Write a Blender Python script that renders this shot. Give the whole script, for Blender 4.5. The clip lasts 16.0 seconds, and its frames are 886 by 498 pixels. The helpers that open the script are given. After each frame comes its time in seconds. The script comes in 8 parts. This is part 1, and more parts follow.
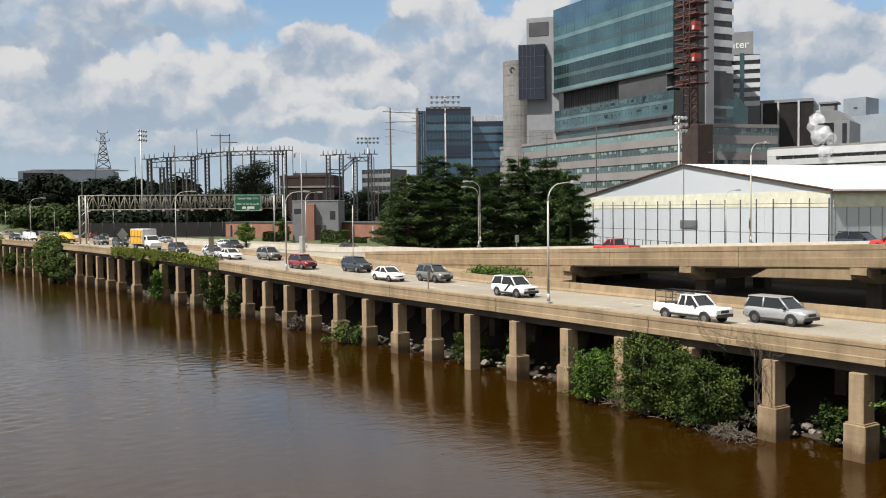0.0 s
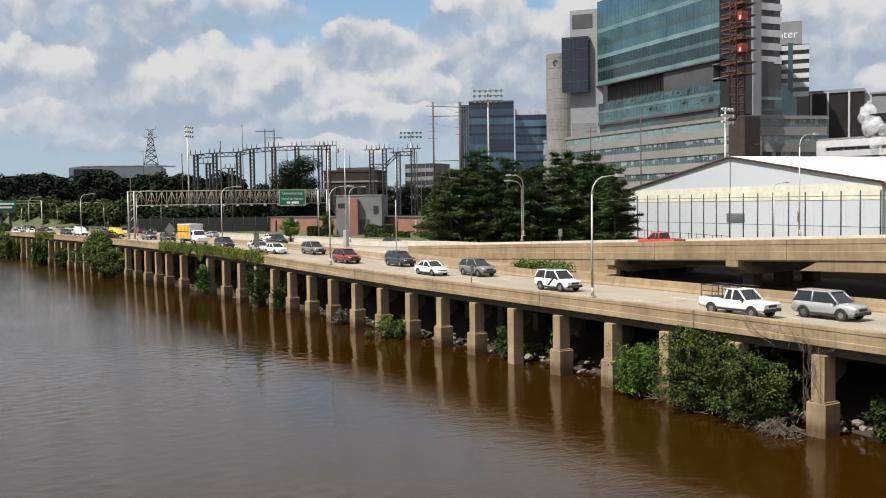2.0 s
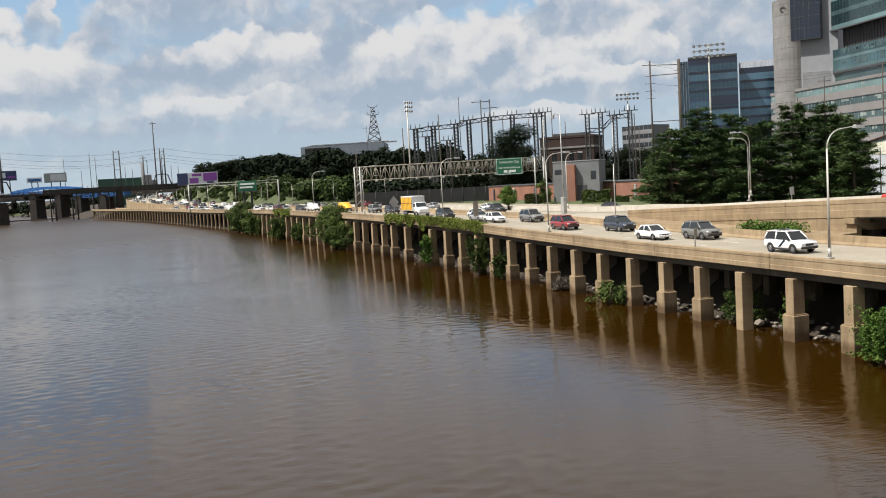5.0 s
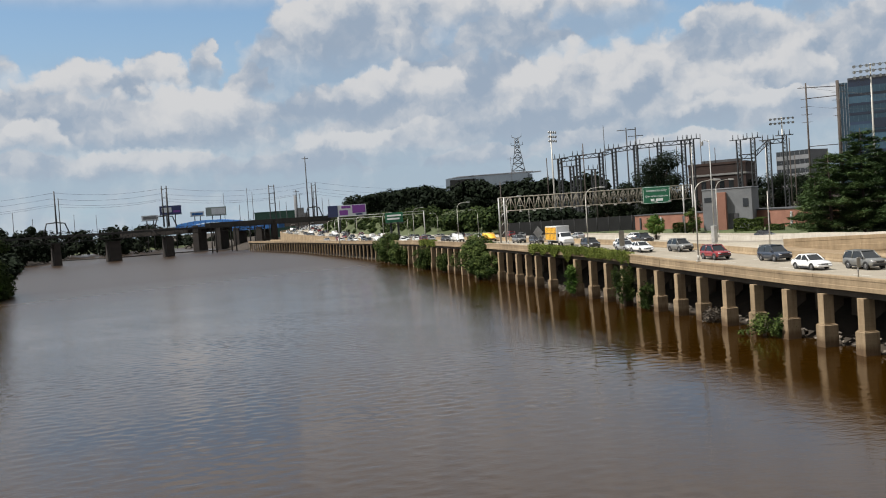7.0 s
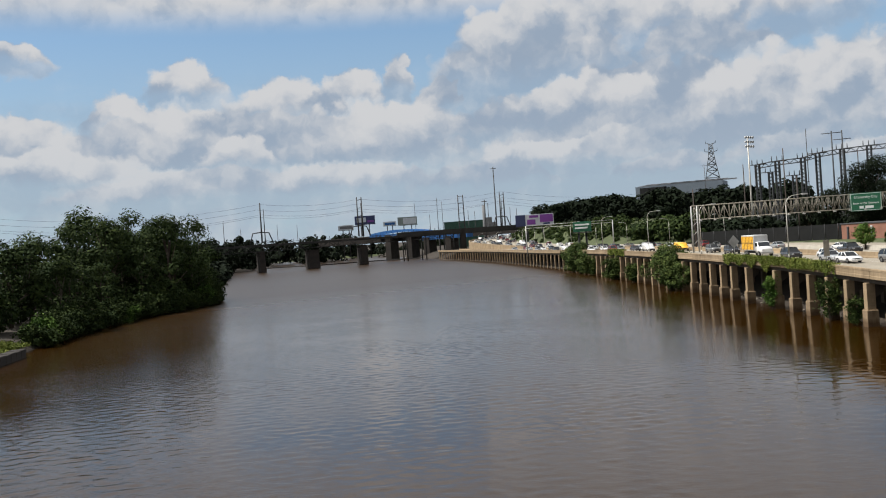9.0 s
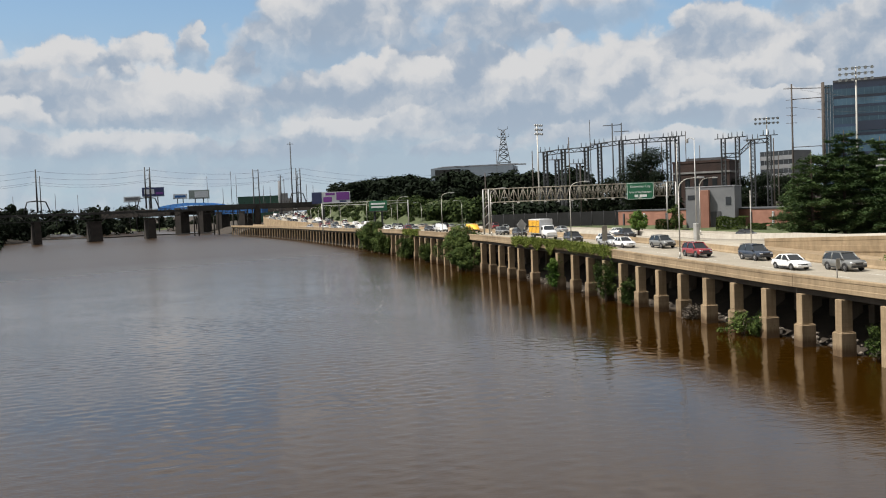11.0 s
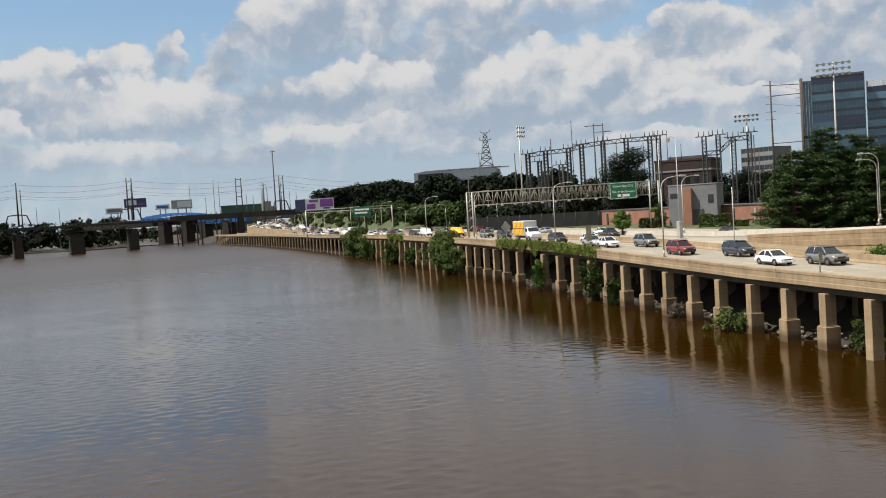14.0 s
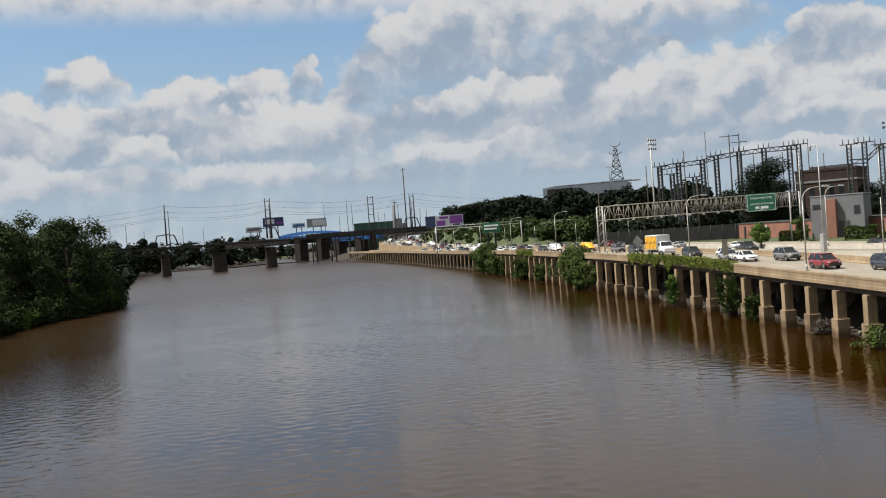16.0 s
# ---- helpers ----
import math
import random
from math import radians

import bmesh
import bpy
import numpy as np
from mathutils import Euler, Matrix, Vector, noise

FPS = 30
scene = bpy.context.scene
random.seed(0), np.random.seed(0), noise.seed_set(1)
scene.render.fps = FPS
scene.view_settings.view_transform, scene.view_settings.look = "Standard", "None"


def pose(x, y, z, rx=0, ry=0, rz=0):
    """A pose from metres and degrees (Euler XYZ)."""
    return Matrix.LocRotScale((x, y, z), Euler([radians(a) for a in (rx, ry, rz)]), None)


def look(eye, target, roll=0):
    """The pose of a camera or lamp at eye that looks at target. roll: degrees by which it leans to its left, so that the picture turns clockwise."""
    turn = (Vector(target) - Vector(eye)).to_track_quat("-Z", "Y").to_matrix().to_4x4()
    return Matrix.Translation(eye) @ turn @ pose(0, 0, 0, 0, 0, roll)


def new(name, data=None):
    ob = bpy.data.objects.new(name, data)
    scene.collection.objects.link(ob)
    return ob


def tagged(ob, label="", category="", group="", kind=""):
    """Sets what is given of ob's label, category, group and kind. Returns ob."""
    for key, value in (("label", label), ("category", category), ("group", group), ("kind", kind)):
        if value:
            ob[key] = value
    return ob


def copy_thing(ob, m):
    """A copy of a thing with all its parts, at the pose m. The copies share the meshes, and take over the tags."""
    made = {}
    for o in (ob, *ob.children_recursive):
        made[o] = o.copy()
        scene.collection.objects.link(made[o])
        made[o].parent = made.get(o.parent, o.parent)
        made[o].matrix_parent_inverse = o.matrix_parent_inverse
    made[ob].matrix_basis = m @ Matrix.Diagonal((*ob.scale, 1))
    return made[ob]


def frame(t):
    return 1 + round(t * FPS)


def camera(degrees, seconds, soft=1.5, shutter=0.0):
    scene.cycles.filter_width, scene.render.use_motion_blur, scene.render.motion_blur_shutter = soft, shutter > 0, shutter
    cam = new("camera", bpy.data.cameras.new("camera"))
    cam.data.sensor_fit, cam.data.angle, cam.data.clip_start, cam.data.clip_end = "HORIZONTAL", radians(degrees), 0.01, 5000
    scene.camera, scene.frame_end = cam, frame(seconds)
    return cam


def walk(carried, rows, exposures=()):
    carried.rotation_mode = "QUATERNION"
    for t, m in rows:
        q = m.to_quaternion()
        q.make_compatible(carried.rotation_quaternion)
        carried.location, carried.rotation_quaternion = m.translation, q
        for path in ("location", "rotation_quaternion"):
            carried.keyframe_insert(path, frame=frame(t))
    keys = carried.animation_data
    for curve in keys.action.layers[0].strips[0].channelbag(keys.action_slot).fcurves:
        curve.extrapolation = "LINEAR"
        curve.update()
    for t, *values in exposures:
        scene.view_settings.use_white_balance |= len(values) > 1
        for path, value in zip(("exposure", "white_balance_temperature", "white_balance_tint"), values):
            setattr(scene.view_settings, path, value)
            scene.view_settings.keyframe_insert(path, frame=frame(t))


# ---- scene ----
cam = camera(51.37, 16.0, 1.05)
H = 13.0
PATH = [
    (0.0, pose(0, 0, H, 87.46, 0.63, 0.00)), (0.1, pose(0, 0, H, 87.34, 0.80, 1.09)),
    (0.2, pose(0, 0, H, 87.22, 0.97, 1.74)), (0.3, pose(0, 0, H, 87.10, 1.13, 1.58)),
    (0.4, pose(0, 0, H, 86.98, 1.30, 0.93)), (0.5, pose(0, 0, H, 86.86, 1.47, 0.38)),
    (0.6, pose(0, 0, H, 86.86, 1.42, -0.03)), (0.8, pose(0, 0, H, 86.86, 1.33, -0.03)),
    (1.0, pose(0, 0, H, 86.86, 1.24, 0.66)), (1.2, pose(0, 0, H, 86.99, 1.26, 0.05)),
    (1.5, pose(0, 0, H, 87.19, 1.30, 0.62)), (2.0, pose(0, 0, H, 87.13, 0.87, 2.67)),
    (2.5, pose(0, 0, H, 86.67, 0.83, 4.62)), (3.0, pose(0, 0, H, 85.50, 1.17, 7.45)),
    (3.5, pose(0, 0, H, 85.42, 2.20, 10.45)), (3.7, pose(0, 0, H, 85.14, 2.15, 11.20)),
    (3.8, pose(0, 0, H, 85.00, 2.12, 11.82)), (4.0, pose(0, 0, H, 84.72, 2.07, 13.37)),
    (4.2, pose(0, 0, H, 84.54, 2.38, 13.91)), (6.3, pose(0, 0, H, 87.65, 4.00, 21.84)),
    (6.5, pose(0, 0, H, 87.37, 4.13, 22.82)), (7.0, pose(0, 0, H, 88.02, 3.95, 25.02)),
    (7.5, pose(0, 0, H, 88.54, 3.89, 26.43)), (8.0, pose(0, 0, H, 88.95, 3.93, 27.95)),
    (8.1, pose(0, 0, H, 89.01, 3.88, 28.91)), (8.2, pose(0, 0, H, 89.07, 3.82, 30.14)),
    (8.3, pose(0, 0, H, 89.13, 3.77, 32.42)), (8.4, pose(0, 0, H, 89.19, 3.71, 34.22)),
    (8.5, pose(0, 0, H, 89.25, 3.66, 35.62)), (8.6, pose(0, 0, H, 89.28, 3.73, 36.84)),
    (8.7, pose(0, 0, H, 89.31, 3.81, 37.50)), (8.8, pose(0, 0, H, 89.35, 3.88, 37.67)),
    (8.9, pose(0, 0, H, 89.38, 3.96, 37.25)), (9.0, pose(0, 0, H, 89.41, 4.03, 36.67)),
    (9.1, pose(0, 0, H, 89.27, 3.93, 36.00)), (9.2, pose(0, 0, H, 89.13, 3.82, 35.16)),
    (9.3, pose(0, 0, H, 88.99, 3.72, 34.14)), (9.4, pose(0, 0, H, 88.85, 3.61, 33.02)),
    (9.5, pose(0, 0, H, 88.71, 3.51, 31.86)), (9.6, pose(0, 0, H, 88.62, 3.32, 30.65)),
    (9.8, pose(0, 0, H, 88.43, 2.95, 29.00)), (10.0, pose(0, 0, H, 88.25, 2.59, 27.49)),
    (10.2, pose(0, 0, H, 88.07, 2.29, 26.40)), (12.3, pose(0, 0, H, 86.43, 2.85, 22.83)),
    (12.5, pose(0, 0, H, 86.37, 2.98, 22.96)), (13.0, pose(0, 0, H, 86.40, 3.30, 22.20)),
    (13.5, pose(0, 0, H, 86.74, 3.24, 22.02)), (14.0, pose(0, 0, H, 87.54, 3.65, 23.03)),
    (14.5, pose(0, 0, H, 88.07, 3.93, 26.03)), (15.0, pose(0, 0, H, 88.42, 3.62, 28.78)),
    (15.5, pose(0, 0, H, 88.75, 4.19, 29.91)), (16.0, pose(0, 0, H, 89.08, 4.33, 31.07)),
]
EXPOSURES = [(0.0, 0.58, 6390, 10), (2.5, 0.63, 6410, 10), (4.0, 0.71, 6420, 10), (6.5, 0.48, 6330, 10), (9.5, 0.43, 6260, 10), (12.5, 0.62, 6480, 10), (14.0, 0.54, 6420, 10), (16.0, 0.46, 6360, 10)]
walk(cam, PATH, EXPOSURES)

# ---- sky, clouds and sun ----
SUN_AZ, SUN_EL = 126.0, 56.0          # degrees, counter-clockwise from +y; elevation
CLOUDS_SOUTH = [
    (48.5, 6.2, 13.5, 2.5),
    (60.2, 6.2, 5.9, 2.1),
    (61.0, 12.0, 1.8, 0.9),
    (51.7, 10.3, 2.0, 1.3),
    (55.4, 8.5, 2.1, 1.5),
    (51.8, 7.3, 5.4, 2.0),
    (45.9, 8.8, 3.9, 1.7),
    (41.9, 9.5, 2.2, 1.4),
    (38.7, 10.4, 0.9, 1.3),
    (36.2, 8.9, 1.5, 1.3),
    (39.1, 6.9, 5.6, 2.3),
    (60.8, 7.2, 2.9, 1.8),
    (59.4, 5.4, 5.1, 1.5),
    (52.0, 4.1, 7.2, 1.3),
    (42.8, 4.1, 5.9, 1.3),
    (33.7, 3.8, 4.2, 1.2),
    (48.9, 5.8, 2.0, 1.4),
]
CLOUDS_MID = [
    (24.5, 7.2, 10.1, 3.5),
    (20.7, 5.3, 14.3, 2.8),
    (29.7, 11.4, 5.7, 3.7),
    (25.5, 12.6, 7.1, 2.8),
    (20.0, 10.6, 3.7, 2.2),
    (27.9, 7.9, 4.8, 1.9),
    (24.6, 5.5, 2.4, 0.9),
    (21.7, 6.3, 2.2, 1.3),
    (18.2, 6.6, 1.8, 1.4),
    (17.0, 12.3, 5.0, 1.6),
    (28.8, 4.8, 5.9, 0.9),
    (11.7, 6.9, 3.4, 2.5),
    (15.2, 5.7, 2.1, 1.4),
    (22.5, 3.7, 3.0, 0.8),
    (15.3, 4.0, 4.2, 1.0),
    (25.4, 5.2, 2.6, 1.1),
]
CLOUDS_WEST = [
    (7.7, 7.6, 14.5, 3.0),
    (3.4, 6.3, 8.3, 3.9),
    (6.0, 6.9, 3.3, 1.9),
    (6.8, 9.9, 3.2, 1.1),
    (2.4, 7.5, 4.0, 2.5),
    (4.2, 4.5, 3.1, 1.2),
    (10.1, 3.3, 4.9, 0.9),
    (-2.4, 9.1, 4.7, 2.8),
    (0.0, 11.7, 3.3, 1.8),
    (7.3, 10.2, 2.9, 1.5),
    (3.6, 6.9, 2.5, 1.5),
    (7.7, 6.1, 2.4, 1.2),
    (-6.2, 10.5, 3.1, 3.2),
    (-20.6, 7.8, 4.6, 4.4),
    (-24.8, 8.3, 2.8, 2.6),
    (-20.0, 10.4, 4.7, 2.2),
    (5.0, 5.4, 5.6, 0.9),
    (-24.2, 5.7, 3.5, 2.1),
]

world = bpy.data.worlds.new("world")
scene.world = world
world.use_nodes = True
wn, wl = world.node_tree.nodes, world.node_tree.links
wn.clear()


def wmath(op, a, b=None, c=None):
    n = wn.new("ShaderNodeMath")
    n.operation = op
    for i, v in enumerate((a, b, c)):
        if v is None:
            continue
        if isinstance(v, (int, float)):
            n.inputs[i].default_value = v
        else:
            wl.new(v, n.inputs[i])
    return n.outputs[0]


def wrange(value, a, b, c=0.0, d=1.0, smooth=True):
    n = wn.new("ShaderNodeMapRange")
    n.interpolation_type = "SMOOTHSTEP" if smooth else "LINEAR"
    wl.new(value, n.inputs[0])
    for i, v in enumerate((a, b, c, d)):
        n.inputs[i + 1].default_value = v
    return n.outputs[0]


def wnoise(vec, scale, detail, rough=0.55):
    n = wn.new("ShaderNodeTexNoise")
    wl.new(vec, n.inputs["Vector"])
    n.inputs["Scale"].default_value, n.inputs["Detail"].default_value = scale, detail
    n.inputs["Roughness"].default_value = rough
    return n


def wvec(op, a, b):
    n = wn.new("ShaderNodeVectorMath")
    n.operation = op
    for i, v in enumerate((a, b)):
        if isinstance(v, tuple):
            n.inputs[i].default_value = v
        else:
            wl.new(v, n.inputs[i])
    return n.outputs["Value"] if op in ("LENGTH", "DOT_PRODUCT") else n.outputs["Vector"]


def wmix(fac, a, b):
    n = wn.new("ShaderNodeMix")
    n.data_type = "RGBA"
    wl.new(fac, n.inputs["Factor"])
    for s, v in ((n.inputs[6], a), (n.inputs[7], b)):
        if isinstance(v, tuple):
            s.default_value = v
        else:
            wl.new(v, s)
    return n.outputs[2]


sky = wn.new("ShaderNodeTexSky")
sky.sky_type, sky.sun_disc = "NISHITA", False
sky.sun_elevation, sky.sun_rotation = radians(SUN_EL), radians(-SUN_AZ)
sky.air_density, sky.dust_density, sky.ozone_density = 1.0, 1.2, 1.6

coord = wn.new("ShaderNodeTexCoord").outputs["Generated"]
sep = wn.new("ShaderNodeSeparateXYZ")
wl.new(coord, sep.inputs[0])
az = wmath("MULTIPLY", wmath("ARCTAN2", wmath("MULTIPLY", sep.outputs[0], -1.0), sep.outputs[1]), 57.29578)
el = wmath("MULTIPLY", wmath("ARCSINE", sep.outputs[2]), 57.29578)
join = wn.new("ShaderNodeCombineXYZ")
wl.new(az, join.inputs[0])
wl.new(el, join.inputs[1])
flat = join.outputs[0]
# billows: the outline of every cloud is pushed about by two sizes of noise
big = wnoise(flat, 0.30, 5.0, 0.62)
fine = wnoise(flat, 1.15, 4.0, 0.55)
push = wvec("ADD", wvec("MULTIPLY", wvec("SUBTRACT", big.outputs["Color"], (0.5, 0.5, 0.5)), (2.2, 1.7, 0.0)),
            wvec("MULTIPLY", wvec("SUBTRACT", fine.outputs["Color"], (0.5, 0.5, 0.5)), (1.0, 0.9, 0.0)))
uv = wvec("ADD", flat, push)
lobe = wn.new("ShaderNodeTexVoronoi")
lobe.feature = "SMOOTH_F1"
wl.new(wvec("ADD", flat, wvec("MULTIPLY", push, (0.45, 0.45, 0.0))), lobe.inputs["Vector"])
lobe.inputs["Scale"].default_value, lobe.inputs["Smoothness"].default_value = 0.62, 0.35
small = wn.new("ShaderNodeTexVoronoi")
small.feature = "SMOOTH_F1"
wl.new(uv, small.inputs["Vector"])
small.inputs["Scale"].default_value, small.inputs["Smoothness"].default_value = 1.5, 0.4
lobes = wmath("ADD", wmath("SUBTRACT", lobe.outputs["Distance"], 0.42), wmath("MULTIPLY", wmath("SUBTRACT", small.outputs["Distance"], 0.42), 0.5))
bulge = wmath("MULTIPLY", lobes, wrange(el, 1.5, 11.0, 0.14, 0.42))
cover, tone = None, wn.new("ShaderNodeValue").outputs[0]
tone.default_value = 0.42
for ca, ce, ra, re in CLOUDS_SOUTH + CLOUDS_MID + CLOUDS_WEST:
    local = wvec("MULTIPLY", wvec("SUBTRACT", uv, (ca, ce, 0.0)), (1.0 / ra, 1.0 / re, 0.0))
    # crisp heads, soft hazy undersides
    under = wrange(wvec("DOT_PRODUCT", local, (0.0, 1.0, 0.0)), 0.35, -0.75)
    far = wmath("ADD", wvec("LENGTH", local, (0, 0, 0)), bulge)
    m = wrange(wmath("SUBTRACT", far, wmath("MULTIPLY", wmath("MULTIPLY", under, 0.40), far)), 1.10, 0.80)
    m = wmath("MULTIPLY", m, wrange(under, 1.6, 0.3, 0.25, 1.0))
    high = wrange(wvec("DOT_PRODUCT", local, (-0.12, 1.0, 0.0)), -0.85, 0.65)
    cover = m if cover is None else wmath("MAXIMUM", cover, m)
    mixer = wn.new("ShaderNodeMix")
    wl.new(m, mixer.inputs[0])
    wl.new(tone, mixer.inputs[2])
    wl.new(high, mixer.inputs[3])
    tone = mixer.outputs[0]
# unseen sky outside the view: near-closed pale cloud added to tone the water's reflections
else_noise = wnoise(coord, 2.6, 7.0, 0.6)
overhead = wmath("MULTIPLY", wrange(else_noise.outputs["Fac"], 0.27, 0.43, 0.82, 1.0),
                 wmath("MAXIMUM", wrange(el, 12.8, 15.0), wmath("MAXIMUM", wrange(az, 62.0, 68.0), wrange(az, -26.0, -32.0))))
cover = wmath("MAXIMUM", cover, overhead)
white = wn.new("ShaderNodeMix")
wl.new(overhead, white.inputs[0])
wl.new(tone, white.inputs[2])
white.inputs[3].default_value = 0.78
tone = white.outputs[0]
# low band of broken cloud and haze over the horizon
veil = wmath("MULTIPLY", wrange(wnoise(wvec("MULTIPLY", flat, (0.5, 1.3, 0.0)), 0.5, 5.0, 0.6).outputs["Fac"], 0.28, 0.66), wrange(el, 12.0, 4.0))
cover = wmath("MAXIMUM", cover, wmath("MULTIPLY", veil, 0.78))
# light falls from the upper left: the drop of the cloud's thickness towards the sun brightens its heads
thick = wnoise(uv, 0.36, 4.0, 0.50).outputs["Fac"]
sunward = wnoise(wvec("ADD", uv, (0.5, 0.8, 0.0)), 0.36, 4.0, 0.50).outputs["Fac"]
relief = wmath("MULTIPLY", wmath("SUBTRACT", thick, sunward), 1.5)
lit = wmath("ADD", wmath("ADD", wmath("MULTIPLY", tone, 0.72), 0.20), wmath("SUBTRACT", relief, wmath("MULTIPLY", bulge, 0.7)))
cloud = wmix(wrange(lit, 0.10, 0.90), (0.47, 0.57, 0.70, 1), (0.95, 0.94, 0.93, 1))
sky_col = wvec("MULTIPLY", sky.outputs[0], (0.132, 0.168, 0.186))
haze = wmix(wmath("MULTIPLY", wrange(el, 22.0, 0.0), 0.84), sky_col, (0.62, 0.77, 0.89, 1))
air = wmix(wmath("MULTIPLY", wrange(el, 9.0, 1.0), 0.40), cloud, (0.68, 0.78, 0.87, 1))
col = wmix(cover, haze, air)
back = wn.new("ShaderNodeBackground")
wl.new(col, back.inputs["Color"])
back.inputs["Strength"].default_value = 0.50
out = wn.new("ShaderNodeOutputWorld")
wl.new(back.outputs[0], out.inputs["Surface"])
world.cycles.sampling_method = "MANUAL"
world.cycles.sample_map_resolution = 512

sun_data = bpy.data.lights.new("sun", "SUN")
sun_data.energy, sun_data.angle, sun_data.color = 5.0, radians(0.6), (1.0, 0.95, 0.87)
sun = new("sun", sun_data)
sun.matrix_world = look((-math.sin(radians(SUN_AZ)) * 100, math.cos(radians(SUN_AZ)) * 100, math.tan(radians(SUN_EL)) * 100), (0, 0, 0))

# ---- materials ----
def material(name):
    m = bpy.data.materials.new(name)
    m.use_nodes = True
    n, l = m.node_tree.nodes, m.node_tree.links
    return m, n, l, n["Principled BSDF"]


def tex_noise(n, l, vec, scale, detail=4.0, rough=0.55):
    t = n.new("ShaderNodeTexNoise")
    l.new(vec, t.inputs["Vector"])
    t.inputs["Scale"].default_value, t.inputs["Detail"].default_value, t.inputs["Roughness"].default_value = scale, detail, rough
    return t.outputs["Fac"]


def ramp(n, l, fac, stops):
    r = n.new("ShaderNodeValToRGB")
    l.new(fac, r.inputs[0])
    e = r.color_ramp.elements
    while len(e) < len(stops):
        e.new(0.5)
    for el_, (p, c) in zip(e, stops):
        el_.position, el_.color = p, (*c, 1)
    return r.outputs[0]


def blend(n, l, fac, a, b, how="MIX"):
    x = n.new("ShaderNodeMix")
    x.data_type, x.blend_type = "RGBA", how
    for s, v in ((x.inputs["Factor"], fac), (x.inputs[6], a), (x.inputs[7], b)):
        if isinstance(v, (int, float)):
            s.default_value = v
        elif isinstance(v, tuple):
            s.default_value = (*v, 1)
        else:
            l.new(v, s)
    return x.outputs[2]


def bump_of(n, l, bsdf, height, strength, dist=0.05):
    b = n.new("ShaderNodeBump")
    b.inputs["Strength"].default_value, b.inputs["Distance"].default_value = strength, dist
    l.new(height, b.inputs["Height"])
    l.new(b.outputs[0], bsdf.inputs["Normal"])


def surface(name, dark, light, rough=0.8, scale=0.6, grain=9.0, bump=0.3, metal=0.0, stretch=(1, 1, 1), vary=0.12, spec=0.5):
    """Two sizes of mottling between two colours, with a little relief and a random shift from piece to piece."""
    m, n, l, b = material(name)
    geo = n.new("ShaderNodeNewGeometry")
    mp = n.new("ShaderNodeMapping")
    mp.inputs["Scale"].default_value = stretch
    l.new(geo.outputs["Position"], mp.inputs[0])
    a = tex_noise(n, l, mp.outputs[0], scale, 5.0, 0.6)
    g = tex_noise(n, l, geo.outputs["Position"], grain, 3.0)
    c = ramp(n, l, a, [(0.30, dark), (0.70, light)])
    shade = n.new("ShaderNodeMapRange")
    l.new(g, shade.inputs[0])
    shade.inputs[1].default_value, shade.inputs[2].default_value = 0.25, 0.75
    shade.inputs[3].default_value, shade.inputs[4].default_value = 0.82, 1.16
    info = n.new("ShaderNodeObjectInfo")
    per = n.new("ShaderNodeMapRange")
    l.new(info.outputs["Random"], per.inputs[0])
    per.inputs[3].default_value, per.inputs[4].default_value = 1.0 - vary, 1.0 + vary
    mul = n.new("ShaderNodeMath")
    mul.operation = "MULTIPLY"
    l.new(shade.outputs[0], mul.inputs[0])
    l.new(per.outputs[0], mul.inputs[1])
    c = blend(n, l, 1.0, c, mul.outputs[0], "MULTIPLY")
    l.new(c, b.inputs["Base Color"])
    b.inputs["Roughness"].default_value, b.inputs["Metallic"].default_value = rough, metal
    b.inputs["Specular IOR Level"].default_value = spec
    if bump:
        bump_of(n, l, b, g, bump, 0.04)
    return m


def paint(name, colour, rough=0.35, metal=0.0, coat=0.0):
    """Painted or moulded small thing with a faint mottle."""
    d = tuple(v * 0.86 for v in colour)
    m = surface(name, d, colour, rough, 0.8, 14.0, 0.0, metal, vary=0.05)
    m.node_tree.nodes["Principled BSDF"].inputs["Coat Weight"].default_value = coat
    return m


def glass(name, colour, rough=0.06, metal=0.0, wobble=0.015):
    m, n, l, b = material(name)
    geo = n.new("ShaderNodeNewGeometry")
    a = tex_noise(n, l, geo.outputs["Position"], 0.12, 3.0)
    info = n.new("ShaderNodeObjectInfo")
    c = ramp(n, l, a, [(0.3, tuple(v * 0.6 for v in colour)), (0.7, colour)])
    l.new(blend(n, l, 1.0, c, ramp(n, l, info.outputs["Random"], [(0.0, (0.5, 0.5, 0.5)), (0.7, (1, 1, 1)), (1.0, (1.9, 1.85, 1.8))]), "MULTIPLY"), b.inputs["Base Color"])
    b.inputs["Roughness"].default_value, b.inputs["Metallic"].default_value = rough, metal
    b.inputs["Specular IOR Level"].default_value = 0.7
    bump_of(n, l, b, tex_noise(n, l, geo.outputs["Position"], 0.5, 2.0), wobble * 10, 0.05)
    return m


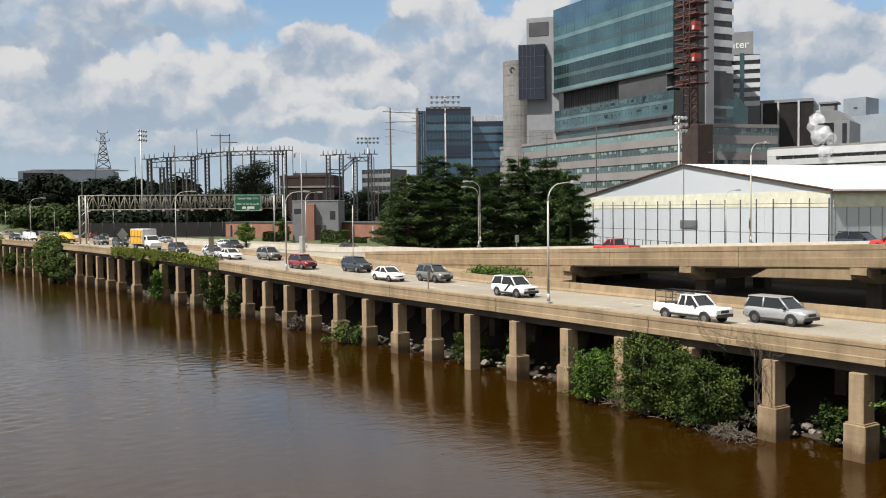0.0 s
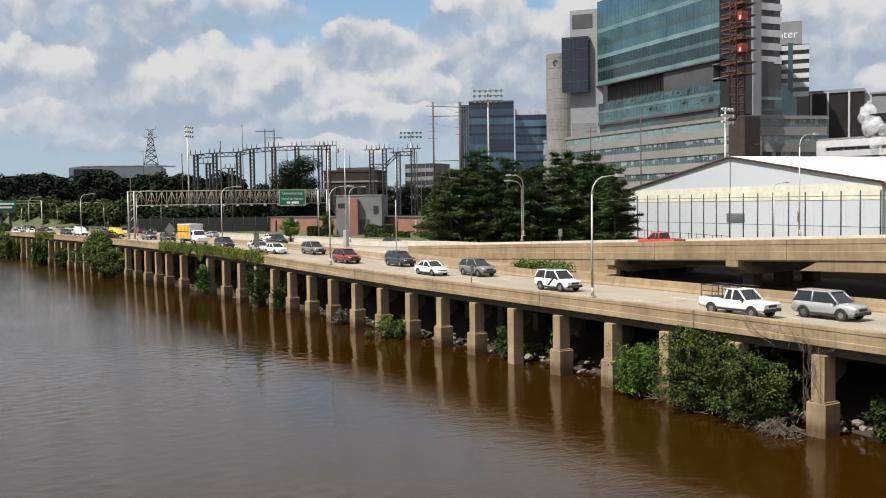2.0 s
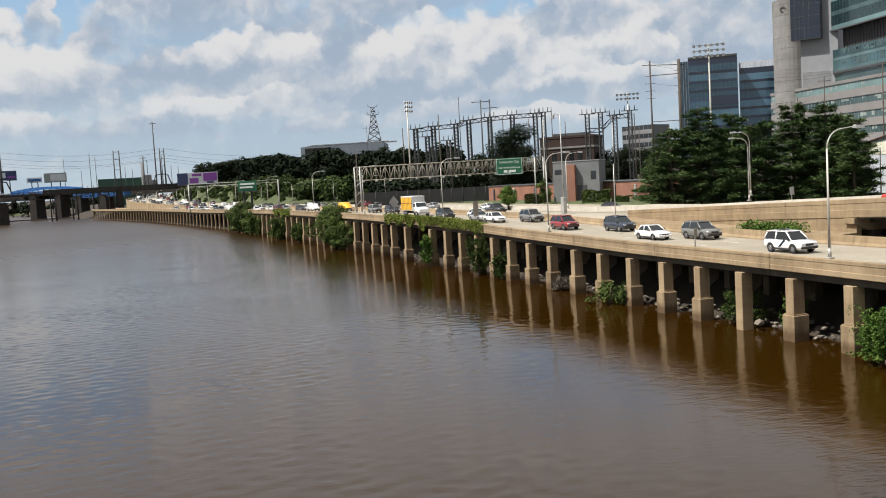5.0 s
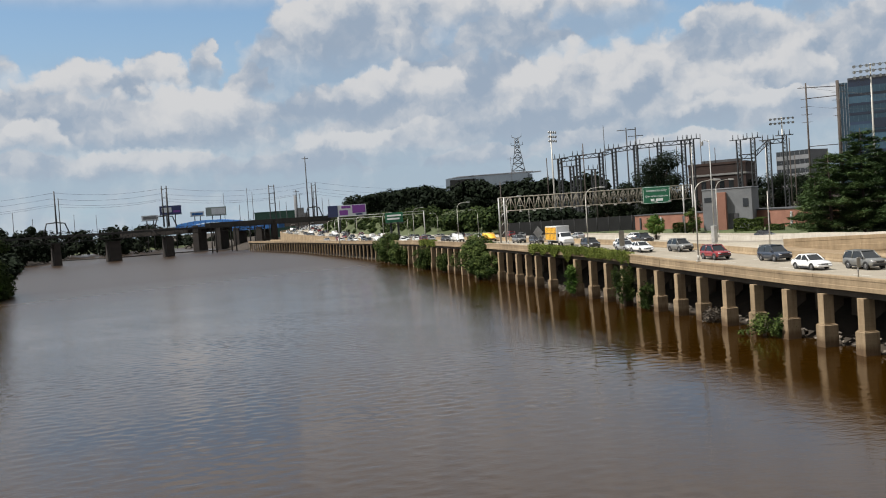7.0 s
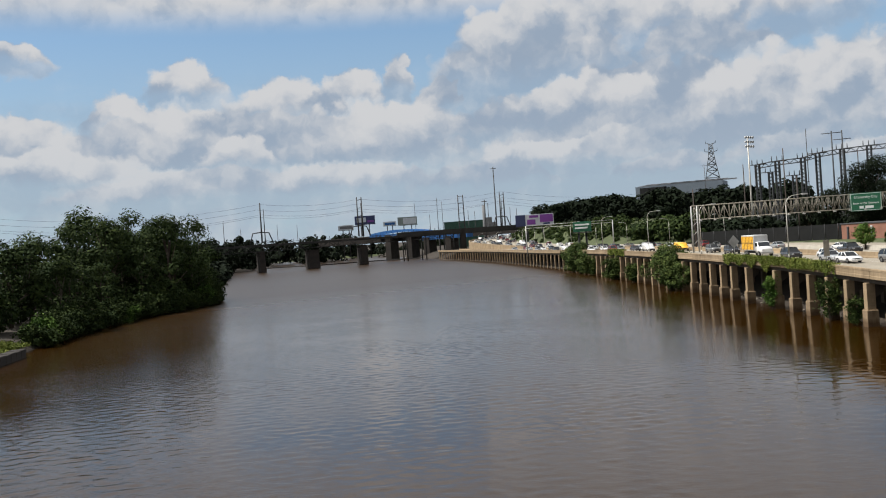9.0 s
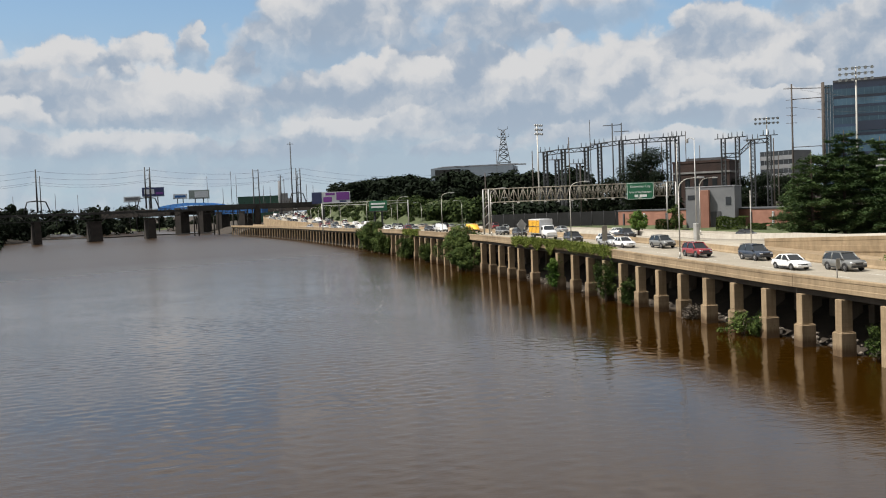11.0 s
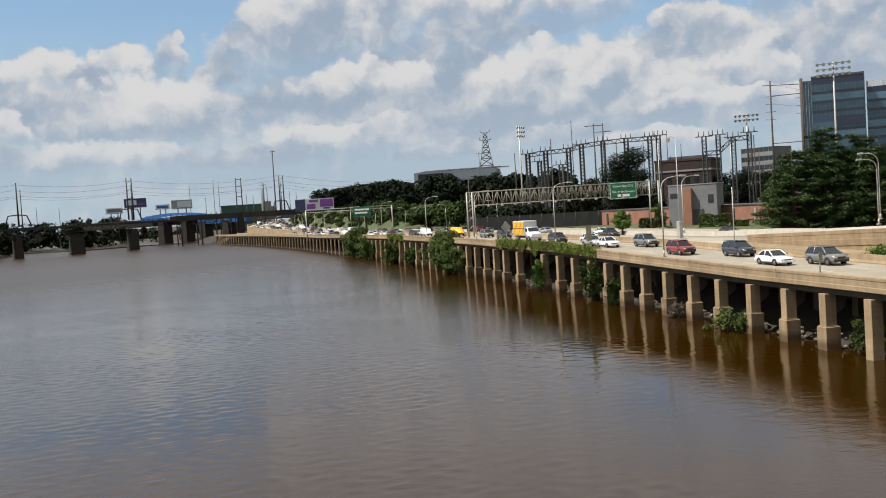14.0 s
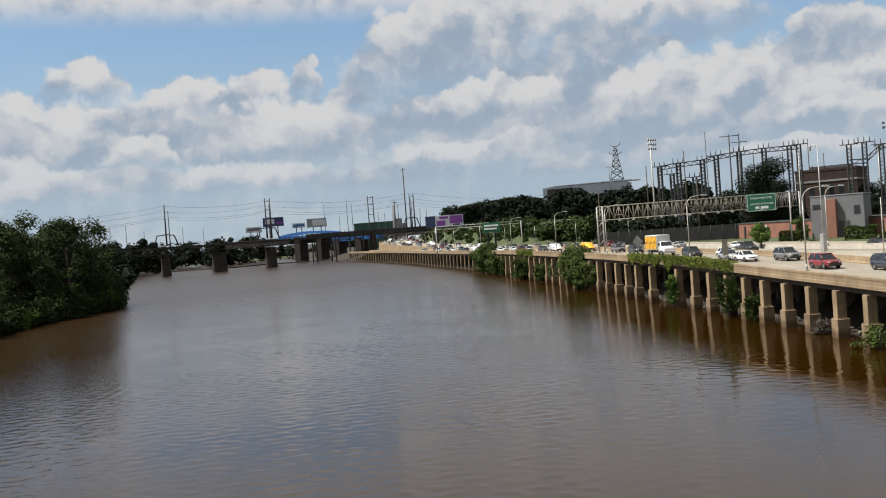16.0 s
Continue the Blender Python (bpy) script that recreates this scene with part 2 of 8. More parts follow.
def concrete(name, dark, light, streak=0.5, tide=0.0):
    """Weathered concrete: blotches, run-off streaks down the face and fine grain."""
    m, n, l, b = material(name)
    geo = n.new("ShaderNodeNewGeometry")
    mp = n.new("ShaderNodeMapping")
    mp.inputs["Scale"].default_value = (1.3, 1.3, 0.14)
    l.new(geo.outputs["Position"], mp.inputs[0])
    a = tex_noise(n, l, geo.outputs["Position"], 0.35, 6.0, 0.65)
    s = tex_noise(n, l, mp.outputs[0], 1.6, 5.0, 0.6)
    g = tex_noise(n, l, geo.outputs["Position"], 12.0, 4.0)
    c = ramp(n, l, a, [(0.28, dark), (0.66, light)])
    run = ramp(n, l, s, [(0.42, (1, 1, 1)), (0.72, (0.42, 0.36, 0.30))])
    c = blend(n, l, streak, c, run, "MULTIPLY")
    boards = n.new("ShaderNodeMapping")
    boards.inputs["Scale"].default_value = (0.16, 0.16, 4.5)
    l.new(geo.outputs["Position"], boards.inputs[0])
    hb = tex_noise(n, l, boards.outputs[0], 1.2, 4.0, 0.6)
    c = blend(n, l, 0.28, c, ramp(n, l, hb, [(0.32, (0.62, 0.58, 0.52)), (0.58, (1, 1, 1))]), "MULTIPLY")
    c = blend(n, l, 0.35, c, ramp(n, l, g, [(0.3, (0.7, 0.7, 0.7)), (0.7, (1, 1, 1))]), "MULTIPLY")
    if tide:
        # ragged dark waterline left by the river
        sep_ = n.new("ShaderNodeSeparateXYZ")
        l.new(geo.outputs["Position"], sep_.inputs[0])
        wet = n.new("ShaderNodeMath")
        wet.operation = "MULTIPLY_ADD"
        l.new(tex_noise(n, l, mp.outputs[0], 2.4, 4.0, 0.6), wet.inputs[0])
        wet.inputs[1].default_value = -0.9
        l.new(sep_.outputs[2], wet.inputs[2])
        c = blend(n, l, 1.0, c, ramp(n, l, wet.outputs[0], [(0.0, (0.45, 0.38, 0.30)), (tide, (1, 1, 1))]), "MULTIPLY")
    info = n.new("ShaderNodeObjectInfo")
    c = blend(n, l, 1.0, c, ramp(n, l, info.outputs["Random"], [(0.0, (0.88, 0.87, 0.86)), (1.0, (1, 1, 1))]), "MULTIPLY")
    l.new(c, b.inputs["Base Color"])
    b.inputs["Roughness"].default_value = 0.9
    bump_of(n, l, b, g, 0.35, 0.03)
    return m


def leaves(name, dark, mid, light):
    m, n, l, b = material(name)
    geo = n.new("ShaderNodeNewGeometry")
    info = n.new("ShaderNodeObjectInfo")
    a = tex_noise(n, l, geo.outputs["Position"], 0.45, 4.0, 0.6)
    mixv = n.new("ShaderNodeMath")
    mixv.operation = "MULTIPLY_ADD"
    l.new(geo.outputs["Random Per Island"], mixv.inputs[0])
    mixv.inputs[1].default_value = 0.34
    l.new(a, mixv.inputs[2])
    sub = n.new("ShaderNodeMath")
    sub.operation = "SUBTRACT"
    l.new(mixv.outputs[0], sub.inputs[0])
    sub.inputs[1].default_value = 0.15
    c = ramp(n, l, sub.outputs[0], [(0.2, dark), (0.5, mid), (0.8, light)])
    c = blend(n, l, 1.0, c, ramp(n, l, info.outputs["Random"], [(0.0, (0.82, 0.86, 0.8)), (1.0, (1.1, 1.08, 1.0))]), "MULTIPLY")
    l.new(c, b.inputs["Base Color"])
    b.inputs["Roughness"].default_value = 0.8
    b.inputs["Specular IOR Level"].default_value = 0.1
    b.inputs["Subsurface Weight"].default_value = 0.0
    return m


def water_material():
    m, n, l, b = material("river_water")
    geo = n.new("ShaderNodeNewGeometry")
    pos = geo.outputs["Position"]
    mp = n.new("ShaderNodeMapping")
    mp.vector_type = "TEXTURE"
    mp.inputs["Rotation"].default_value = (0, 0, radians(34))
    mp.inputs["Scale"].default_value = (1.35, 0.62, 1.0)
    l.new(pos, mp.inputs[0])
    silt = tex_noise(n, l, pos, 0.02, 5.0, 0.6)
    l.new(ramp(n, l, silt, [(0.3, (0.0185, 0.0077, 0.0005)), (0.7, (0.0240, 0.0104, 0.0008))]), b.inputs["Base Color"])
    b.inputs["IOR"].default_value = 1.36
    b.inputs["Specular IOR Level"].default_value = 0.56
    # far upstream the ripples are too fine to tell apart and scatter the reflection
    up = n.new("ShaderNodeVectorMath")
    up.operation = "DOT_PRODUCT"
    l.new(pos, up.inputs[0])
    up.inputs[1].default_value = (-1.14, 0.39, 0.0)
    veil = n.new("ShaderNodeMapRange")
    l.new(up.outputs["Value"], veil.inputs[0])
    veil.inputs[1].default_value, veil.inputs[2].default_value = 80.0, 300.0
    veil.inputs[3].default_value, veil.inputs[4].default_value = 0.035, 0.33
    l.new(veil.outputs[0], b.inputs["Roughness"])
    # ripples finer than the wavelets of the mesh, stronger under gusts
    fine = tex_noise(n, l, mp.outputs[0], 2.2, 3.0, 0.6)
    gust = n.new("ShaderNodeMapRange")
    l.new(tex_noise(n, l, pos, 0.028, 4.0, 0.6), gust.inputs[0])
    gust.inputs[1].default_value, gust.inputs[2].default_value = 0.40, 0.58
    gust.inputs[3].default_value, gust.inputs[4].default_value = 0.15, 1.0
    mul = n.new("ShaderNodeMath")
    mul.operation = "MULTIPLY"
    l.new(fine, mul.inputs[0])
    l.new(gust.outputs[0], mul.inputs[1])
    bump_of(n, l, b, mul.outputs[0], 1.0, 0.022)
    return m


M_WATER = water_material()
M_CONC = concrete("viaduct_concrete", (0.192, 0.138, 0.080), (0.345, 0.258, 0.156), 0.35)
M_PIER = concrete("pier_concrete", (0.215, 0.154, 0.088), (0.370, 0.275, 0.165), 0.5)
M_PIERBASE = concrete("pier_base_concrete", (0.185, 0.132, 0.076), (0.315, 0.232, 0.140), 0.6, 0.55)
# darker copy of the viaduct concrete: under-deck shade put into its colour
M_UNDER = concrete("shade_dark_concrete", (0.0464, 0.0379, 0.0278), (0.08, 0.0654, 0.0498), 0.5)
# brightened concrete: sunlight on the far parapet painted into the colour
M_WHITEWALL = concrete("sunlit_pale_concrete", (0.43, 0.391, 0.329), (0.547, 0.508, 0.438), 0.25)
M_ROAD = surface("concrete_roadway", (0.245, 0.213, 0.163), (0.325, 0.288, 0.226), 0.9, 0.25, 6.0, 0.15, stretch=(1, 1, 1))
M_MARK = surface("worn_lane_paint", (0.33, 0.31, 0.27), (0.46, 0.44, 0.39), 0.8, 1.5)
M_SOIL = surface("river_bank_soil", (0.0157, 0.0112, 0.00728), (0.0392, 0.0291, 0.019), 0.95, 0.5, 5.0, 0.8)
M_GRASS = surface("rough_grass", (0.026, 0.038, 0.011), (0.070, 0.084, 0.028), 0.9, 0.3, 4.0, 0.8)
M_ROCK = surface("pale_rubble", (0.102, 0.0832, 0.064), (0.23, 0.198, 0.16), 0.9, 1.2, 9.0, 0.7)
M_BRICK = surface("red_brick", (0.205, 0.094, 0.063), (0.27, 0.130, 0.090), 0.9, 0.4, 11.0, 0.3)
M_OLDBRICK = surface("old_dark_brick", (0.0187, 0.011, 0.00888), (0.0416, 0.0223, 0.0166), 0.9, 0.3, 8.0, 0.4)
M_STUCCO = surface("grey_stucco", (0.124, 0.129, 0.134), (0.173, 0.177, 0.182), 0.9, 0.3, 10.0, 0.1)
M_STONE = concrete("grey_stone_cladding", (0.185, 0.182, 0.178), (0.252, 0.248, 0.242), 0.2)
M_PANELGREY = surface("grey_metal_panel", (0.18, 0.186, 0.198), (0.228, 0.234, 0.246), 0.5, 0.2, 6.0, 0.05)
M_PANELDARK = surface("charcoal_panel", (0.0327, 0.0327, 0.0357), (0.0595, 0.0595, 0.0625), 0.6, 0.2, 6.0, 0.05)
M_PANELWHITE = surface("white_panel", (0.345, 0.35, 0.355), (0.43, 0.436, 0.44), 0.6, 0.2, 6.0, 0.05)
# brighter copy of the white panel: sunlight on the bands put into colour
M_BANDWHITE = surface("lit_white_band", (0.44, 0.455, 0.475), (0.53, 0.545, 0.565), 0.4, 0.2, 6.0, 0.0)
M_BEIGE = surface("beige_precast", (0.158, 0.150, 0.147), (0.212, 0.202, 0.197), 0.85, 0.15, 7.0, 0.1)
M_TEAL = glass("teal_curtain_glass", (0.050, 0.098, 0.112), 0.10, 0.3)
M_TEALPALE = glass("pale_teal_spandrel", (0.098, 0.160, 0.168), 0.2, 0.15)
# crown glass: the sky's reflection partly put into a paler blue base
M_CROWN = glass("sky_toned_glass", (0.10, 0.19, 0.27), 0.08, 0.5)
M_BLUEGLASS = glass("blue_tower_glass", (0.060, 0.118, 0.165), 0.05, 0.4)
M_BLUEDARK = glass("dark_blue_glass", (0.015, 0.025, 0.05), 0.08, 0.1)
M_BLACKGLASS = glass("black_window_glass", (0.02, 0.023, 0.025), 0.08)
# far tower wall: aerial haze mixed into its blue-grey colour
M_HAZE = surface("hazed_blue_grey_wall", (0.20, 0.235, 0.275), (0.25, 0.285, 0.32), 0.8, 0.2, 5.0, 0.05)
M_BROWNGLASS = surface("brown_black_glazing", (0.013, 0.011, 0.010), (0.030, 0.026, 0.023), 0.3, 0.15, 2.0, 0.0, spec=0.3)
M_MULLION = surface("teal_grey_mullion", (0.045, 0.085, 0.095), (0.06, 0.11, 0.12), 0.4, 0.2, 6.0, 0.0)
M_BLIND = surface("pale_green_blind", (0.15, 0.19, 0.18), (0.26, 0.30, 0.28), 0.5, 0.5, 6.0, 0.0)
M_WINDOW = glass("green_grey_window", (0.08, 0.128, 0.128), 0.1)
M_RUST = surface("rust_red_steel", (0.060, 0.028, 0.022), (0.120, 0.054, 0.042), 0.8, 1.0, 6.0, 0.1)
M_SCREEN = surface("black_woven_screen", (0.004, 0.0045, 0.0045), (0.009, 0.010, 0.010), 0.95, 0.6, 6.0, 0.2)
M_GREENSHED = surface("green_sheeting", (0.016, 0.060, 0.042), (0.030, 0.088, 0.060), 0.7, 0.1, 4.0, 0.1)
M_NET = surface("brown_debris_net", (0.020, 0.013, 0.011), (0.045, 0.028, 0.022), 0.9, 0.6, 6.0, 0.2)
# inner columns: pier concrete darkened, the shade below the deck put into it
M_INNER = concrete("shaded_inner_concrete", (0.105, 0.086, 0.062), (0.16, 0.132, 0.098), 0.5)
M_RED = paint("red_paint", (0.281, 0.0255, 0.0153))
M_GALV = surface("galvanised_steel", (0.272, 0.272, 0.265), (0.394, 0.388, 0.367), 0.5, 0.8, 12.0, 0.05, 0.3)
M_LAMP = surface("pale_aluminium_pole", (0.361, 0.347, 0.31), (0.477, 0.455, 0.411), 0.5, 0.8, 12.0, 0.0, 0.2)
M_TRUSS = surface("weathered_truss_steel", (0.15, 0.135, 0.108), (0.26, 0.235, 0.19), 0.7, 0.8, 9.0, 0.05, 0.1)
M_HILLWORKS = surface("blue_grey_sheeting", (0.105, 0.132, 0.160), (0.150, 0.180, 0.210), 0.6, 0.05, 3.0, 0.05)
M_DARKSTEEL = surface("dark_steel", (0.0175, 0.0182, 0.0196), (0.042, 0.042, 0.0434), 0.7, 0.8, 9.0, 0.05)
M_GREYSTEEL = surface("grey_lattice_steel", (0.0258, 0.0281, 0.0304), (0.0514, 0.0538, 0.0561), 0.7, 0.8, 9.0, 0.0)
M_PYLON = surface("weathered_pylon_steel", (0.07, 0.078, 0.085), (0.11, 0.118, 0.125), 0.7, 0.3, 4.0, 0.0)
M_WOODPOLE = surface("dark_timber_pole", (0.035, 0.028, 0.024), (0.075, 0.06, 0.05), 0.9, 0.8, 9.0, 0.1)
M_SIGNGREEN = paint("highway_sign_green", (0.0084, 0.112, 0.0525), 0.5)
M_WHITE = paint("white_lettering", (0.75, 0.78, 0.75), 0.5)
M_WAREHOUSE = surface("pale_blue_grey_cladding", (0.385, 0.408, 0.440), (0.415, 0.437, 0.468), 0.6, 0.05, 16.0, 0.0, stretch=(1, 1, 0.2))
M_WAREYELLOW = surface("cream_cladding", (0.48, 0.466, 0.367), (0.536, 0.522, 0.423), 0.6, 0.12, 0.9, 0.0)
M_WHITEROOF = surface("white_roof_membrane", (0.544, 0.544, 0.529), (0.635, 0.635, 0.62), 0.7, 0.1, 4.0, 0.05)
M_BARK = surface("bark", (0.03, 0.022, 0.016), (0.08, 0.06, 0.045), 0.95, 3.0, 14.0, 0.8)
M_LEAF = leaves("broadleaf_foliage", (0.014, 0.026, 0.00702), (0.0351, 0.0547, 0.014), (0.0995, 0.128, 0.0342))
# darker copy of the broadleaf leaves: the bank trees' shaded side in colour
M_BANKLEAF = leaves("shaded_bank_foliage", (0.00765, 0.0161, 0.00459), (0.0199, 0.0337, 0.00918), (0.052, 0.0704, 0.0184))
M_LEAFBRIGHT = leaves("bright_shrub_foliage", (0.0204, 0.0476, 0.00816), (0.0544, 0.102, 0.0204), (0.109, 0.163, 0.034))
M_PINE = leaves("conifer_foliage", (0.018, 0.034, 0.015), (0.050, 0.084, 0.034), (0.135, 0.185, 0.072))
# far trees: leaf colour far below natural, with the crowns' shade put in
M_FARLEAF = leaves("shaded_far_foliage", (0.0034, 0.0064, 0.0032), (0.0072, 0.0122, 0.0056), (0.0130, 0.0196, 0.0085))
M_VINE = leaves("vine_foliage", (0.055, 0.075, 0.015), (0.125, 0.15, 0.03), (0.23, 0.24, 0.065))
M_TWIG = surface("bare_twigs", (0.07, 0.056, 0.042), (0.14, 0.112, 0.084), 0.9, 2.0)
M_DARKBRIDGE = surface("dark_bridge_iron", (0.012, 0.012, 0.011), (0.03, 0.028, 0.025), 0.85, 0.3, 5.0, 0.1)
M_BRIDGESTONE = surface("dark_bridge_masonry", (0.013, 0.0105, 0.009), (0.030, 0.0235, 0.019), 0.95, 0.3, 3.0, 0.4)
M_BLUEBRIDGE = surface("blue_bridge_paint", (0.010, 0.075, 0.24), (0.028, 0.14, 0.38), 0.6, 0.3, 5.0, 0.0)
M_TYRE = surface("black_rubber", (0.012, 0.012, 0.012), (0.025, 0.025, 0.025), 0.85)
M_CARGLASS = glass("car_window_glass", (0.015, 0.018, 0.02), 0.05)
M_RIM = surface("alloy_rim", (0.20, 0.20, 0.21), (0.32, 0.32, 0.33), 0.35, metal=0.8)
M_HEADLIGHT = paint("headlamp_lens", (0.6, 0.6, 0.62), 0.15)
M_TAIL = paint("tail_lamp_lens", (0.35, 0.01, 0.01), 0.2)
M_TRIM = paint("black_plastic_trim", (0.025, 0.025, 0.027), 0.6)


# ---- mesh helpers ----
def polar(a, d):
    """A place in the plan: a degrees to the left of straight ahead, d metres from the origin."""
    return -math.sin(radians(a)) * d, math.cos(radians(a)) * d


def link_mesh(name, bm, mat):
    me = bpy.data.meshes.new(name)
    bm.normal_update()
    bm.to_mesh(me)
    bm.free()
    for m in (mat if isinstance(mat, (list, tuple)) else [mat]):
        me.materials.append(m)
    return new(name, me)


def part(name, bm, mat, parent, label=""):
    """One mesh under a thing or a part; the bmesh is in the parent's own space."""
    ob = link_mesh(name, bm, mat)
    ob.parent = parent
    return tagged(ob, label) if label else ob


def thing(name, label, category, m=None, group="", kind=""):
    ob = new(name)
    ob.empty_display_size = 0.3
    if m is not None:
        ob.matrix_world = m
    return tagged(ob, label, category, group, kind)


def solid(name, bm, mat, label, category, group="", kind="", m=None):
    """A thing of one mesh."""
    ob = link_mesh(name, bm, mat)
    if m is not None:
        ob.matrix_world = m
    return tagged(ob, label, category, group, kind)


def hexa(bm, p):
    """A block from eight corners: four below, four above, both counter-clockwise."""
    v = [bm.verts.new(q) for q in p]
    for f in ((3, 2, 1, 0), (4, 5, 6, 7), (0, 1, 5, 4), (1, 2, 6, 5), (2, 3, 7, 6), (3, 0, 4, 7)):
        bm.faces.new([v[i] for i in f])
    return v


def block(bm, x0, x1, y0, y1, z0, z1, taper=0.0):
    t = taper
    return hexa(bm, [(x0, y0, z0), (x1, y0, z0), (x1, y1, z0), (x0, y1, z0),
                     (x0 + t, y0 + t, z1), (x1 - t, y0 + t, z1), (x1 - t, y1 - t, z1), (x0 + t, y1 - t, z1)])


def soft_block(bm, x0, x1, y0, y1, z0, z1, r=0.02):
    """A block with chamfered edges."""
    b = bmesh.new()
    block(b, x0, x1, y0, y1, z0, z1)
    bmesh.ops.bevel(b, geom=b.edges[:], offset=r, segments=1, affect="EDGES")
    merge(bm, b)


def merge(bm, other):
    idx = {}
    for v in other.verts:
        idx[v] = bm.verts.new(v.co)
    for f in other.faces:
        try:
            nf = bm.faces.new([idx[v] for v in f.verts])
            nf.material_index, nf.smooth = f.material_index, f.smooth
        except ValueError:
            pass
    other.free()


def beam(bm, p, q, r0, r1=None, n=6, caps=True, smooth=True):
    """A round bar from p to q."""
    r1 = r0 if r1 is None else r1
    p, q = Vector(p), Vector(q)
    w = (q - p)
    if w.length < 1e-6:
        return
    w.normalize()
    u = w.orthogonal().normalized()
    v = w.cross(u)
    a = [bm.verts.new(p + (u * math.cos(2 * math.pi * i / n) + v * math.sin(2 * math.pi * i / n)) * r0) for i in range(n)]
    b = [bm.verts.new(q + (u * math.cos(2 * math.pi * i / n) + v * math.sin(2 * math.pi * i / n)) * r1) for i in range(n)]
    for i in range(n):
        f = bm.faces.new((a[i], a[(i + 1) % n], b[(i + 1) % n], b[i]))
        f.smooth = smooth
    if caps:
        bm.faces.new(a[::-1])
        bm.faces.new(b)


def tube(bm, pts, r0, r1=None, n=6):
    """One unbroken bent bar through the points."""
    r1 = r0 if r1 is None else r1
    p = [Vector(q) for q in pts]
    k = len(p) - 1
    u, rings = None, []
    for i in range(k + 1):
        w = (p[min(i + 1, k)] - p[max(i - 1, 0)])
        if w.length < 1e-6:
            continue
        w.normalize()
        if u is None:
            u = w.orthogonal()
        u = u - w * u.dot(w)
        if u.length < 1e-4:
            u = w.orthogonal()
        u.normalize()
        v = w.cross(u)
        r = r0 + (r1 - r0) * i / k
        rings.append([bm.verts.new(p[i] + (u * math.cos(2 * math.pi * j / n) + v * math.sin(2 * math.pi * j / n)) * r) for j in range(n)])
    for a, b in zip(rings, rings[1:]):
        for j in range(n):
            f = bm.faces.new((a[j], a[(j + 1) % n], b[(j + 1) % n], b[j]))
            f.smooth = True
    if len(rings) > 1:
        bm.faces.new(rings[0][::-1])
        bm.faces.new(rings[-1])


def frame_at(p, q):
    """Pose at p with x along p to q in the plan."""
    return pose(p[0], p[1], p[2] if len(p) > 2 else 0, 0, 0, math.degrees(math.atan2(q[1] - p[1], q[0] - p[0])))

# ---- river, banks and ground ----
def catmull(ctrl, step=1.0):
    pts = []
    c = [Vector(p) for p in ctrl]
    c = [c[0] * 2 - c[1]] + c + [c[-1] * 2 - c[-2]]
    for i in range(1, len(c) - 2):
        p0, p1, p2, p3 = c[i - 1:i + 3]
        k = max(2, int((p2 - p1).length / step))
        for j in range(k):
            t = j / k
            pts.append(0.5 * ((2 * p1) + (p2 - p0) * t + (2 * p0 - 5 * p1 + 4 * p2 - p3) * t * t + (3 * p1 - p0 - 3 * p2 + p3) * t ** 3))
    pts.append(c[-2])
    return pts


class Line:
    """A line in the plan, measured along it from the control point at zero; offsets count to the right of its heading."""

    def __init__(self, ctrl, zero):
        self.p = catmull(ctrl)
        s, acc = [0.0], 0.0
        for a, b in zip(self.p, self.p[1:]):
            acc += (b - a).length
            s.append(acc)
        near = min(range(len(self.p)), key=lambda i: (self.p[i] - Vector(zero)).length)
        self.s = [v - s[near] for v in s]

    def at(self, s, off=0.0, z=0.0):
        i = min(max(int(np.searchsorted(self.s, s)) - 1, 0), len(self.p) - 2)
        a, b = self.p[i], self.p[i + 1]
        h = (b - a).normalized()
        q = a + h * (s - self.s[i])
        return Vector((q.x + h.y * off, q.y - h.x * off, z))

    def heading(self, s):
        a, b = self.at(s - 1.5), self.at(s + 1.5)
        return math.degrees(math.atan2(b.y - a.y, b.x - a.x))

    def place(self, s, off=0.0, z=0.0):
        """x along the line, y to its left."""
        q = self.at(s, off)
        return pose(q.x, q.y, z, 0, 0, self.heading(s))


SHORE = Line([(80, -42), (62, -15), (41.4, 15), (20.8, 45.9), (-4, 82), (-24.3, 110.3), (-46, 138.2), (-65, 163),
              (-86, 189), (-156, 273), (-264, 390), (-365, 484)], (20.8, 45.9))
END = SHORE.s[-1]


def sweep(bm, line, profile, s0, s1, step=6.0, zf=None, cap=True):
    """A closed profile of (offset, height) carried along a line."""
    k = max(1, int(math.ceil((s1 - s0) / step)))
    rings = []
    for i in range(k + 1):
        s = s0 + (s1 - s0) * i / k
        dz = zf(s) if zf else 0.0
        rings.append([bm.verts.new(line.at(s, o, z + dz)) for o, z in profile])
    n = len(profile)
    for a, b in zip(rings, rings[1:]):
        for i in range(n):
            bm.faces.new((a[i], a[(i + 1) % n], b[(i + 1) % n], b[i]))
    if cap:
        bm.faces.new(rings[0][::-1])
        bm.faces.new(rings[-1])


def sheet(bm, line, profile, svals, zf=None):
    rings = []
    for s in svals:
        rings.append([bm.verts.new(line.at(s, o, z + (zf(s, o) if zf else 0))) for o, z in profile])
    for a, b in zip(rings, rings[1:]):
        for i in range(len(profile) - 1):
            f = bm.faces.new((a[i], b[i], b[i + 1], a[i + 1]))
            f.smooth = True


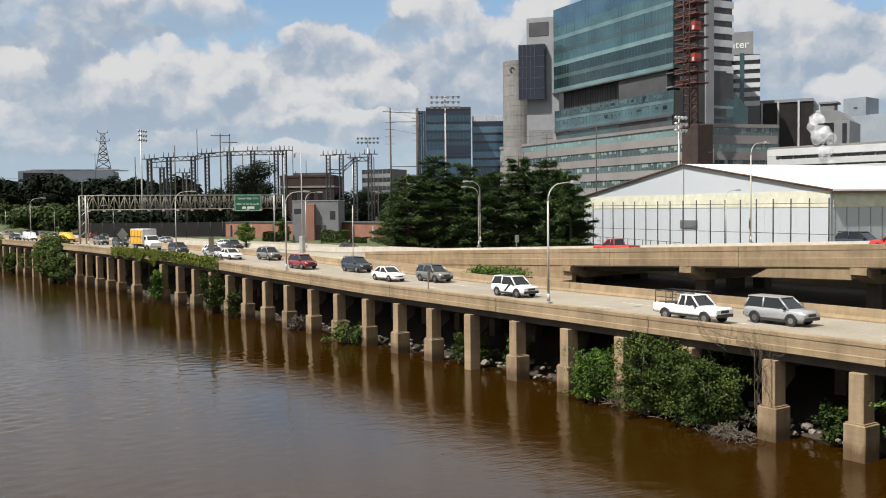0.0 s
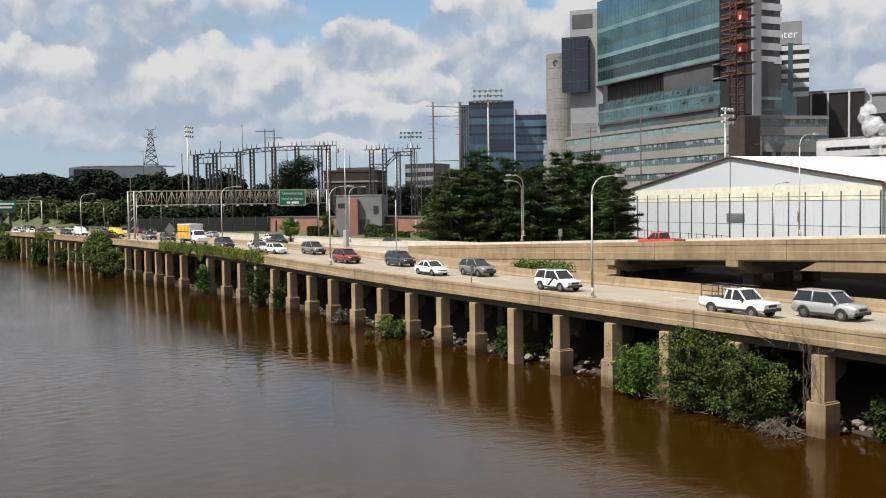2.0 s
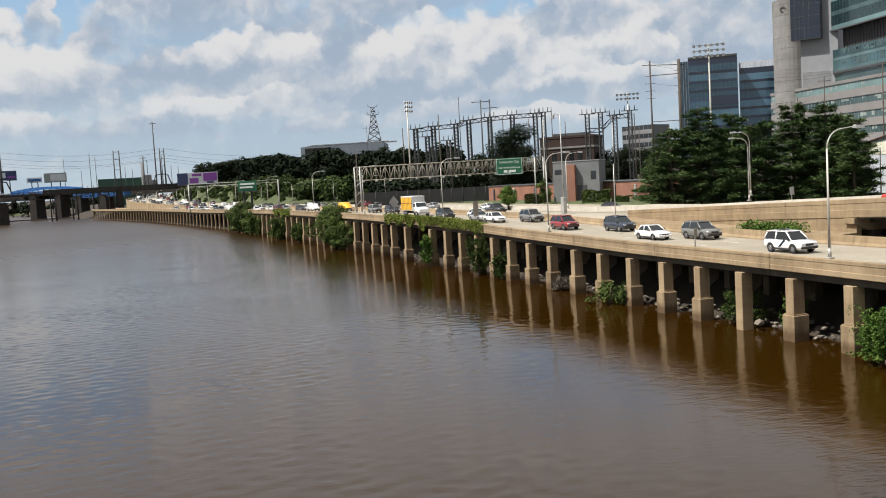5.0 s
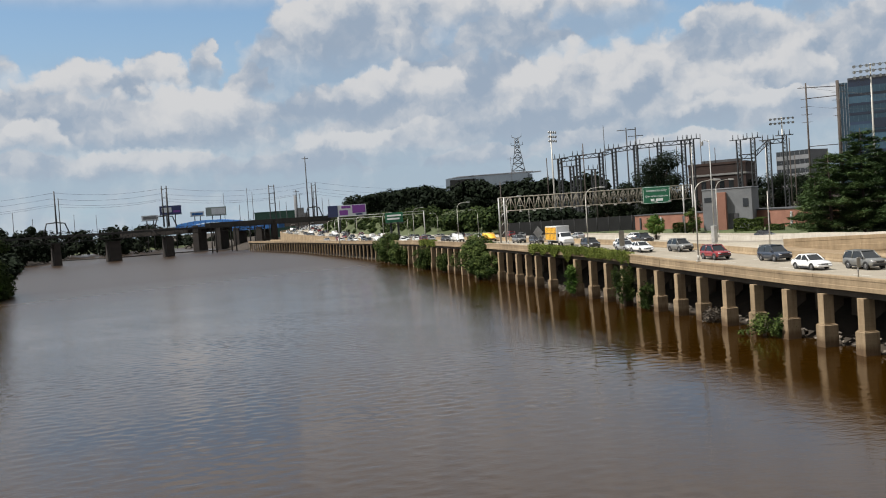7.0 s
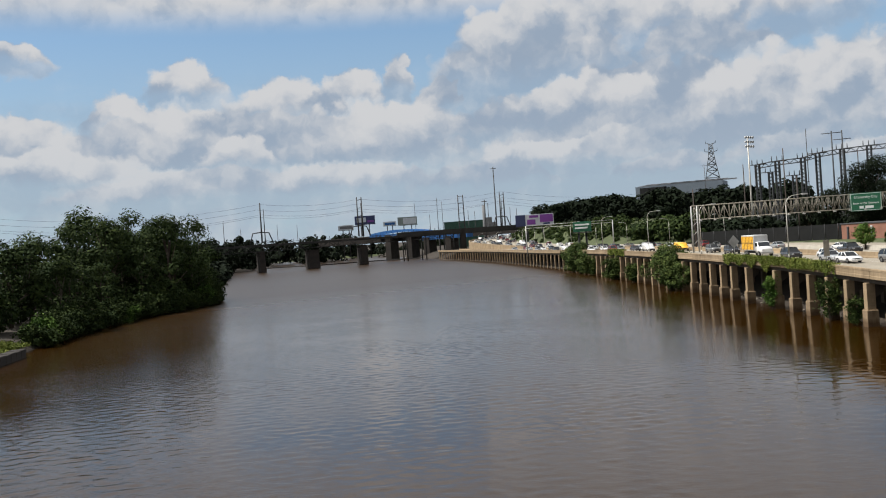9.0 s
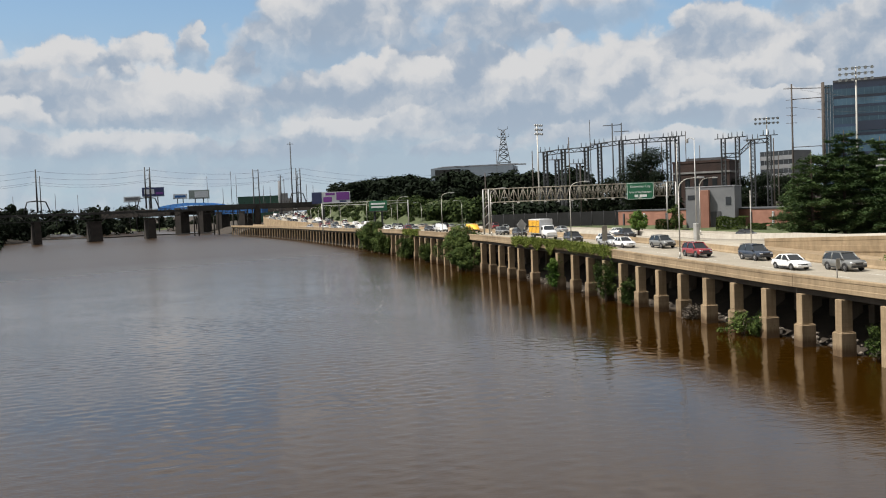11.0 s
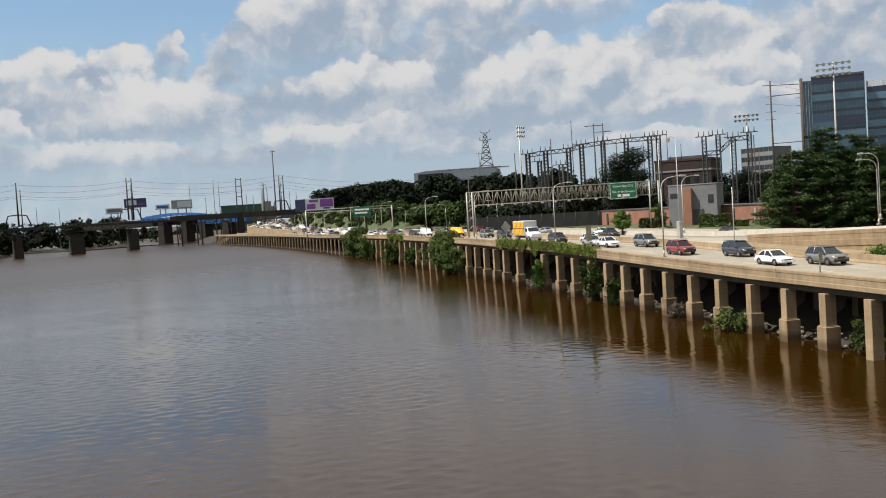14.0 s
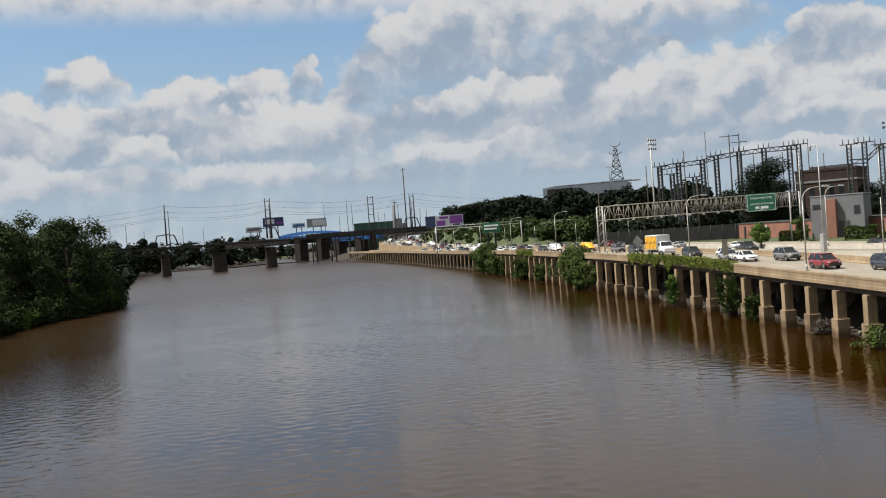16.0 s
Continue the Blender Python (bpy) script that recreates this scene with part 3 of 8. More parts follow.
def water_mesh():
    """One sheet of water: real wavelets where the river is wide and near, coarse and level further out."""
    fx = np.concatenate([np.arange(-190.0, -85.0, 0.75), np.arange(-85.0, 64.0, 0.32)])
    fy = np.concatenate([np.arange(14.0, 118.0, 0.32), np.arange(118.0, 240.0, 0.75)])
    xs = np.concatenate([[-2600, -1500, -900, -560, -380, -280, -225, -200], fx, [80, 130, 300, 700]])
    ys = np.concatenate([[-400, -150, -40, 0], fy, [245, 265, 300, 380, 500, 700, 1000, 1600, 2400, 3200]])
    X, Y = np.meshgrid(xs, ys)
    rng_ = np.random.default_rng(40)
    Z, gust = np.zeros_like(X), np.zeros_like(X)
    for k in range(44):
        length = 0.66 * (2.1 / 0.66) ** rng_.uniform(0, 1) ** 1.4
        a_ = radians(-58 + rng_.normal() * 42)
        kx, ky = 2 * math.pi / length * math.cos(a_), 2 * math.pi / length * math.sin(a_)
        Z += 0.0170 * length / 6.283 * np.sin(kx * X + ky * Y + rng_.uniform(0, 6.28))
    for k in range(12):
        length, a_ = rng_.uniform(24, 90), rng_.uniform(0, 2 * math.pi)
        gust += np.sin(2 * math.pi / length * (math.cos(a_) * X + 1.6 * math.sin(a_) * Y) + rng_.uniform(0, 6.28)) / 3.5
    gust = 0.45 + 0.85 * np.clip(0.5 + 0.55 * gust, 0, 1)
    # calmer in the viaduct's lee; waves upstream eased to fit the camera's view
    lee = 0.801 * X + 0.598 * Y
    gust *= np.interp(lee, [12.0, 28.0], [1.0, 0.30]) * np.interp(-0.66 * X + 0.75 * Y, [60.0, 130.0, 190.0], [1.0, 0.8, 0.6])
    edge = np.minimum(np.minimum(X - fx[0], fx[-1] - X), np.minimum(Y - fy[0], fy[-1] - Y))
    Z *= gust * np.clip(edge / 12.0, 0, 1)
    ny, nx = X.shape
    me_ = bpy.data.meshes.new("water")
    me_.vertices.add(nx * ny)
    me_.vertices.foreach_set("co", np.stack([X, Y, Z], 2).astype(np.float32).ravel())
    i0 = (np.arange(ny - 1)[:, None] * nx + np.arange(nx - 1)[None, :]).ravel()
    quad = np.stack([i0, i0 + 1, i0 + nx + 1, i0 + nx], 1).astype(np.int32)
    me_.loops.add(quad.size)
    me_.loops.foreach_set("vertex_index", quad.ravel())
    me_.polygons.add(len(quad))
    me_.polygons.foreach_set("loop_start", np.arange(0, quad.size, 4, dtype=np.int32))
    me_.polygons.foreach_set("loop_total", np.full(len(quad), 4, dtype=np.int32))
    me_.polygons.foreach_set("use_smooth", np.ones(len(quad), dtype=bool))
    me_.materials.append(M_WATER)
    me_.update()
    return new("water", me_)


tagged(water_mesh(), "muddy brown river with small wind ripples", "river", kind="structure")

# right bank: a rubble slope under the deck, then level ground that rises towards the hill
bm = bmesh.new()


def right_rise(s, o):
    # the wooded rise beyond the roadway
    far = max(0.0, min(1.0, (o - 60) / 90.0)) * max(0.0, min(1.0, (s - 150) / 160.0))
    return 7.0 * far + (0.25 * noise.noise(Vector((s * 0.13, o * 0.2, 0))) if o < 13 else 0.0)


svals = [-100 + 4 * i for i in range(int((END + 100) / 4) + 1)] + [END + 40, END + 150, END + 500, END + 1500, END + 2600]
sheet(bm, SHORE, [(0.9, -0.8), (2.2, -0.15), (4.0, 0.7), (6.5, 1.5), (9.0, 2.4), (12.0, 3.6), (15.0, 4.2), (25.0, 4.6), (39.0, 4.9), (50.0, 5.6),
                  (62, 6.0), (90, 6.0), (150, 6.0), (260, 6.2), (500, 6.5), (1200, 6.5), (2400, 6.5)], svals, right_rise)
tagged(link_mesh("ground", bm, M_SOIL), "dark bare soil bank and level ground beside the river", "ground", kind="structure")

# left bank
LEFT = Line([(-60, -80), (-110, 40), (-131, 68), (-157, 95), (-181, 127), (-198, 160), (-227, 183), (-272, 216), (-430, 362), (-482, 405), (-506, 445), (-600, 556), (-760, 700)], (-131, 68))
bm = bmesh.new()
sheet(bm, LEFT, [(0.6, -0.6), (-1.2, 0.5), (-5, 1.6), (-14, 2.4), (-60, 3.0), (-300, 3.5), (-2200, 4)],
      [LEFT.s[0] + 6 * i for i in range(int((LEFT.s[-1] - LEFT.s[0]) / 6) + 1)])
tagged(link_mesh("ground_left_bank", bm, M_SOIL), "low dark soil bank under riverside trees", "ground", kind="structure")

# far bank beyond the bridges, where the river bends away
bm = bmesh.new()
FAR = Line([(-1100, 690), (-770, 715), (-697, 734), (-645, 760), (-585, 790), (-520, 1200), (-520, 2600)], (-645, 760))
sheet(bm, FAR, [(1.0, -0.5), (-2.0 - 1, 0.8), (-10, 2.2), (-60, 3), (-1500, 4)], [FAR.s[0] + 12 * i for i in range(int((FAR.s[-1] - FAR.s[0]) / 12) + 1)])
tagged(link_mesh("ground_far_bank", bm, M_GRASS), "far low green bank beyond the railway bridge", "ground", kind="structure")

# rough grass bank that rises behind the far stretch of the highway
bm = bmesh.new()


def bank_top(s, o):
    u = max(0.0, min(1.0, (o - 42.0) / 14.0)) * max(0.0, min(1.0, (s - 350.0) / 60.0))
    return 10.2 * u + 0.5 * noise.noise(Vector((s * 0.09, o * 0.2, 2.0))) * u


sheet(bm, SHORE, [(41.0, 5.0), (44.0, 5.6), (48.0, 5.8), (52.0, 5.9), (56.0, 6.0), (66.0, 5.8), (90.0, 5.5)], [345 + 5 * i for i in range(int((END - 346) / 5) + 1)], bank_top)
tagged(link_mesh("verge_bank", bm, M_GRASS), "green grassy bank behind the highway", "verge", kind="structure")

# ---- the river viaduct ----
ROAD_Z = 5.2
SPLIT = 250.0                      # beyond this the edge stands on thin piles
PITCH = 5.59



def rise(s):
    """The roadway's gentle hump above its level near the bridge."""
    return float(np.interp(s, [-100, 50, 75, 100, 142, 220, 316, 450, 557, 700], [0, 0, 0.35, 0.95, 1.15, 1.2, 0.45, 0.3, 0.1, 0.1]))


viaduct = thing("viaduct", "long weathered concrete highway viaduct on square piers in the river", "viaduct", kind="structure")

bm = bmesh.new()
sweep(bm, SHORE, [(0.55, 4.75), (14.3, 4.75), (14.3, ROAD_Z), (0.55, ROAD_Z)], -100, END, 5.0, rise)
tagged(link_mesh("road", bm, M_ROAD), "pale worn concrete carriageway beside the river", "road", kind="structure")

# parapet panels with open joints, each with a coping, a face and a lower step
s, k = -95.0, 0
while s < END - 1:
    length = min(15.6 if s < SPLIT else 26.0, END - s)
    bm = bmesh.new()
    sweep(bm, SHORE, [(0.06, 4.95), (0.5, 4.95), (0.5, 6.02), (0.44, 6.10), (0.0, 6.10), (-0.02, 6.06), (-0.02, 5.86), (0.012, 5.845),
                      (0.012, 5.36), (-0.03, 5.33), (-0.03, 5.0)], s + 0.025, s + length - 0.025, 5.0, rise)
    part("parapet_panel", bm, M_CONC, viaduct)
    s += length
    k += 1
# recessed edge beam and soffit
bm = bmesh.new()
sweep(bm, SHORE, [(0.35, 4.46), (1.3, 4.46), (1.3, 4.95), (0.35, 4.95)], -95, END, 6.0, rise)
part("edge_beam", bm, M_UNDER, viaduct, "concrete edge beam in a shade-darkened tone")
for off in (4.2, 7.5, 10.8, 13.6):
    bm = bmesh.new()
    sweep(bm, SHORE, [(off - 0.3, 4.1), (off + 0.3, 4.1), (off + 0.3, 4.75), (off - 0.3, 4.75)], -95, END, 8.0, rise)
    part("girder", bm, M_UNDER, viaduct, "concrete girder in a shade-darkened tone")


def pier_shaft():
    bm = bmesh.new()
    soft_block(bm, -0.42, 0.42, -0.98, 0.0, -2.6, 4.46, 0.03)
    return bm


def cap_beam():
    bm = bmesh.new()
    block(bm, -0.36, 0.36, -13.0, -0.99, 3.95, 4.6)
    hexa(bm, [(-0.38, -1.9, 3.4), (0.38, -1.9, 3.4), (0.38, -0.99, 2.8), (-0.38, -0.99, 2.8),
              (-0.38, -1.9, 3.95), (0.38, -1.9, 3.95), (0.38, -0.99, 3.95), (-0.38, -0.99, 3.95)])
    return bm


def pier_base():
    bm = bmesh.new()
    soft_block(bm, -0.61, 0.61, -1.16, 0.16, -1.5, 1.86, 0.04)
    block(bm, -0.53, 0.53, -1.07, 0.07, 1.86, 1.93)
    return bm


def under_column():
    bm = bmesh.new()
    soft_block(bm, -0.4, 0.4, -0.4, 0.4, -1.5, 4.1, 0.03)
    return bm


def thin_pile():
    bm = bmesh.new()
    soft_block(bm, -0.3, 0.3, -0.45, 0.0, -2.5, 4.46, 0.02)
    return bm


def share(name, me_ob, parent, m):
    """Another piece on the same mesh."""
    ob = new(name, me_ob.data)
    ob.parent = parent
    ob.matrix_local = m
    return ob


first = {}


def piece(name, make, mat, parent, m):
    if make not in first:
        first[make] = part(name, make(), mat, parent)
        first[make].matrix_local = m
        return first[make]
    return share(name, first[make], parent, m)


# the spacing wavers a little; one pier is missing at 110 m and one shaft stands without a plinth
near_piers = [i * PITCH for i in range(-9, 0)] + [0.17, 5.35, 11.15, 16.8, 22.1, 27.8, 33.6, 39.1, 44.5, 50.1, 55.8, 61.4, 67.1, 72.6, 78.0, 83.0, 88.0, 93.5, 98.9, 104.8, 115.9, 122.9, 128.3, 134.1]
far_piers = [139.9 + i * PITCH for i in range(int((SPLIT - 139.9) / PITCH) + 1)]
for i, s in enumerate(near_piers + far_piers):
    piece("pier", pier_shaft, M_PIER, viaduct, SHORE.place(s, 0, rise(s)))
    if s != 33.6 and (s < 142 or i % 3):
        piece("pier_plinth", pier_base, M_PIERBASE, viaduct, SHORE.place(s))
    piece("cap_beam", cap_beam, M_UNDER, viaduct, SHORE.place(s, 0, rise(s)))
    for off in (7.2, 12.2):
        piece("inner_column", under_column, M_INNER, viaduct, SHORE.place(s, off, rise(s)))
s = far_piers[-1] + PITCH
while s < END - 1.0:
    piece("pile", thin_pile, M_PIER, viaduct, SHORE.place(s, 0, rise(s)))
    s += 6.6

# dashes between the lanes
bm = bmesh.new()
s = -60.0
while s < 330:
    for off in (3.6, 7.2, 10.8):
        sweep(bm, SHORE, [(off - 0.07, ROAD_Z - 0.01), (off + 0.07, ROAD_Z - 0.01), (off + 0.07, ROAD_Z + 0.005), (off - 0.07, ROAD_Z + 0.005)], s, s + 3.0, 3.0, rise)
    s += 12.0
tagged(link_mesh("lane_markings", bm, M_MARK), "worn white dashed lane lines", "road marking", kind="stuff")

# barrier between the two carriageways
median = thing("median_barrier", "tan concrete safety barrier along the inner edge of the carriageway", "barrier", kind="structure")
s = -95.0
while s < END - 1:
    length = min(12.0 if s < 200 else 24.0, END - s)
    bm = bmesh.new()
    sweep(bm, SHORE, [(14.0, 4.7), (14.75, 4.7), (14.75, 5.3), (14.6, 5.5), (14.52, 6.05), (14.27, 6.05), (14.18, 5.5), (14.0, 5.3)], s + 0.02, s + length - 0.02, 6.0, rise)
    part("barrier_unit", bm, M_CONC, median)
    s += length

# ---- the inner carriageway, which climbs towards the bridge ----
RAMP_OFF, RAMP_W = 23.8, 13.2


def ramp_z(s):
    """Rise of the inner carriageway above the outer one."""
    t = max(0.0, 106.0 - s)
    return max(0.0405 * t, rise(s))


def far_z(s):
    """The far edge of the inner carriageway has no hump of its own."""
    return float(np.interp(s, [88.0, 100.0, 115.0, 150.0], [ramp_z(88.0), 0.7, 0.2, 0.0])) if s > 88 else ramp_z(s)


def inner_z(s, off):
    u = max(0.0, min(1.0, (off - RAMP_OFF) / RAMP_W))
    return ramp_z(s) * (1 - u) + far_z(s) * u


inner = thing("flyover", "tan concrete flyover ramp climbing beside the riverside carriageway", "ramp", kind="structure")
bm = bmesh.new()
sweep(bm, SHORE, [(RAMP_OFF + 0.3, 4.2), (RAMP_OFF + RAMP_W - 0.3, 4.2), (RAMP_OFF + RAMP_W - 0.3, 5.2), (RAMP_OFF + 0.3, 5.2)], -95, 85, 5.0, ramp_z)
svals_in = [85.0 + 5 * i for i in range(int((END - 85) / 5) + 1)]
sheet(bm, SHORE, [(RAMP_OFF + 0.3, 5.2), (RAMP_OFF + RAMP_W - 0.3, 5.2), (RAMP_OFF + RAMP_W - 0.3, 4.2)], svals_in, inner_z)
tagged(link_mesh("road_inner", bm, M_ROAD), "pale concrete carriageway of the climbing ramp", "road", kind="structure")
# level ground paving between the two carriageways further along
bm = bmesh.new()
sweep(bm, SHORE, [(14.75, 4.6), (RAMP_OFF + 0.3, 4.6), (RAMP_OFF + 0.3, 5.195), (14.75, 5.195)], 88.2, END, 6.0, rise)
tagged(link_mesh("pavement_middle", bm, M_ROAD), "pale concrete paving between the carriageways", "road", kind="structure")
# grass verge between them where the ramp is still a wall
bm = bmesh.new()
sweep(bm, SHORE, [(14.75, 4.3), (RAMP_OFF + 0.3, 4.3), (RAMP_OFF + 0.3, 5.2), (14.75, 5.0)], 47, 88, 6.0, rise)
tagged(link_mesh("verge", bm, M_CONC), "strip of worn concrete paving between road and ramp wall", "verge", kind="structure")

s = -99.0
while s < 87:
    length = 15.6
    bm = bmesh.new()
    sweep(bm, SHORE, [(RAMP_OFF + 0.02, 4.35), (RAMP_OFF + 0.42, 4.35), (RAMP_OFF + 0.42, 6.1), (RAMP_OFF + 0.36, 6.15), (RAMP_OFF, 6.15), (RAMP_OFF - 0.02, 6.1),
                      (RAMP_OFF - 0.02, 5.72), (RAMP_OFF + 0.015, 5.70), (RAMP_OFF + 0.015, 5.1), (RAMP_OFF - 0.02, 5.07)], s + 0.02, s + length - 0.02, 5.0, ramp_z)
    part("parapet_panel", bm, M_CONC, inner)
    s += length
# solid abutment wall where the ramp meets the ground
bm = bmesh.new()
sweep(bm, SHORE, [(RAMP_OFF + 0.1, 3.5), (RAMP_OFF + 0.6, 3.5), (RAMP_OFF + 0.6, 4.4), (RAMP_OFF + 0.1, 4.4)], 47, 110, 6.0, ramp_z)
part("retaining_wall", bm, M_CONC, inner, "tan concrete retaining wall")
bm = bmesh.new()
sweep(bm, SHORE, [(RAMP_OFF + 0.1, 2.0), (RAMP_OFF + 0.7, 2.0), (RAMP_OFF + 0.7, 5.0), (RAMP_OFF + 0.1, 5.0)], 47, 75, 6.0, lambda s: ramp_z(s) * 0.6)
part("retaining_wall", bm, M_CONC, inner, "tan concrete retaining wall")
# far parapet: its sunlit brightness is put into a paler concrete colour
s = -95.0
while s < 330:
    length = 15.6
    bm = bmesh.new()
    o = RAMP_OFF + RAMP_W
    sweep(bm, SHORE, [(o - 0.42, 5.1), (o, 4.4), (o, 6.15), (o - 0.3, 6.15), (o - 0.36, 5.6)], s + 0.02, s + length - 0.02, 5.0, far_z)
    part("far_parapet_panel", bm, M_WHITEWALL, inner, "concrete parapet panel in a sunlit pale tone")
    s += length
# cross-heads and columns that carry the open part
for s in (-70.5, -53.5, -36.5, -19.5, -2.5, 14.5, 31.5, 47.6):
    z = ramp_z(s)
    m = SHORE.place(s, RAMP_OFF, 0)
    bm = bmesh.new()
    hexa(bm, [(-0.7, -1.6, 3.0 + z), (0.7, -1.6, 3.0 + z), (0.7, 0.25, 3.75 + z), (-0.7, 0.25, 3.75 + z),
              (-0.7, -1.6, 4.3 + z), (0.7, -1.6, 4.3 + z), (0.7, 0.25, 4.3 + z), (-0.7, 0.25, 4.3 + z)])
    block(bm, -0.7, 0.7, -12.9, -1.6, 3.0 + z, 4.3 + z)
    ob = part("cross_head", bm, M_CONC, inner)
    ob.matrix_local = m
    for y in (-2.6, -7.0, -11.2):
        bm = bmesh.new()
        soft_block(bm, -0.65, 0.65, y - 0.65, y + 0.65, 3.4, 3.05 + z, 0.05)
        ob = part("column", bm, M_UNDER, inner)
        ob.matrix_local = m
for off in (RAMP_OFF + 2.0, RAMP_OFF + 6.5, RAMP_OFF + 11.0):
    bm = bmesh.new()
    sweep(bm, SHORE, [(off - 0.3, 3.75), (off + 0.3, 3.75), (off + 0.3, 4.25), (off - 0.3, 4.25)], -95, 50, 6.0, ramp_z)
    part("girder", bm, M_UNDER, inner, "concrete girder in a shade-darkened tone")
# added panel that stands in for a sunlit wedge of concrete under the ramp
bm = bmesh.new()
hexa(bm, [SHORE.at(15.3, RAMP_OFF + 0.15, 3.35 + ramp_z(15.3)), SHORE.at(24.6, RAMP_OFF + 0.15, 3.45 + ramp_z(24.6)), SHORE.at(24.6, RAMP_OFF + 0.45, 3.45 + ramp_z(24.6)), SHORE.at(15.3, RAMP_OFF + 0.45, 3.35 + ramp_z(15.3)),
          SHORE.at(15.3, RAMP_OFF + 0.15, 4.34 + ramp_z(15.3)), SHORE.at(22.6, RAMP_OFF + 0.15, 4.34 + ramp_z(22.6)), SHORE.at(22.6, RAMP_OFF + 0.45, 4.34 + ramp_z(22.6)), SHORE.at(15.3, RAMP_OFF + 0.45, 4.34 + ramp_z(15.3))])
part("drop_panel", bm, M_CONC, inner)
# earth fill behind the wall
bm = bmesh.new()
sweep(bm, SHORE, [(RAMP_OFF + 0.7, 2.5), (RAMP_OFF + RAMP_W - 0.4, 2.5), (RAMP_OFF + RAMP_W - 0.4, 4.3), (RAMP_OFF + 0.7, 4.3)], 49, 110, 6.0, ramp_z)
part("earth_fill", bm, M_SOIL, inner)

# frontage road behind the ramp, and beyond the level part of the highway
bm = bmesh.new()
sweep(bm, SHORE, [(38.5, 4.2), (47.5, 4.2), (47.5, 5.9), (38.5, 5.9)], -60, 240, 6.0, lambda s: 0.0)
tagged(link_mesh("road_frontage", bm, M_ROAD), "narrow concrete side road behind the ramp", "road", kind="structure")
bm = bmesh.new()
sheet(bm, SHORE, [(48.5, 5.2), (50, 6.0), (62, 6.1), (76, 6.14), (90, 6.18), (106, 6.2)], [-40 + 8 * i for i in range(58)], right_rise)
tagged(link_mesh("verge_grass", bm, M_GRASS), "mown and rough grass strip beyond the roads", "verge", kind="structure")

# ---- buildings ----
def rect_building(name, p, q, depth, z0, z1, mat, label, category="building"):
    """An empty at corner p with x along the front to q and y to the back; a body part fills it."""
    m = frame_at((p[0], p[1], 0), q)
    w = math.hypot(q[0] - p[0], q[1] - p[1])
    ob = thing(name, label, category, m)
    bm = bmesh.new()
    block(bm, 0, w, 0.35, depth, z0, z1)
    part("body", bm, mat, ob)
    return ob, w


def strip_facade(ob, w, y, z_low, floor, count, sill, mats, mullion, band_proud=0.12, x0=0.0, names=("window_band", "spandrel")):
    """Storeys of glass strips between bands, with upright mullions; x runs along the front."""
    mg, mb, mm = mats
    for i in range(count):
        z = z_low + i * floor
        bm = bmesh.new()
        block(bm, x0 + 0.1, w - 0.1, y, y + 0.3, z + sill, z + floor)
        part(names[0], bm, mg, ob)
        bm = bmesh.new()
        block(bm, x0, w, y - band_proud, y + 0.32, z, z + sill)
        part(names[1], bm, mb, ob)
        if mullion:
            bm = bmesh.new()
            k = int((w - x0) / mullion)
            for j in range(k + 1):
                x = x0 + (w - x0) * j / k
                block(bm, x - 0.03, x + 0.03, y - 0.04, y + 0.05, z + sill, z + floor)
            tagged(part("mullions", bm, mm, ob), kind="stuff")


# hospital tower with the long curtain wall
gp, gq = polar(-6.9, 308), polar(-14.0, 260)
m = frame_at((gp[0], gp[1], 0), gq)
GW = math.hypot(gq[0] - gp[0], gq[1] - gp[1])
tower = thing("hospital_tower", "tall hospital block with a teal glass curtain wall", "office tower", m)
bm = bmesh.new()
block(bm, 0.4, GW - 0.4, 0.4, 19, 50.6, 77.0)
part("upper_body", bm, M_PANELDARK, tower)
strip_facade(tower, GW, 0.0, 50.5, 4.2, 5, 1.25, (M_TEAL, M_TEALPALE, M_MULLION), 1.5, 0.05)
bm = bmesh.new()
block(bm, 0, GW, 0.0, 0.4, 71.5, 77.5)
part("glass_crown", bm, M_CROWN, tower, "sky-reflecting glass parapet screen")
bm = bmesh.new()
for j in range(0, 40):
    block(bm, GW * j / 39 - 0.03, GW * j / 39 + 0.03, -0.03, 0.0, 71.5, 77.5)
tagged(part("crown_mullions", bm, M_MULLION, tower), kind="stuff")
bm = bmesh.new()
block(bm, -0.4, GW + 0.3, -0.35, 0.2, 50.1, 50.5)
part("soffit_edge", bm, M_PANELDARK, tower)
bm = bmesh.new()
block(bm, 1.5, GW, 2.8, 19, 44.3, 50.5)
for j in range(44):
    block(bm, 2 + j * 1.32, 2.25 + j * 1.32, 2.6, 2.8, 44.6, 50.4)
part("recessed_storey", bm, M_PANELDARK, tower, "dark recessed storey with ribs")
strip_facade(tower, GW, 0.2, 37.9, 3.3, 2, 0.9, (M_TEAL, M_TEALPALE, M_MULLION), 1.5, 0.08)
bm = bmesh.new()
block(bm, 0.4, GW, 0.6, 19, 36.0, 44.4)
part("lower_body", bm, M_PANELDARK, tower)
# solid dark band that paints the shade of the gap above the podium
bm = bmesh.new()
block(bm, 0.3, GW - 0.3, -0.15, 0.5, 37.3, 37.9)
part("shadow_gap", bm, M_PANELDARK, tower)
bm = bmesh.new()
block(bm, 0.5, GW - 1.0, 0.5, 20, 30.0, 37.3)
part("base_storey", bm, M_WINDOW, tower)
# rooftop frame
bm = bmesh.new()
for j in range(6):
    x = 18 + j * 5.2
    block(bm, x, x + 0.8, 4, 4.8, 77, 83)
    block(bm, x, x + 5.2, 4, 4.8, 82.2, 83)
block(bm, 19, 44, 6, 14, 77, 81.5)
part("rooftop_plant", bm, M_PANELDARK, tower, "dark open roof plant frame")
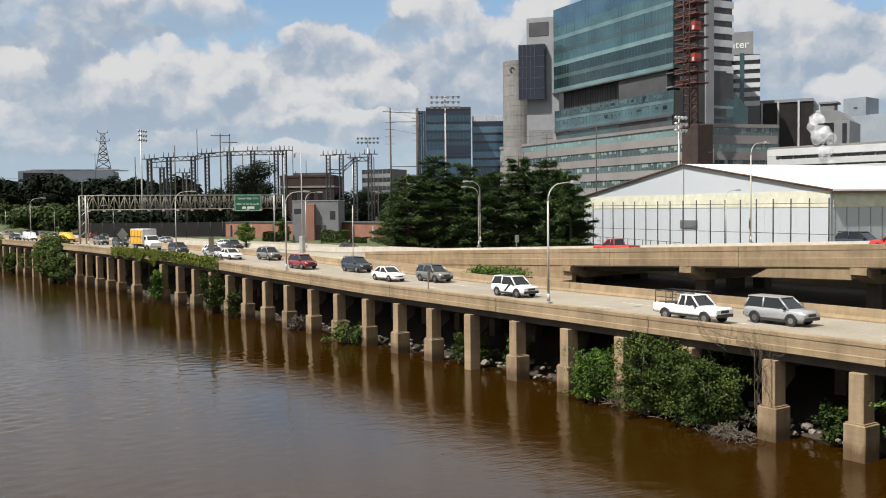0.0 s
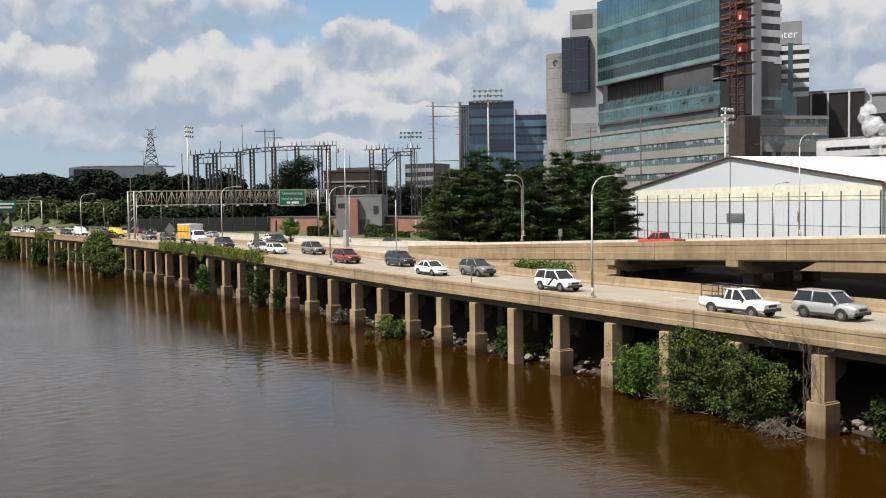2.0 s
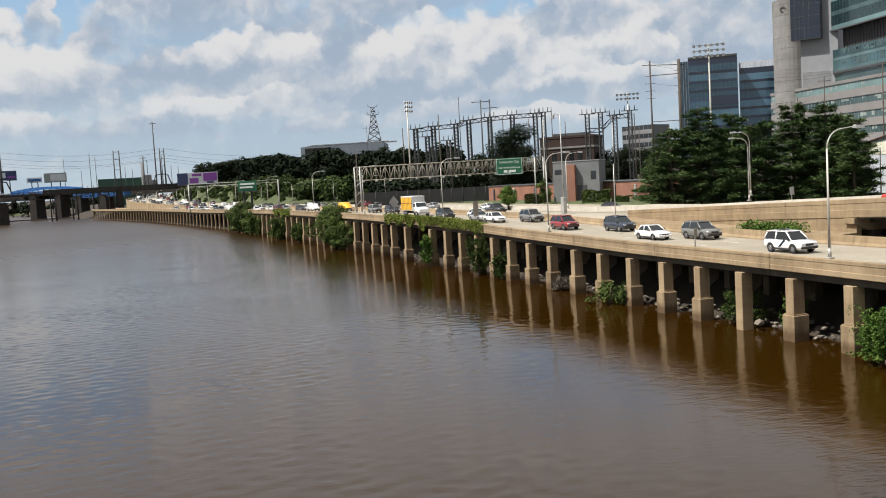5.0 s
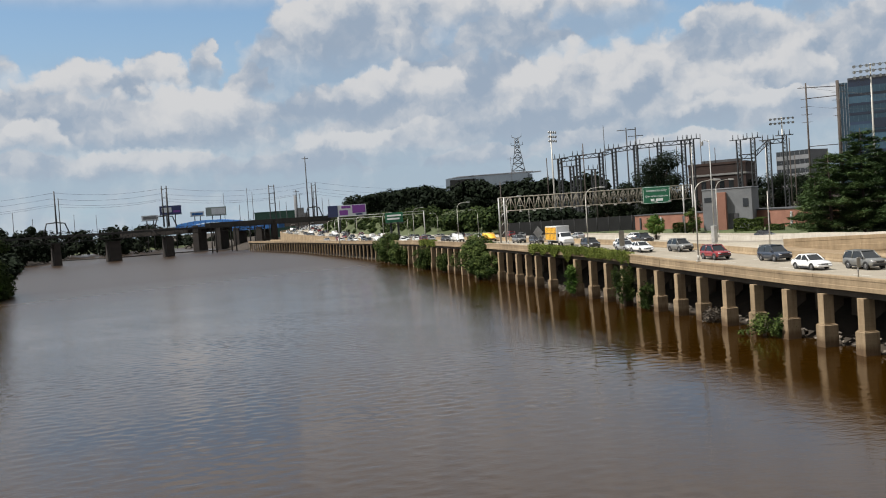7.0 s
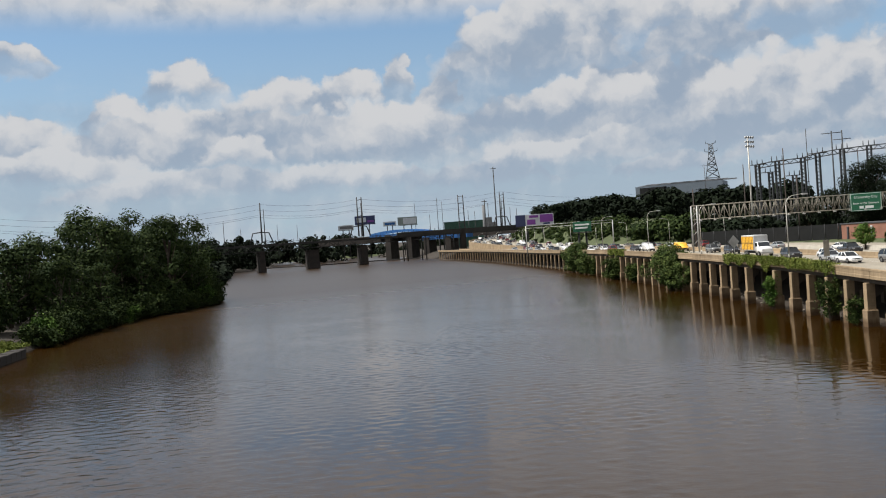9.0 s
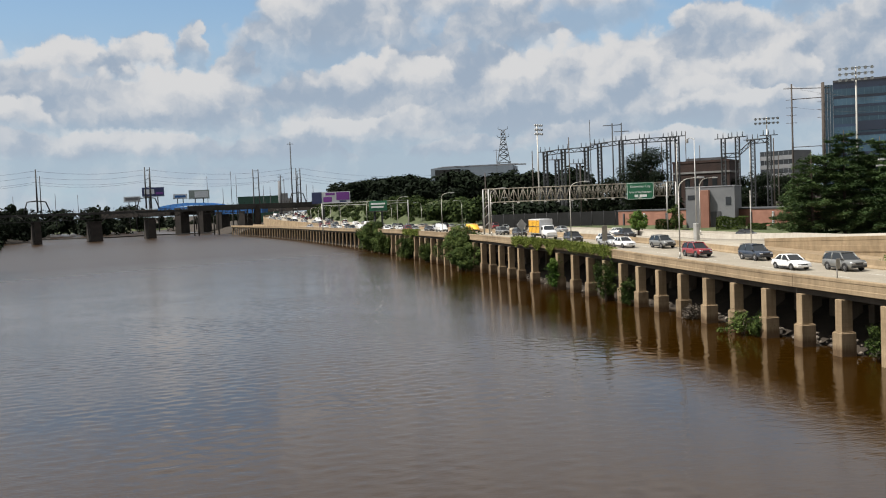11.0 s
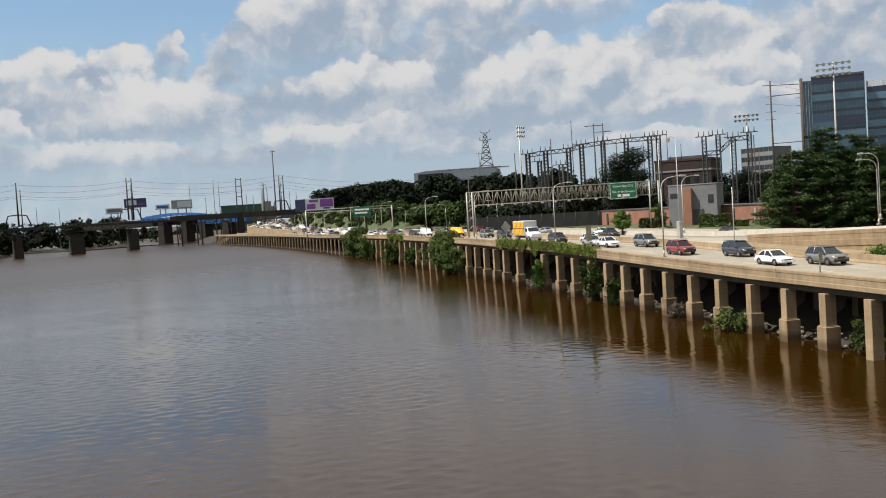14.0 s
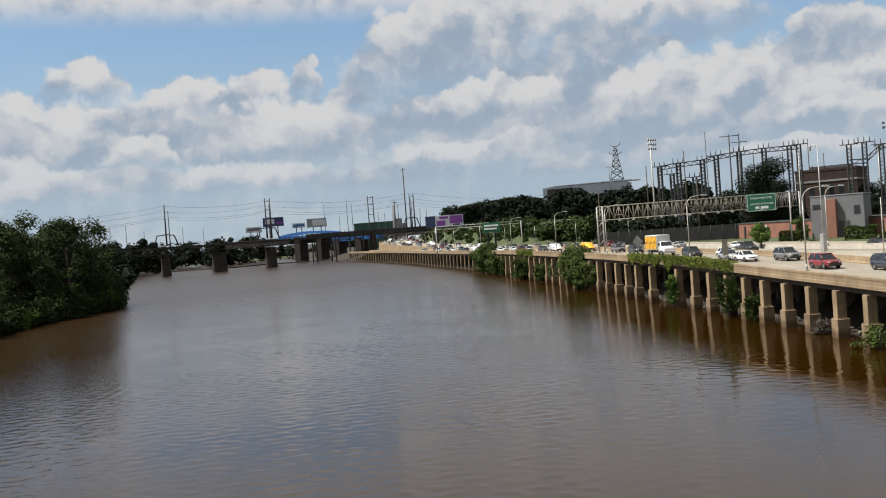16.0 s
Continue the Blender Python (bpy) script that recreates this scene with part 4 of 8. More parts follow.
# pale strips painted in for lit ceiling glimpses behind the glass
bm = bmesh.new()
random.seed(5)
for j in range(60):
    x, fl = random.uniform(2, GW - 4), random.choice((38.9, 42.2))
    wd = random.uniform(0.8, 2.8)
    block(bm, x, x + wd, 0.14, 0.19, fl + random.uniform(0.2, 1.2), fl + 1.5 + random.uniform(0.0, 0.7))
tagged(part("blinds", bm, M_TEALPALE, tower), kind="stuff")

# grey corner shaft with the dark projecting bay
cp_, cq = polar(-5.25, 310), polar(-7.0, 308)
m = frame_at((cp_[0], cp_[1], 0), cq)
CW = math.hypot(cq[0] - cp_[0], cq[1] - cp_[1])
shaft = thing("stair_tower", "pale grey clad stair tower with a dark blue projecting bay", "office tower", m)
bm = bmesh.new()
block(bm, 0, CW + 1.2, 0, 24, 34, 75.5)
part("body", bm, M_PANELGREY, shaft)
bm = bmesh.new()
block(bm, 0.8, CW - 2.2, -0.12, 0.1, 69.5, 74.0)
part("louvre", bm, M_PANELDARK, shaft)
bm = bmesh.new()
soft_block(bm, -2.2, CW - 3.0, -2.6, 0.0, 48.5, 66.5, 0.15)
bay = part("glass_bay", bm, M_BLUEDARK, shaft, "dark blue glass bay")
bm = bmesh.new()
for j in range(5):
    block(bm, -2.2 + j * 1.35, -2.12 + j * 1.35, -2.68, -2.6, 48.5, 66.5)
for j in range(6):
    block(bm, -2.2, CW - 3.0, -2.68, -2.6, 48.5 + j * 3.5, 48.6 + j * 3.5)
tagged(part("mullions", bm, M_PANELDARK, bay), kind="stuff")
bm = bmesh.new()
block(bm, 0.5, CW - 1, -0.1, 0.05, 32, 38.5)
part("louvre", bm, M_STUCCO, shaft)

# curved stone drum at the end
dx, dy = polar(-4.75, 318)
drum = thing("stone_drum", "rounded grey stone stair drum with level joints", "office tower", pose(dx, dy, 0))
DR = 5.4
z = 20.0
k = 0
while z < 62.0:
    h = min(3.4, 62.4 - z)
    bm = bmesh.new()
    n = 28
    a = [(DR * math.cos(2 * math.pi * i / n), DR * math.sin(2 * math.pi * i / n)) for i in range(n)]
    lo = [bm.verts.new((x, y, z + 0.08)) for x, y in a]
    hi = [bm.verts.new((x, y, z + h)) for x, y in a]
    for i in range(n):
        f = bm.faces.new((lo[i], lo[(i + 1) % n], hi[(i + 1) % n], hi[i]))
    bm.faces.new(hi)
    bm.faces.new(lo[::-1])
    part("stone_course", bm, M_STONE, drum)
    z += h
bm = bmesh.new()
beam(bm, (0, 0, 19), (0, 0, 61.8), DR - 0.12, n=28)
part("core", bm, M_PANELDARK, drum)
bm = bmesh.new()
ra = radians(-118)
for rr, zz in ((0.9, 59.2), (0.55, 59.2)):
    pts = [(DR * math.cos(ra + t_ * 0.0) + 0 + math.cos(ra) * 0.12 - math.sin(ra) * rr * math.cos(t_), DR * math.sin(ra) + math.sin(ra) * 0.12 + math.cos(ra) * rr * math.cos(t_), zz + rr * math.sin(t_)) for t_ in [i * math.pi / 8 for i in range(13)]]
    tube(bm, pts, 0.09)
part("emblem", bm, M_PANELDARK, drum)

# end bay in the frame and the banded tower beyond the hoist
m = frame_at((gq[0], gq[1], 0), (gq[0] + 0.9, gq[1] + 0.436))
endbay = thing("unfinished_bay", "unglazed end bay with bare floor slabs", "building site", m)
bm = bmesh.new()
block(bm, 0.5, 11.0, 3.0, 25, 30, 77)
part("back_wall", bm, M_PANELDARK, endbay)
for j in range(12):
    bm = bmesh.new()
    block(bm, 0.2, 11.0, 0.2, 3.0, 33.5 + j * 3.9, 33.9 + j * 3.9)
    part("floor_slab", bm, M_STUCCO, endbay)
band = thing("banded_tower", "white and dark banded hospital tower with a grey end wall", "office tower", m)
bm = bmesh.new()
block(bm, 11.2, 14.0, -0.5, 24, 30, 88)
part("end_wall", bm, M_PANELGREY, band)
bm = bmesh.new()
block(bm, 14.1, 21.4, 0.4, 24, 30, 88)
part("body", bm, M_BLACKGLASS, band)
for j in range(10):
    z = 50.0 + j * 3.62
    bm = bmesh.new()
    block(bm, 14.1, 21.6, 0.0, 0.5, z, z + 1.9)
    part("white_band", bm, M_BANDWHITE, band)
bm = bmesh.new()
block(bm, 14.1, 21.6, 0.0, 0.4, 42.9, 49.6)
part("dark_panel", bm, M_PANELDARK, band)
strip_facade(band, 21.6, 0.0, 34.0, 3.0, 3, 0.8, (M_TEAL, M_TEALPALE, M_MULLION), 1.6, 0.05, 14.1)
# glass stair link beside it
bm = bmesh.new()
block(bm, 21.8, 30.0, 3, 20, 30, 41.0)
hexa(bm, [(21.8, 3, 41.0), (30.0, 3, 41.0), (30.0, 20, 41.0), (21.8, 20, 41.0), (21.8, 3, 45.5), (24.5, 3, 45.5), (24.5, 20, 45.5), (21.8, 20, 45.5)])
part("glass_link", bm, M_TEAL, band)

# second banded block with the sign box, further back
ep, eq = polar(-17.2, 306), polar(-18.95, 306)
m = frame_at((ep[0], ep[1], 0), eq)
EW = math.hypot(eq[0] - ep[0], eq[1] - ep[1])
annexe = thing("banded_annexe", "white banded hospital annexe under a grey sign box", "office tower", m)
bm = bmesh.new()
block(bm, 0, EW, 0.4, 20, 30, 60)
part("body", bm, M_BLACKGLASS, annexe)
for j in range(6):
    bm = bmesh.new()
    block(bm, 0, EW, 0.0, 0.5, 44.0 + j * 2.85, 45.5 + j * 2.85)
    part("white_band", bm, M_BANDWHITE, annexe)
bm = bmesh.new()
block(bm, EW * 0.35, EW * 0.5, -0.05, 0.5, 44, 60.5)
part("glass_bay", bm, M_TEAL, annexe)
bm = bmesh.new()
block(bm, -1.0, EW * 0.78, 0.6, 10, 60.2, 67.2)
part("sign_box", bm, M_PANELGREY, annexe, "grey rooftop sign box")


def letters(body, size, mat, parent, m, label=""):
    """Raised lettering as a mesh; x to the right, y up, facing z."""
    cu = bpy.data.curves.new("lettering", "FONT")
    cu.body, cu.size, cu.extrude, cu.align_x, cu.align_y = body, size, 0.02, "CENTER", "CENTER"
    tmp = new("lettering", cu)
    bpy.context.view_layer.update()
    me_ = bpy.data.meshes.new_from_object(tmp.evaluated_get(bpy.context.evaluated_depsgraph_get()))
    bpy.data.objects.remove(tmp)
    me_.materials.clear()
    me_.materials.append(mat)
    ob = new("lettering", me_)
    ob.parent = parent
    ob.matrix_local = m
    return tagged(ob, label) if label else ob


letters("Center", 3.4, M_WHITE, annexe, Matrix.Translation((EW * 0.78 - 6.2, 0.5, 63.2)) @ pose(0, 0, 0, 90, 0, 0), "white raised lettering")

# podium with long window strips
pp, pq, pr = polar(-3.6, 325), polar(-14.9, 248), polar(-19.9, 262)
podium = thing("podium_block", "low beige hospital podium with long strips of windows", "office building", frame_at((pp[0], pp[1], 0), pq))
PW = math.hypot(pq[0] - pp[0], pq[1] - pp[1])
bm = bmesh.new()
block(bm, 0, PW, 0.4, 14, 6, 33.3)
part("body", bm, M_BEIGE, podium)
bm = bmesh.new()
block(bm, -0.3, PW, -0.3, 14, 33.3, 34.2)
part("roof_edge", bm, M_BEIGE, podium)
strip_facade(podium, PW, 0.0, 12.0, 4.26, 5, 2.2, (M_WINDOW, M_BEIGE, M_PANELGREY), 1.7, 0.25)
wing = thing("podium_wing", "beige podium wing with strips of green windows", "office building", frame_at((pq[0], pq[1], 0), pr))
RW = math.hypot(pr[0] - pq[0], pr[1] - pq[1])
bm = bmesh.new()
block(bm, 0, RW, 0.4, 14, 6, 33.3)
part("body", bm, M_BEIGE, wing)
bm = bmesh.new()
block(bm, 0.3, RW + 0.3, -0.3, 14, 33.3, 34.2)
part("roof_edge", bm, M_BEIGE, wing)
strip_facade(wing, RW, 0.0, 12.0, 4.26, 5, 2.2, (M_WINDOW, M_BEIGE, M_PANELGREY), 1.7, 0.25)

# pale strips for blinds, and for lit rooms, at the podium windows
random.seed(15)
for ob_, w_ in ((podium, PW), (wing, RW)):
    for fl in range(5):
        bm = bmesh.new()
        x = 1.0
        while x < w_ - 2:
            wd = random.uniform(0.5, 1.6)
            if random.random() < 0.55:
                drop = random.uniform(0.3, 1.5)
                block(bm, x, x + wd, -0.012, 0.0, 12.0 + fl * 4.26 + 4.2 - drop, 12.0 + fl * 4.26 + 4.2)
            x += wd + random.choice((0.1, 0.1, 0.4, 1.4))
        tagged(part("blinds", bm, M_BLIND, ob_, "pale window blinds"), kind="stuff")
# construction hoist: a lattice mast on a dark wrapped base with two red cars
hx, hy = polar(-15.3, 245)
hoist = thing("construction_hoist", "rust-red lattice construction hoist with two red cabins", "hoist", pose(hx, hy, 0, 0, 0, -64))
bm = bmesh.new()
soft_block(bm, -3.4, 2.6, -1.5, 3.5, 6, 33.5, 0.1)
part("wrapped_base", bm, M_NET, hoist, "dark netting round the base")
for sx, sy in ((-2.6, -1.6), (-0.4, -1.6), (-2.6, 1.2), (-0.4, 1.2)):
    bm = bmesh.new()
    beam(bm, (sx, sy, 33), (sx, sy, 92), 0.16, n=4)
    part("mast_leg", bm, M_RUST, hoist)
bm = bmesh.new()
z = 33.0
while z < 91:
    for a, b in (((-2.6, -1.6), (-0.4, -1.6)), ((-0.4, -1.6), (-0.4, 1.2)), ((-2.6, 1.2), (-0.4, 1.2)), ((-2.6, -1.6), (-2.6, 1.2))):
        beam(bm, (*a, z), (*b, z), 0.12, n=4, caps=False)
        beam(bm, (*a, z), (*b, z + 2.0), 0.1, n=4, caps=False)
    z += 2.0
part("bracing", bm, M_RUST, hoist)
for j in range(14):
    bm = bmesh.new()
    zz = 44.0 + j * 2.9
    block(bm, -6.4, 1.6, -1.4, 3.0, zz, zz + 0.35)
    block(bm, -5.6, -5.45, -1.4, 3.0, zz, zz + 1.3)
    block(bm, -6.4, 1.6, -1.45, -1.3, zz + 1.1, zz + 1.25)
    block(bm, -6.4, 1.6, -1.45, -1.38, zz + 0.55, zz + 0.65)
    part("landing", bm, M_RUST, hoist)
for zz in (49.3, 57.2):
    bm = bmesh.new()
    soft_block(bm, 0.0, 1.5, -1.6, 0.6, zz, zz + 2.2, 0.12)
    cab = part("hoist_cabin", bm, M_RED, hoist, "red hoist cabin with a pale panel")
    bm = bmesh.new()
    block(bm, 0.7, 1.4, -1.66, -1.6, zz + 0.2, zz + 1.2)
    part("panel", bm, M_PANELWHITE, cab)

# two blue glass towers
for (a0, a1, d, ztop, lab) in ((1.0, -1.78, 430, 59.0, "mid-rise blue glass office tower with dark window bands"), (-1.86, -3.9, 446, 54.6, "blue glass office tower with a crown of pale fins")):
    bp, bq = polar(a0, d), polar(a1, d)
    t_ob, w = rect_building("glass_tower", bp, bq, 26, 6, ztop, M_BLUEDARK, lab, "office tower")
    strip_facade(t_ob, w, 0.0, 8.0, 4.0, int((ztop - 8) / 4.0), 1.1, (M_BLUEGLASS, M_BLUEDARK, M_MULLION), 1.7, 0.06)
    if ztop > 57:
        bm = bmesh.new()
        block(bm, -4.6, 0, 2.5, 24, 8, ztop - 0.6)
        part("side_wing", bm, M_BLUEGLASS, t_ob, "paler glass side face")
        for j in range(5):
            bm = bmesh.new()
            block(bm, -4.6 + j * 1.1, -4.45 + j * 1.1, 2.35, 2.5, 8, ztop - 0.6)
            part("fin", bm, M_PANELGREY, t_ob)
        bm = bmesh.new()
        block(bm, w * 0.42, w, -0.9, 0.0, 38, 42)
        part("balcony_band", bm, M_BLUEDARK, t_ob)
        bm = bmesh.new()
        block(bm, w * 0.42, w, -0.9, 0.0, 22, 24)
        part("balcony_band", bm, M_BLUEDARK, t_ob)
        bm = bmesh.new()
        block(bm, 0, w, 0, 20, ztop, ztop + 0.8)
        part("roof_edge", bm, M_PANELDARK, t_ob)
    else:
        for j in range(12):
            bm = bmesh.new()
            block(bm, w * j / 12, w * j / 12 + 0.8, 0.5, 1.1, ztop, ztop + 2.2)
            part("crown_fin", bm, M_PANELWHITE, t_ob, "pale crown fin")
        bm = bmesh.new()
        block(bm, 0, w, 0.5, 1.1, ztop + 2.2, ztop + 2.7)
        part("crown_rail", bm, M_PANELWHITE, t_ob)

# dark glass block, white car park and the towers at the edge
bp, bq = polar(-18.5, 331), polar(-21.85, 329)
dark, w = rect_building("dark_glass_block", bp, bq, 24, 6, 47.6, M_BROWNGLASS, "black glass office block with white upright fins", "office building")
bm = bmesh.new()
block(bm, 0, w, 0, 0.34, 47.0, 48.0)
part("roof_edge", bm, M_PANELGREY, dark)
for x in (0.15, 0.42, 0.75):
    bm = bmesh.new()
    block(bm, w * x, w * x + 0.6, -0.1, 0.34, 22, 47.4)
    part("white_fin", bm, M_PANELWHITE, dark)
bm = bmesh.new()
block(bm, 0, w * 0.42, -2.2, 0.3, 22, 39)
part("lower_bay", bm, M_BROWNGLASS, dark)
bp, bq = polar(-19.4, 232), polar(-30, 215)
park, w = rect_building("parking_deck", bp, bq, 22, 6, 24.2, M_PANELDARK, "long white concrete parking deck with level slots", "car park")
for z0, z1, xs in ((24.3, 25.9, 0.0), (22.1, 23.5, 0.0), (20.4, 21.7, 3.0), (17.6, 19.4, 3.0), (13.0, 16.0, 3.0)):
    bm = bmesh.new()
    soft_block(bm, xs, w, -0.4, 0.5, z0, z1, 0.04)
    part("deck_edge", bm, M_PANELWHITE, park, "white deck edge")
bm = bmesh.new()
block(bm, 0.0, 2.2, -0.38, 0.5, 23.5, 24.3)
part("slot_end", bm, M_PANELWHITE, park)
bm = bmesh.new()
block(bm, -0.4, w, 1.0, 20, 25.4, 26.5)
part("roof_slab", bm, M_BEIGE, park)
for j in range(18):
    bm = bmesh.new()
    block(bm, 3 + j * 3.1, 3.22 + j * 3.1, 0.0, 0.4, 12, 24.4)
    part("deck_column", bm, M_STUCCO, park)
bp, bq = polar(-21.9, 340), polar(-23.75, 338)
blk, w = rect_building("sloped_roof_block", bp, bq, 22, 6, 41.0, M_PANELGREY, "grey office block with a chamfered roof corner", "office building")
bm = bmesh.new()
hexa(bm, [(0, 0.35, 41), (w, 0.35, 41), (w, 20, 41), (0, 20, 41), (0, 0.35, 44.5), (w - 4, 0.35, 44.5), (w - 4, 20, 44.5), (0, 20, 44.5)])
block(bm, 1.5, 6, 2, 8, 44.5, 47.0)
block(bm, 1.0, 7.0, 1.5, 8, 47.0, 47.6)
part("roof_house", bm, M_STUCCO, blk)
bm = bmesh.new()
block(bm, 0.2, w * 0.56, 0.1, 0.4, 22, 40.4)
block(bm, w * 0.8, w * 0.92, 0.1, 0.4, 26, 40)
part("window_band", bm, M_BLACKGLASS, blk)
bp, bq = polar(-23.35, 400), polar(-26.8, 390)
blk, w = rect_building("pale_tower", bp, bq, 20, 6, 47.5, M_HAZE, "pale far tower block with few windows", "office tower")
bm = bmesh.new()
block(bm, 0.5, 9.3, 0.3, 12, 47.5, 54.5)
part("roof_house", bm, M_HAZE, blk)
bm = bmesh.new()
block(bm, 4.6, 6.0, 0.2, 0.4, 50.2, 50.9)
part("vent", bm, M_PANELDARK, blk)
strip_facade(blk, w, 0.0, 24.0, 3.8, 3, 2.2, (M_WINDOW, M_HAZE, M_PANELGREY), 3.0, 0.1)
bm = bmesh.new()
block(bm, 12, 26, -6, 0.3, 24, 33)
part("brown_wing", bm, M_PANELDARK, blk)

# sports warehouse: wide gable towards the road, white roof
WA, WB, WD = Vector((37.9, 145.1)), Vector((0.382, -0.924)), Vector((0.924, 0.382))
HALF = 30.0
p0, p1 = WA - WB * HALF, WA + WB * HALF
hall = thing("sports_hall", "wide pale blue-grey metal sports hall with a white roof", "warehouse", frame_at((p0.x, p0.y, 0), (p1.x, p1.y)))
E_Z, R_Z, WL = 14.75, 19.35, 62.0
bm = bmesh.new()
wall_pts = [(0, 5), (60, 5), (60, E_Z - 0.1), (30, R_Z - 0.1), (0, E_Z - 0.1)]
fr = [bm.verts.new((x, 0.0, z)) for x, z in wall_pts]
bk = [bm.verts.new((x, 0.4, z)) for x, z in wall_pts]
bm.faces.new(fr)
bm.faces.new(bk[::-1])
for j in range(5):
    bm.faces.new((fr[(j + 1) % 5], fr[j], bk[j], bk[(j + 1) % 5]))
part("gable_wall", bm, M_WAREHOUSE, hall)
bm = bmesh.new()
block(bm, 0.3, 59.95, -0.06, 0.0, 12.6, 14.7)
part("cream_band", bm, M_WAREYELLOW, hall, "cream coloured cladding band")
bm = bmesh.new()
block(bm, 59.6, 60.0, 0.4, WL, 5, E_Z - 0.1)
part("side_wall", bm, M_WAREHOUSE, hall)
for j in range(30):
    bm = bmesh.new()
    block(bm, 60.0, 60.04, 0.6 + j * 2.04, 0.75 + j * 2.04, 5, E_Z - 2.2)
    part("cladding_rib", bm, M_PANELGREY, hall)
for j in range(1, 20):
    bm = bmesh.new()
    block(bm, j * 3.0 - 0.03, j * 3.0 + 0.03, -0.02, 0.0, 5, 12.6)
    part("cladding_rib", bm, M_WAREHOUSE, hall)
bm = bmesh.new()
block(bm, 60.0, 60.07, 0.4, WL, 12.6, 14.6)
part("cream_band", bm, M_WAREYELLOW, hall, "cream coloured cladding band")
for sgn in (-1, 1):
    bm = bmesh.new()
    xe = 30 + sgn * 30.5
    ya, yb = -0.22, WL + 0.5
    lo_ = [(xe, ya, E_Z - 0.12), (30, ya, R_Z - 0.05), (30, yb, R_Z - 0.05), (xe, yb, E_Z - 0.12)]
    if sgn > 0:
        lo_ = [lo_[1], lo_[0], lo_[3], lo_[2]]
    hexa(bm, lo_ + [(x, y, z + 0.22) for x, y, z in lo_])
    part("roof_slope", bm, M_WHITEROOF, hall, "bright white roof slope")
    bm = bmesh.new()
    beam(bm, (xe, -0.3, E_Z + 0.02), (30, -0.3, R_Z + 0.08), 0.16, n=4)
    part("verge_trim", bm, M_RUST, hall, "dark red verge trim")
bm = bmesh.new()
block(bm, 60.3, 60.7, -0.6, WL + 0.5, E_Z - 0.35, E_Z - 0.1)
part("gutter", bm, M_RUST, hall)
bm = bmesh.new()
block(bm, 29.2, 33.4, -0.12, 0.0, 9.4, 10.7)
for j in range(7):
    block(bm, 29.2, 33.4, -0.16, -0.1, 9.45 + j * 0.17, 9.51 + j * 0.17)
part("wall_vent", bm, M_STUCCO, hall, "grey louvred wall vent")
bm = bmesh.new()
for x in (30.0, 60.02):
    block(bm, x - 0.08, x + 0.08, -0.09, 0.0, 5, 14.7 if x > 40 else 19.0)
part("corner_trim", bm, M_PANELGREY, hall)

# tall chain-link court fence in front of the hall
FA, FB = WA - WB * 33 - WD * 7.5, WA + WB * 38 - WD * 7.5
fence = thing("court_fence", "tall black chain-link court fence on steel posts", "fence", frame_at((FA.x, FA.y, 0), (FB.x, FB.y)))
FL = (FB - FA).length
k = 0
x = 0.0
post0 = None
while x <= FL:
    if post0 is None:
        bm = bmesh.new()
        beam(bm, (0, 0, 5.5), (0, 0, 13.7), 0.085, n=6)
        post0 = part("post", bm, M_DARKSTEEL, fence)
        post0.matrix_local = Matrix.Translation((x, 0, 0))
    else:
        share("post", post0, fence, Matrix.Translation((x, 0, 0)))
    x += 3.05
for zz in (13.1, 9.4, 6.6):
    bm = bmesh.new()
    beam(bm, (0, 0, zz), (FL, 0, zz), 0.045, n=4)
    part("rail", bm, M_DARKSTEEL, fence)
low = thing("low_fence", "low chain-link fence with slim posts", "fence", frame_at((FA.x - 4, FA.y - 3, 0), (FB.x - 4, FB.y - 1.5)))
for j in range(26):
    bm = bmesh.new()
    beam(bm, (j * 1.9, 0, 5.8), (j * 1.9, 0, 8.7 - j * 0.03), 0.05, n=5)
    part("post", bm, M_DARKSTEEL, low)
for zz in (8.6, 7.4):
    bm = bmesh.new()
    beam(bm, (0, 0, zz), (47, 0, zz - 0.7), 0.04, n=4)
    part("rail", bm, M_DARKSTEEL, low)

# red brick boundary building with its entrance block
b0, b1, b2 = polar(13.6, 250), polar(8.4, 226), polar(1.0, 190)
for pa, pb_ in ((b0, b1), (b1, b2)):
    ob, w = rect_building("brick_wall_building", pa, pb_, 10, 5.0, 9.75, M_BRICK, "low flat-roofed red brick building with a dark coping", "building")
    bm = bmesh.new()
    block(bm, -0.1, w + 0.1, 0.2, 10.1, 9.75, 10.0)
    part("coping", bm, M_PANELDARK, ob)
    k = int(w / 7)
    for j in range(k):
        bm = bmesh.new()
        soft_block(bm, (j + 0.5) * w / k - 0.25, (j + 0.5) * w / k + 0.25, 0.05, 0.35, 5.2, 9.2, 0.04)
        part("downpipe", bm, M_PANELWHITE if j % 2 else M_PANELDARK, ob)
sp, sq = polar(9.3, 211), polar(6.5, 209)
ob, w = rect_building("stucco_block", sp, sq, 9, 6.0, 14.9, M_STUCCO, "grey stucco entrance block beside a brick pylon", "building")
bm = bmesh.new()
soft_block(bm, w * 0.31, w * 0.50, -1.0, 0.4, 5.5, 14.2, 0.05)
part("brick_pylon", bm, M_BRICK, ob, "red brick pylon")
bm = bmesh.new()
block(bm, w * 0.82, w * 0.93, 0.28, 0.4, 10.8, 12.6)
part("window", bm, M_BLACKGLASS, ob)
bm = bmesh.new()
block(bm, w * 0.04, w * 0.2, 0.28, 0.4, 12.2, 13.2)
part("window", bm, M_BLACKGLASS, ob)
bm = bmesh.new()
block(bm, w * 0.52, w * 0.72, 0.2, 0.4, 5.5, 9.5)
part("doorway", bm, M_PANELDARK, ob)
bm = bmesh.new()
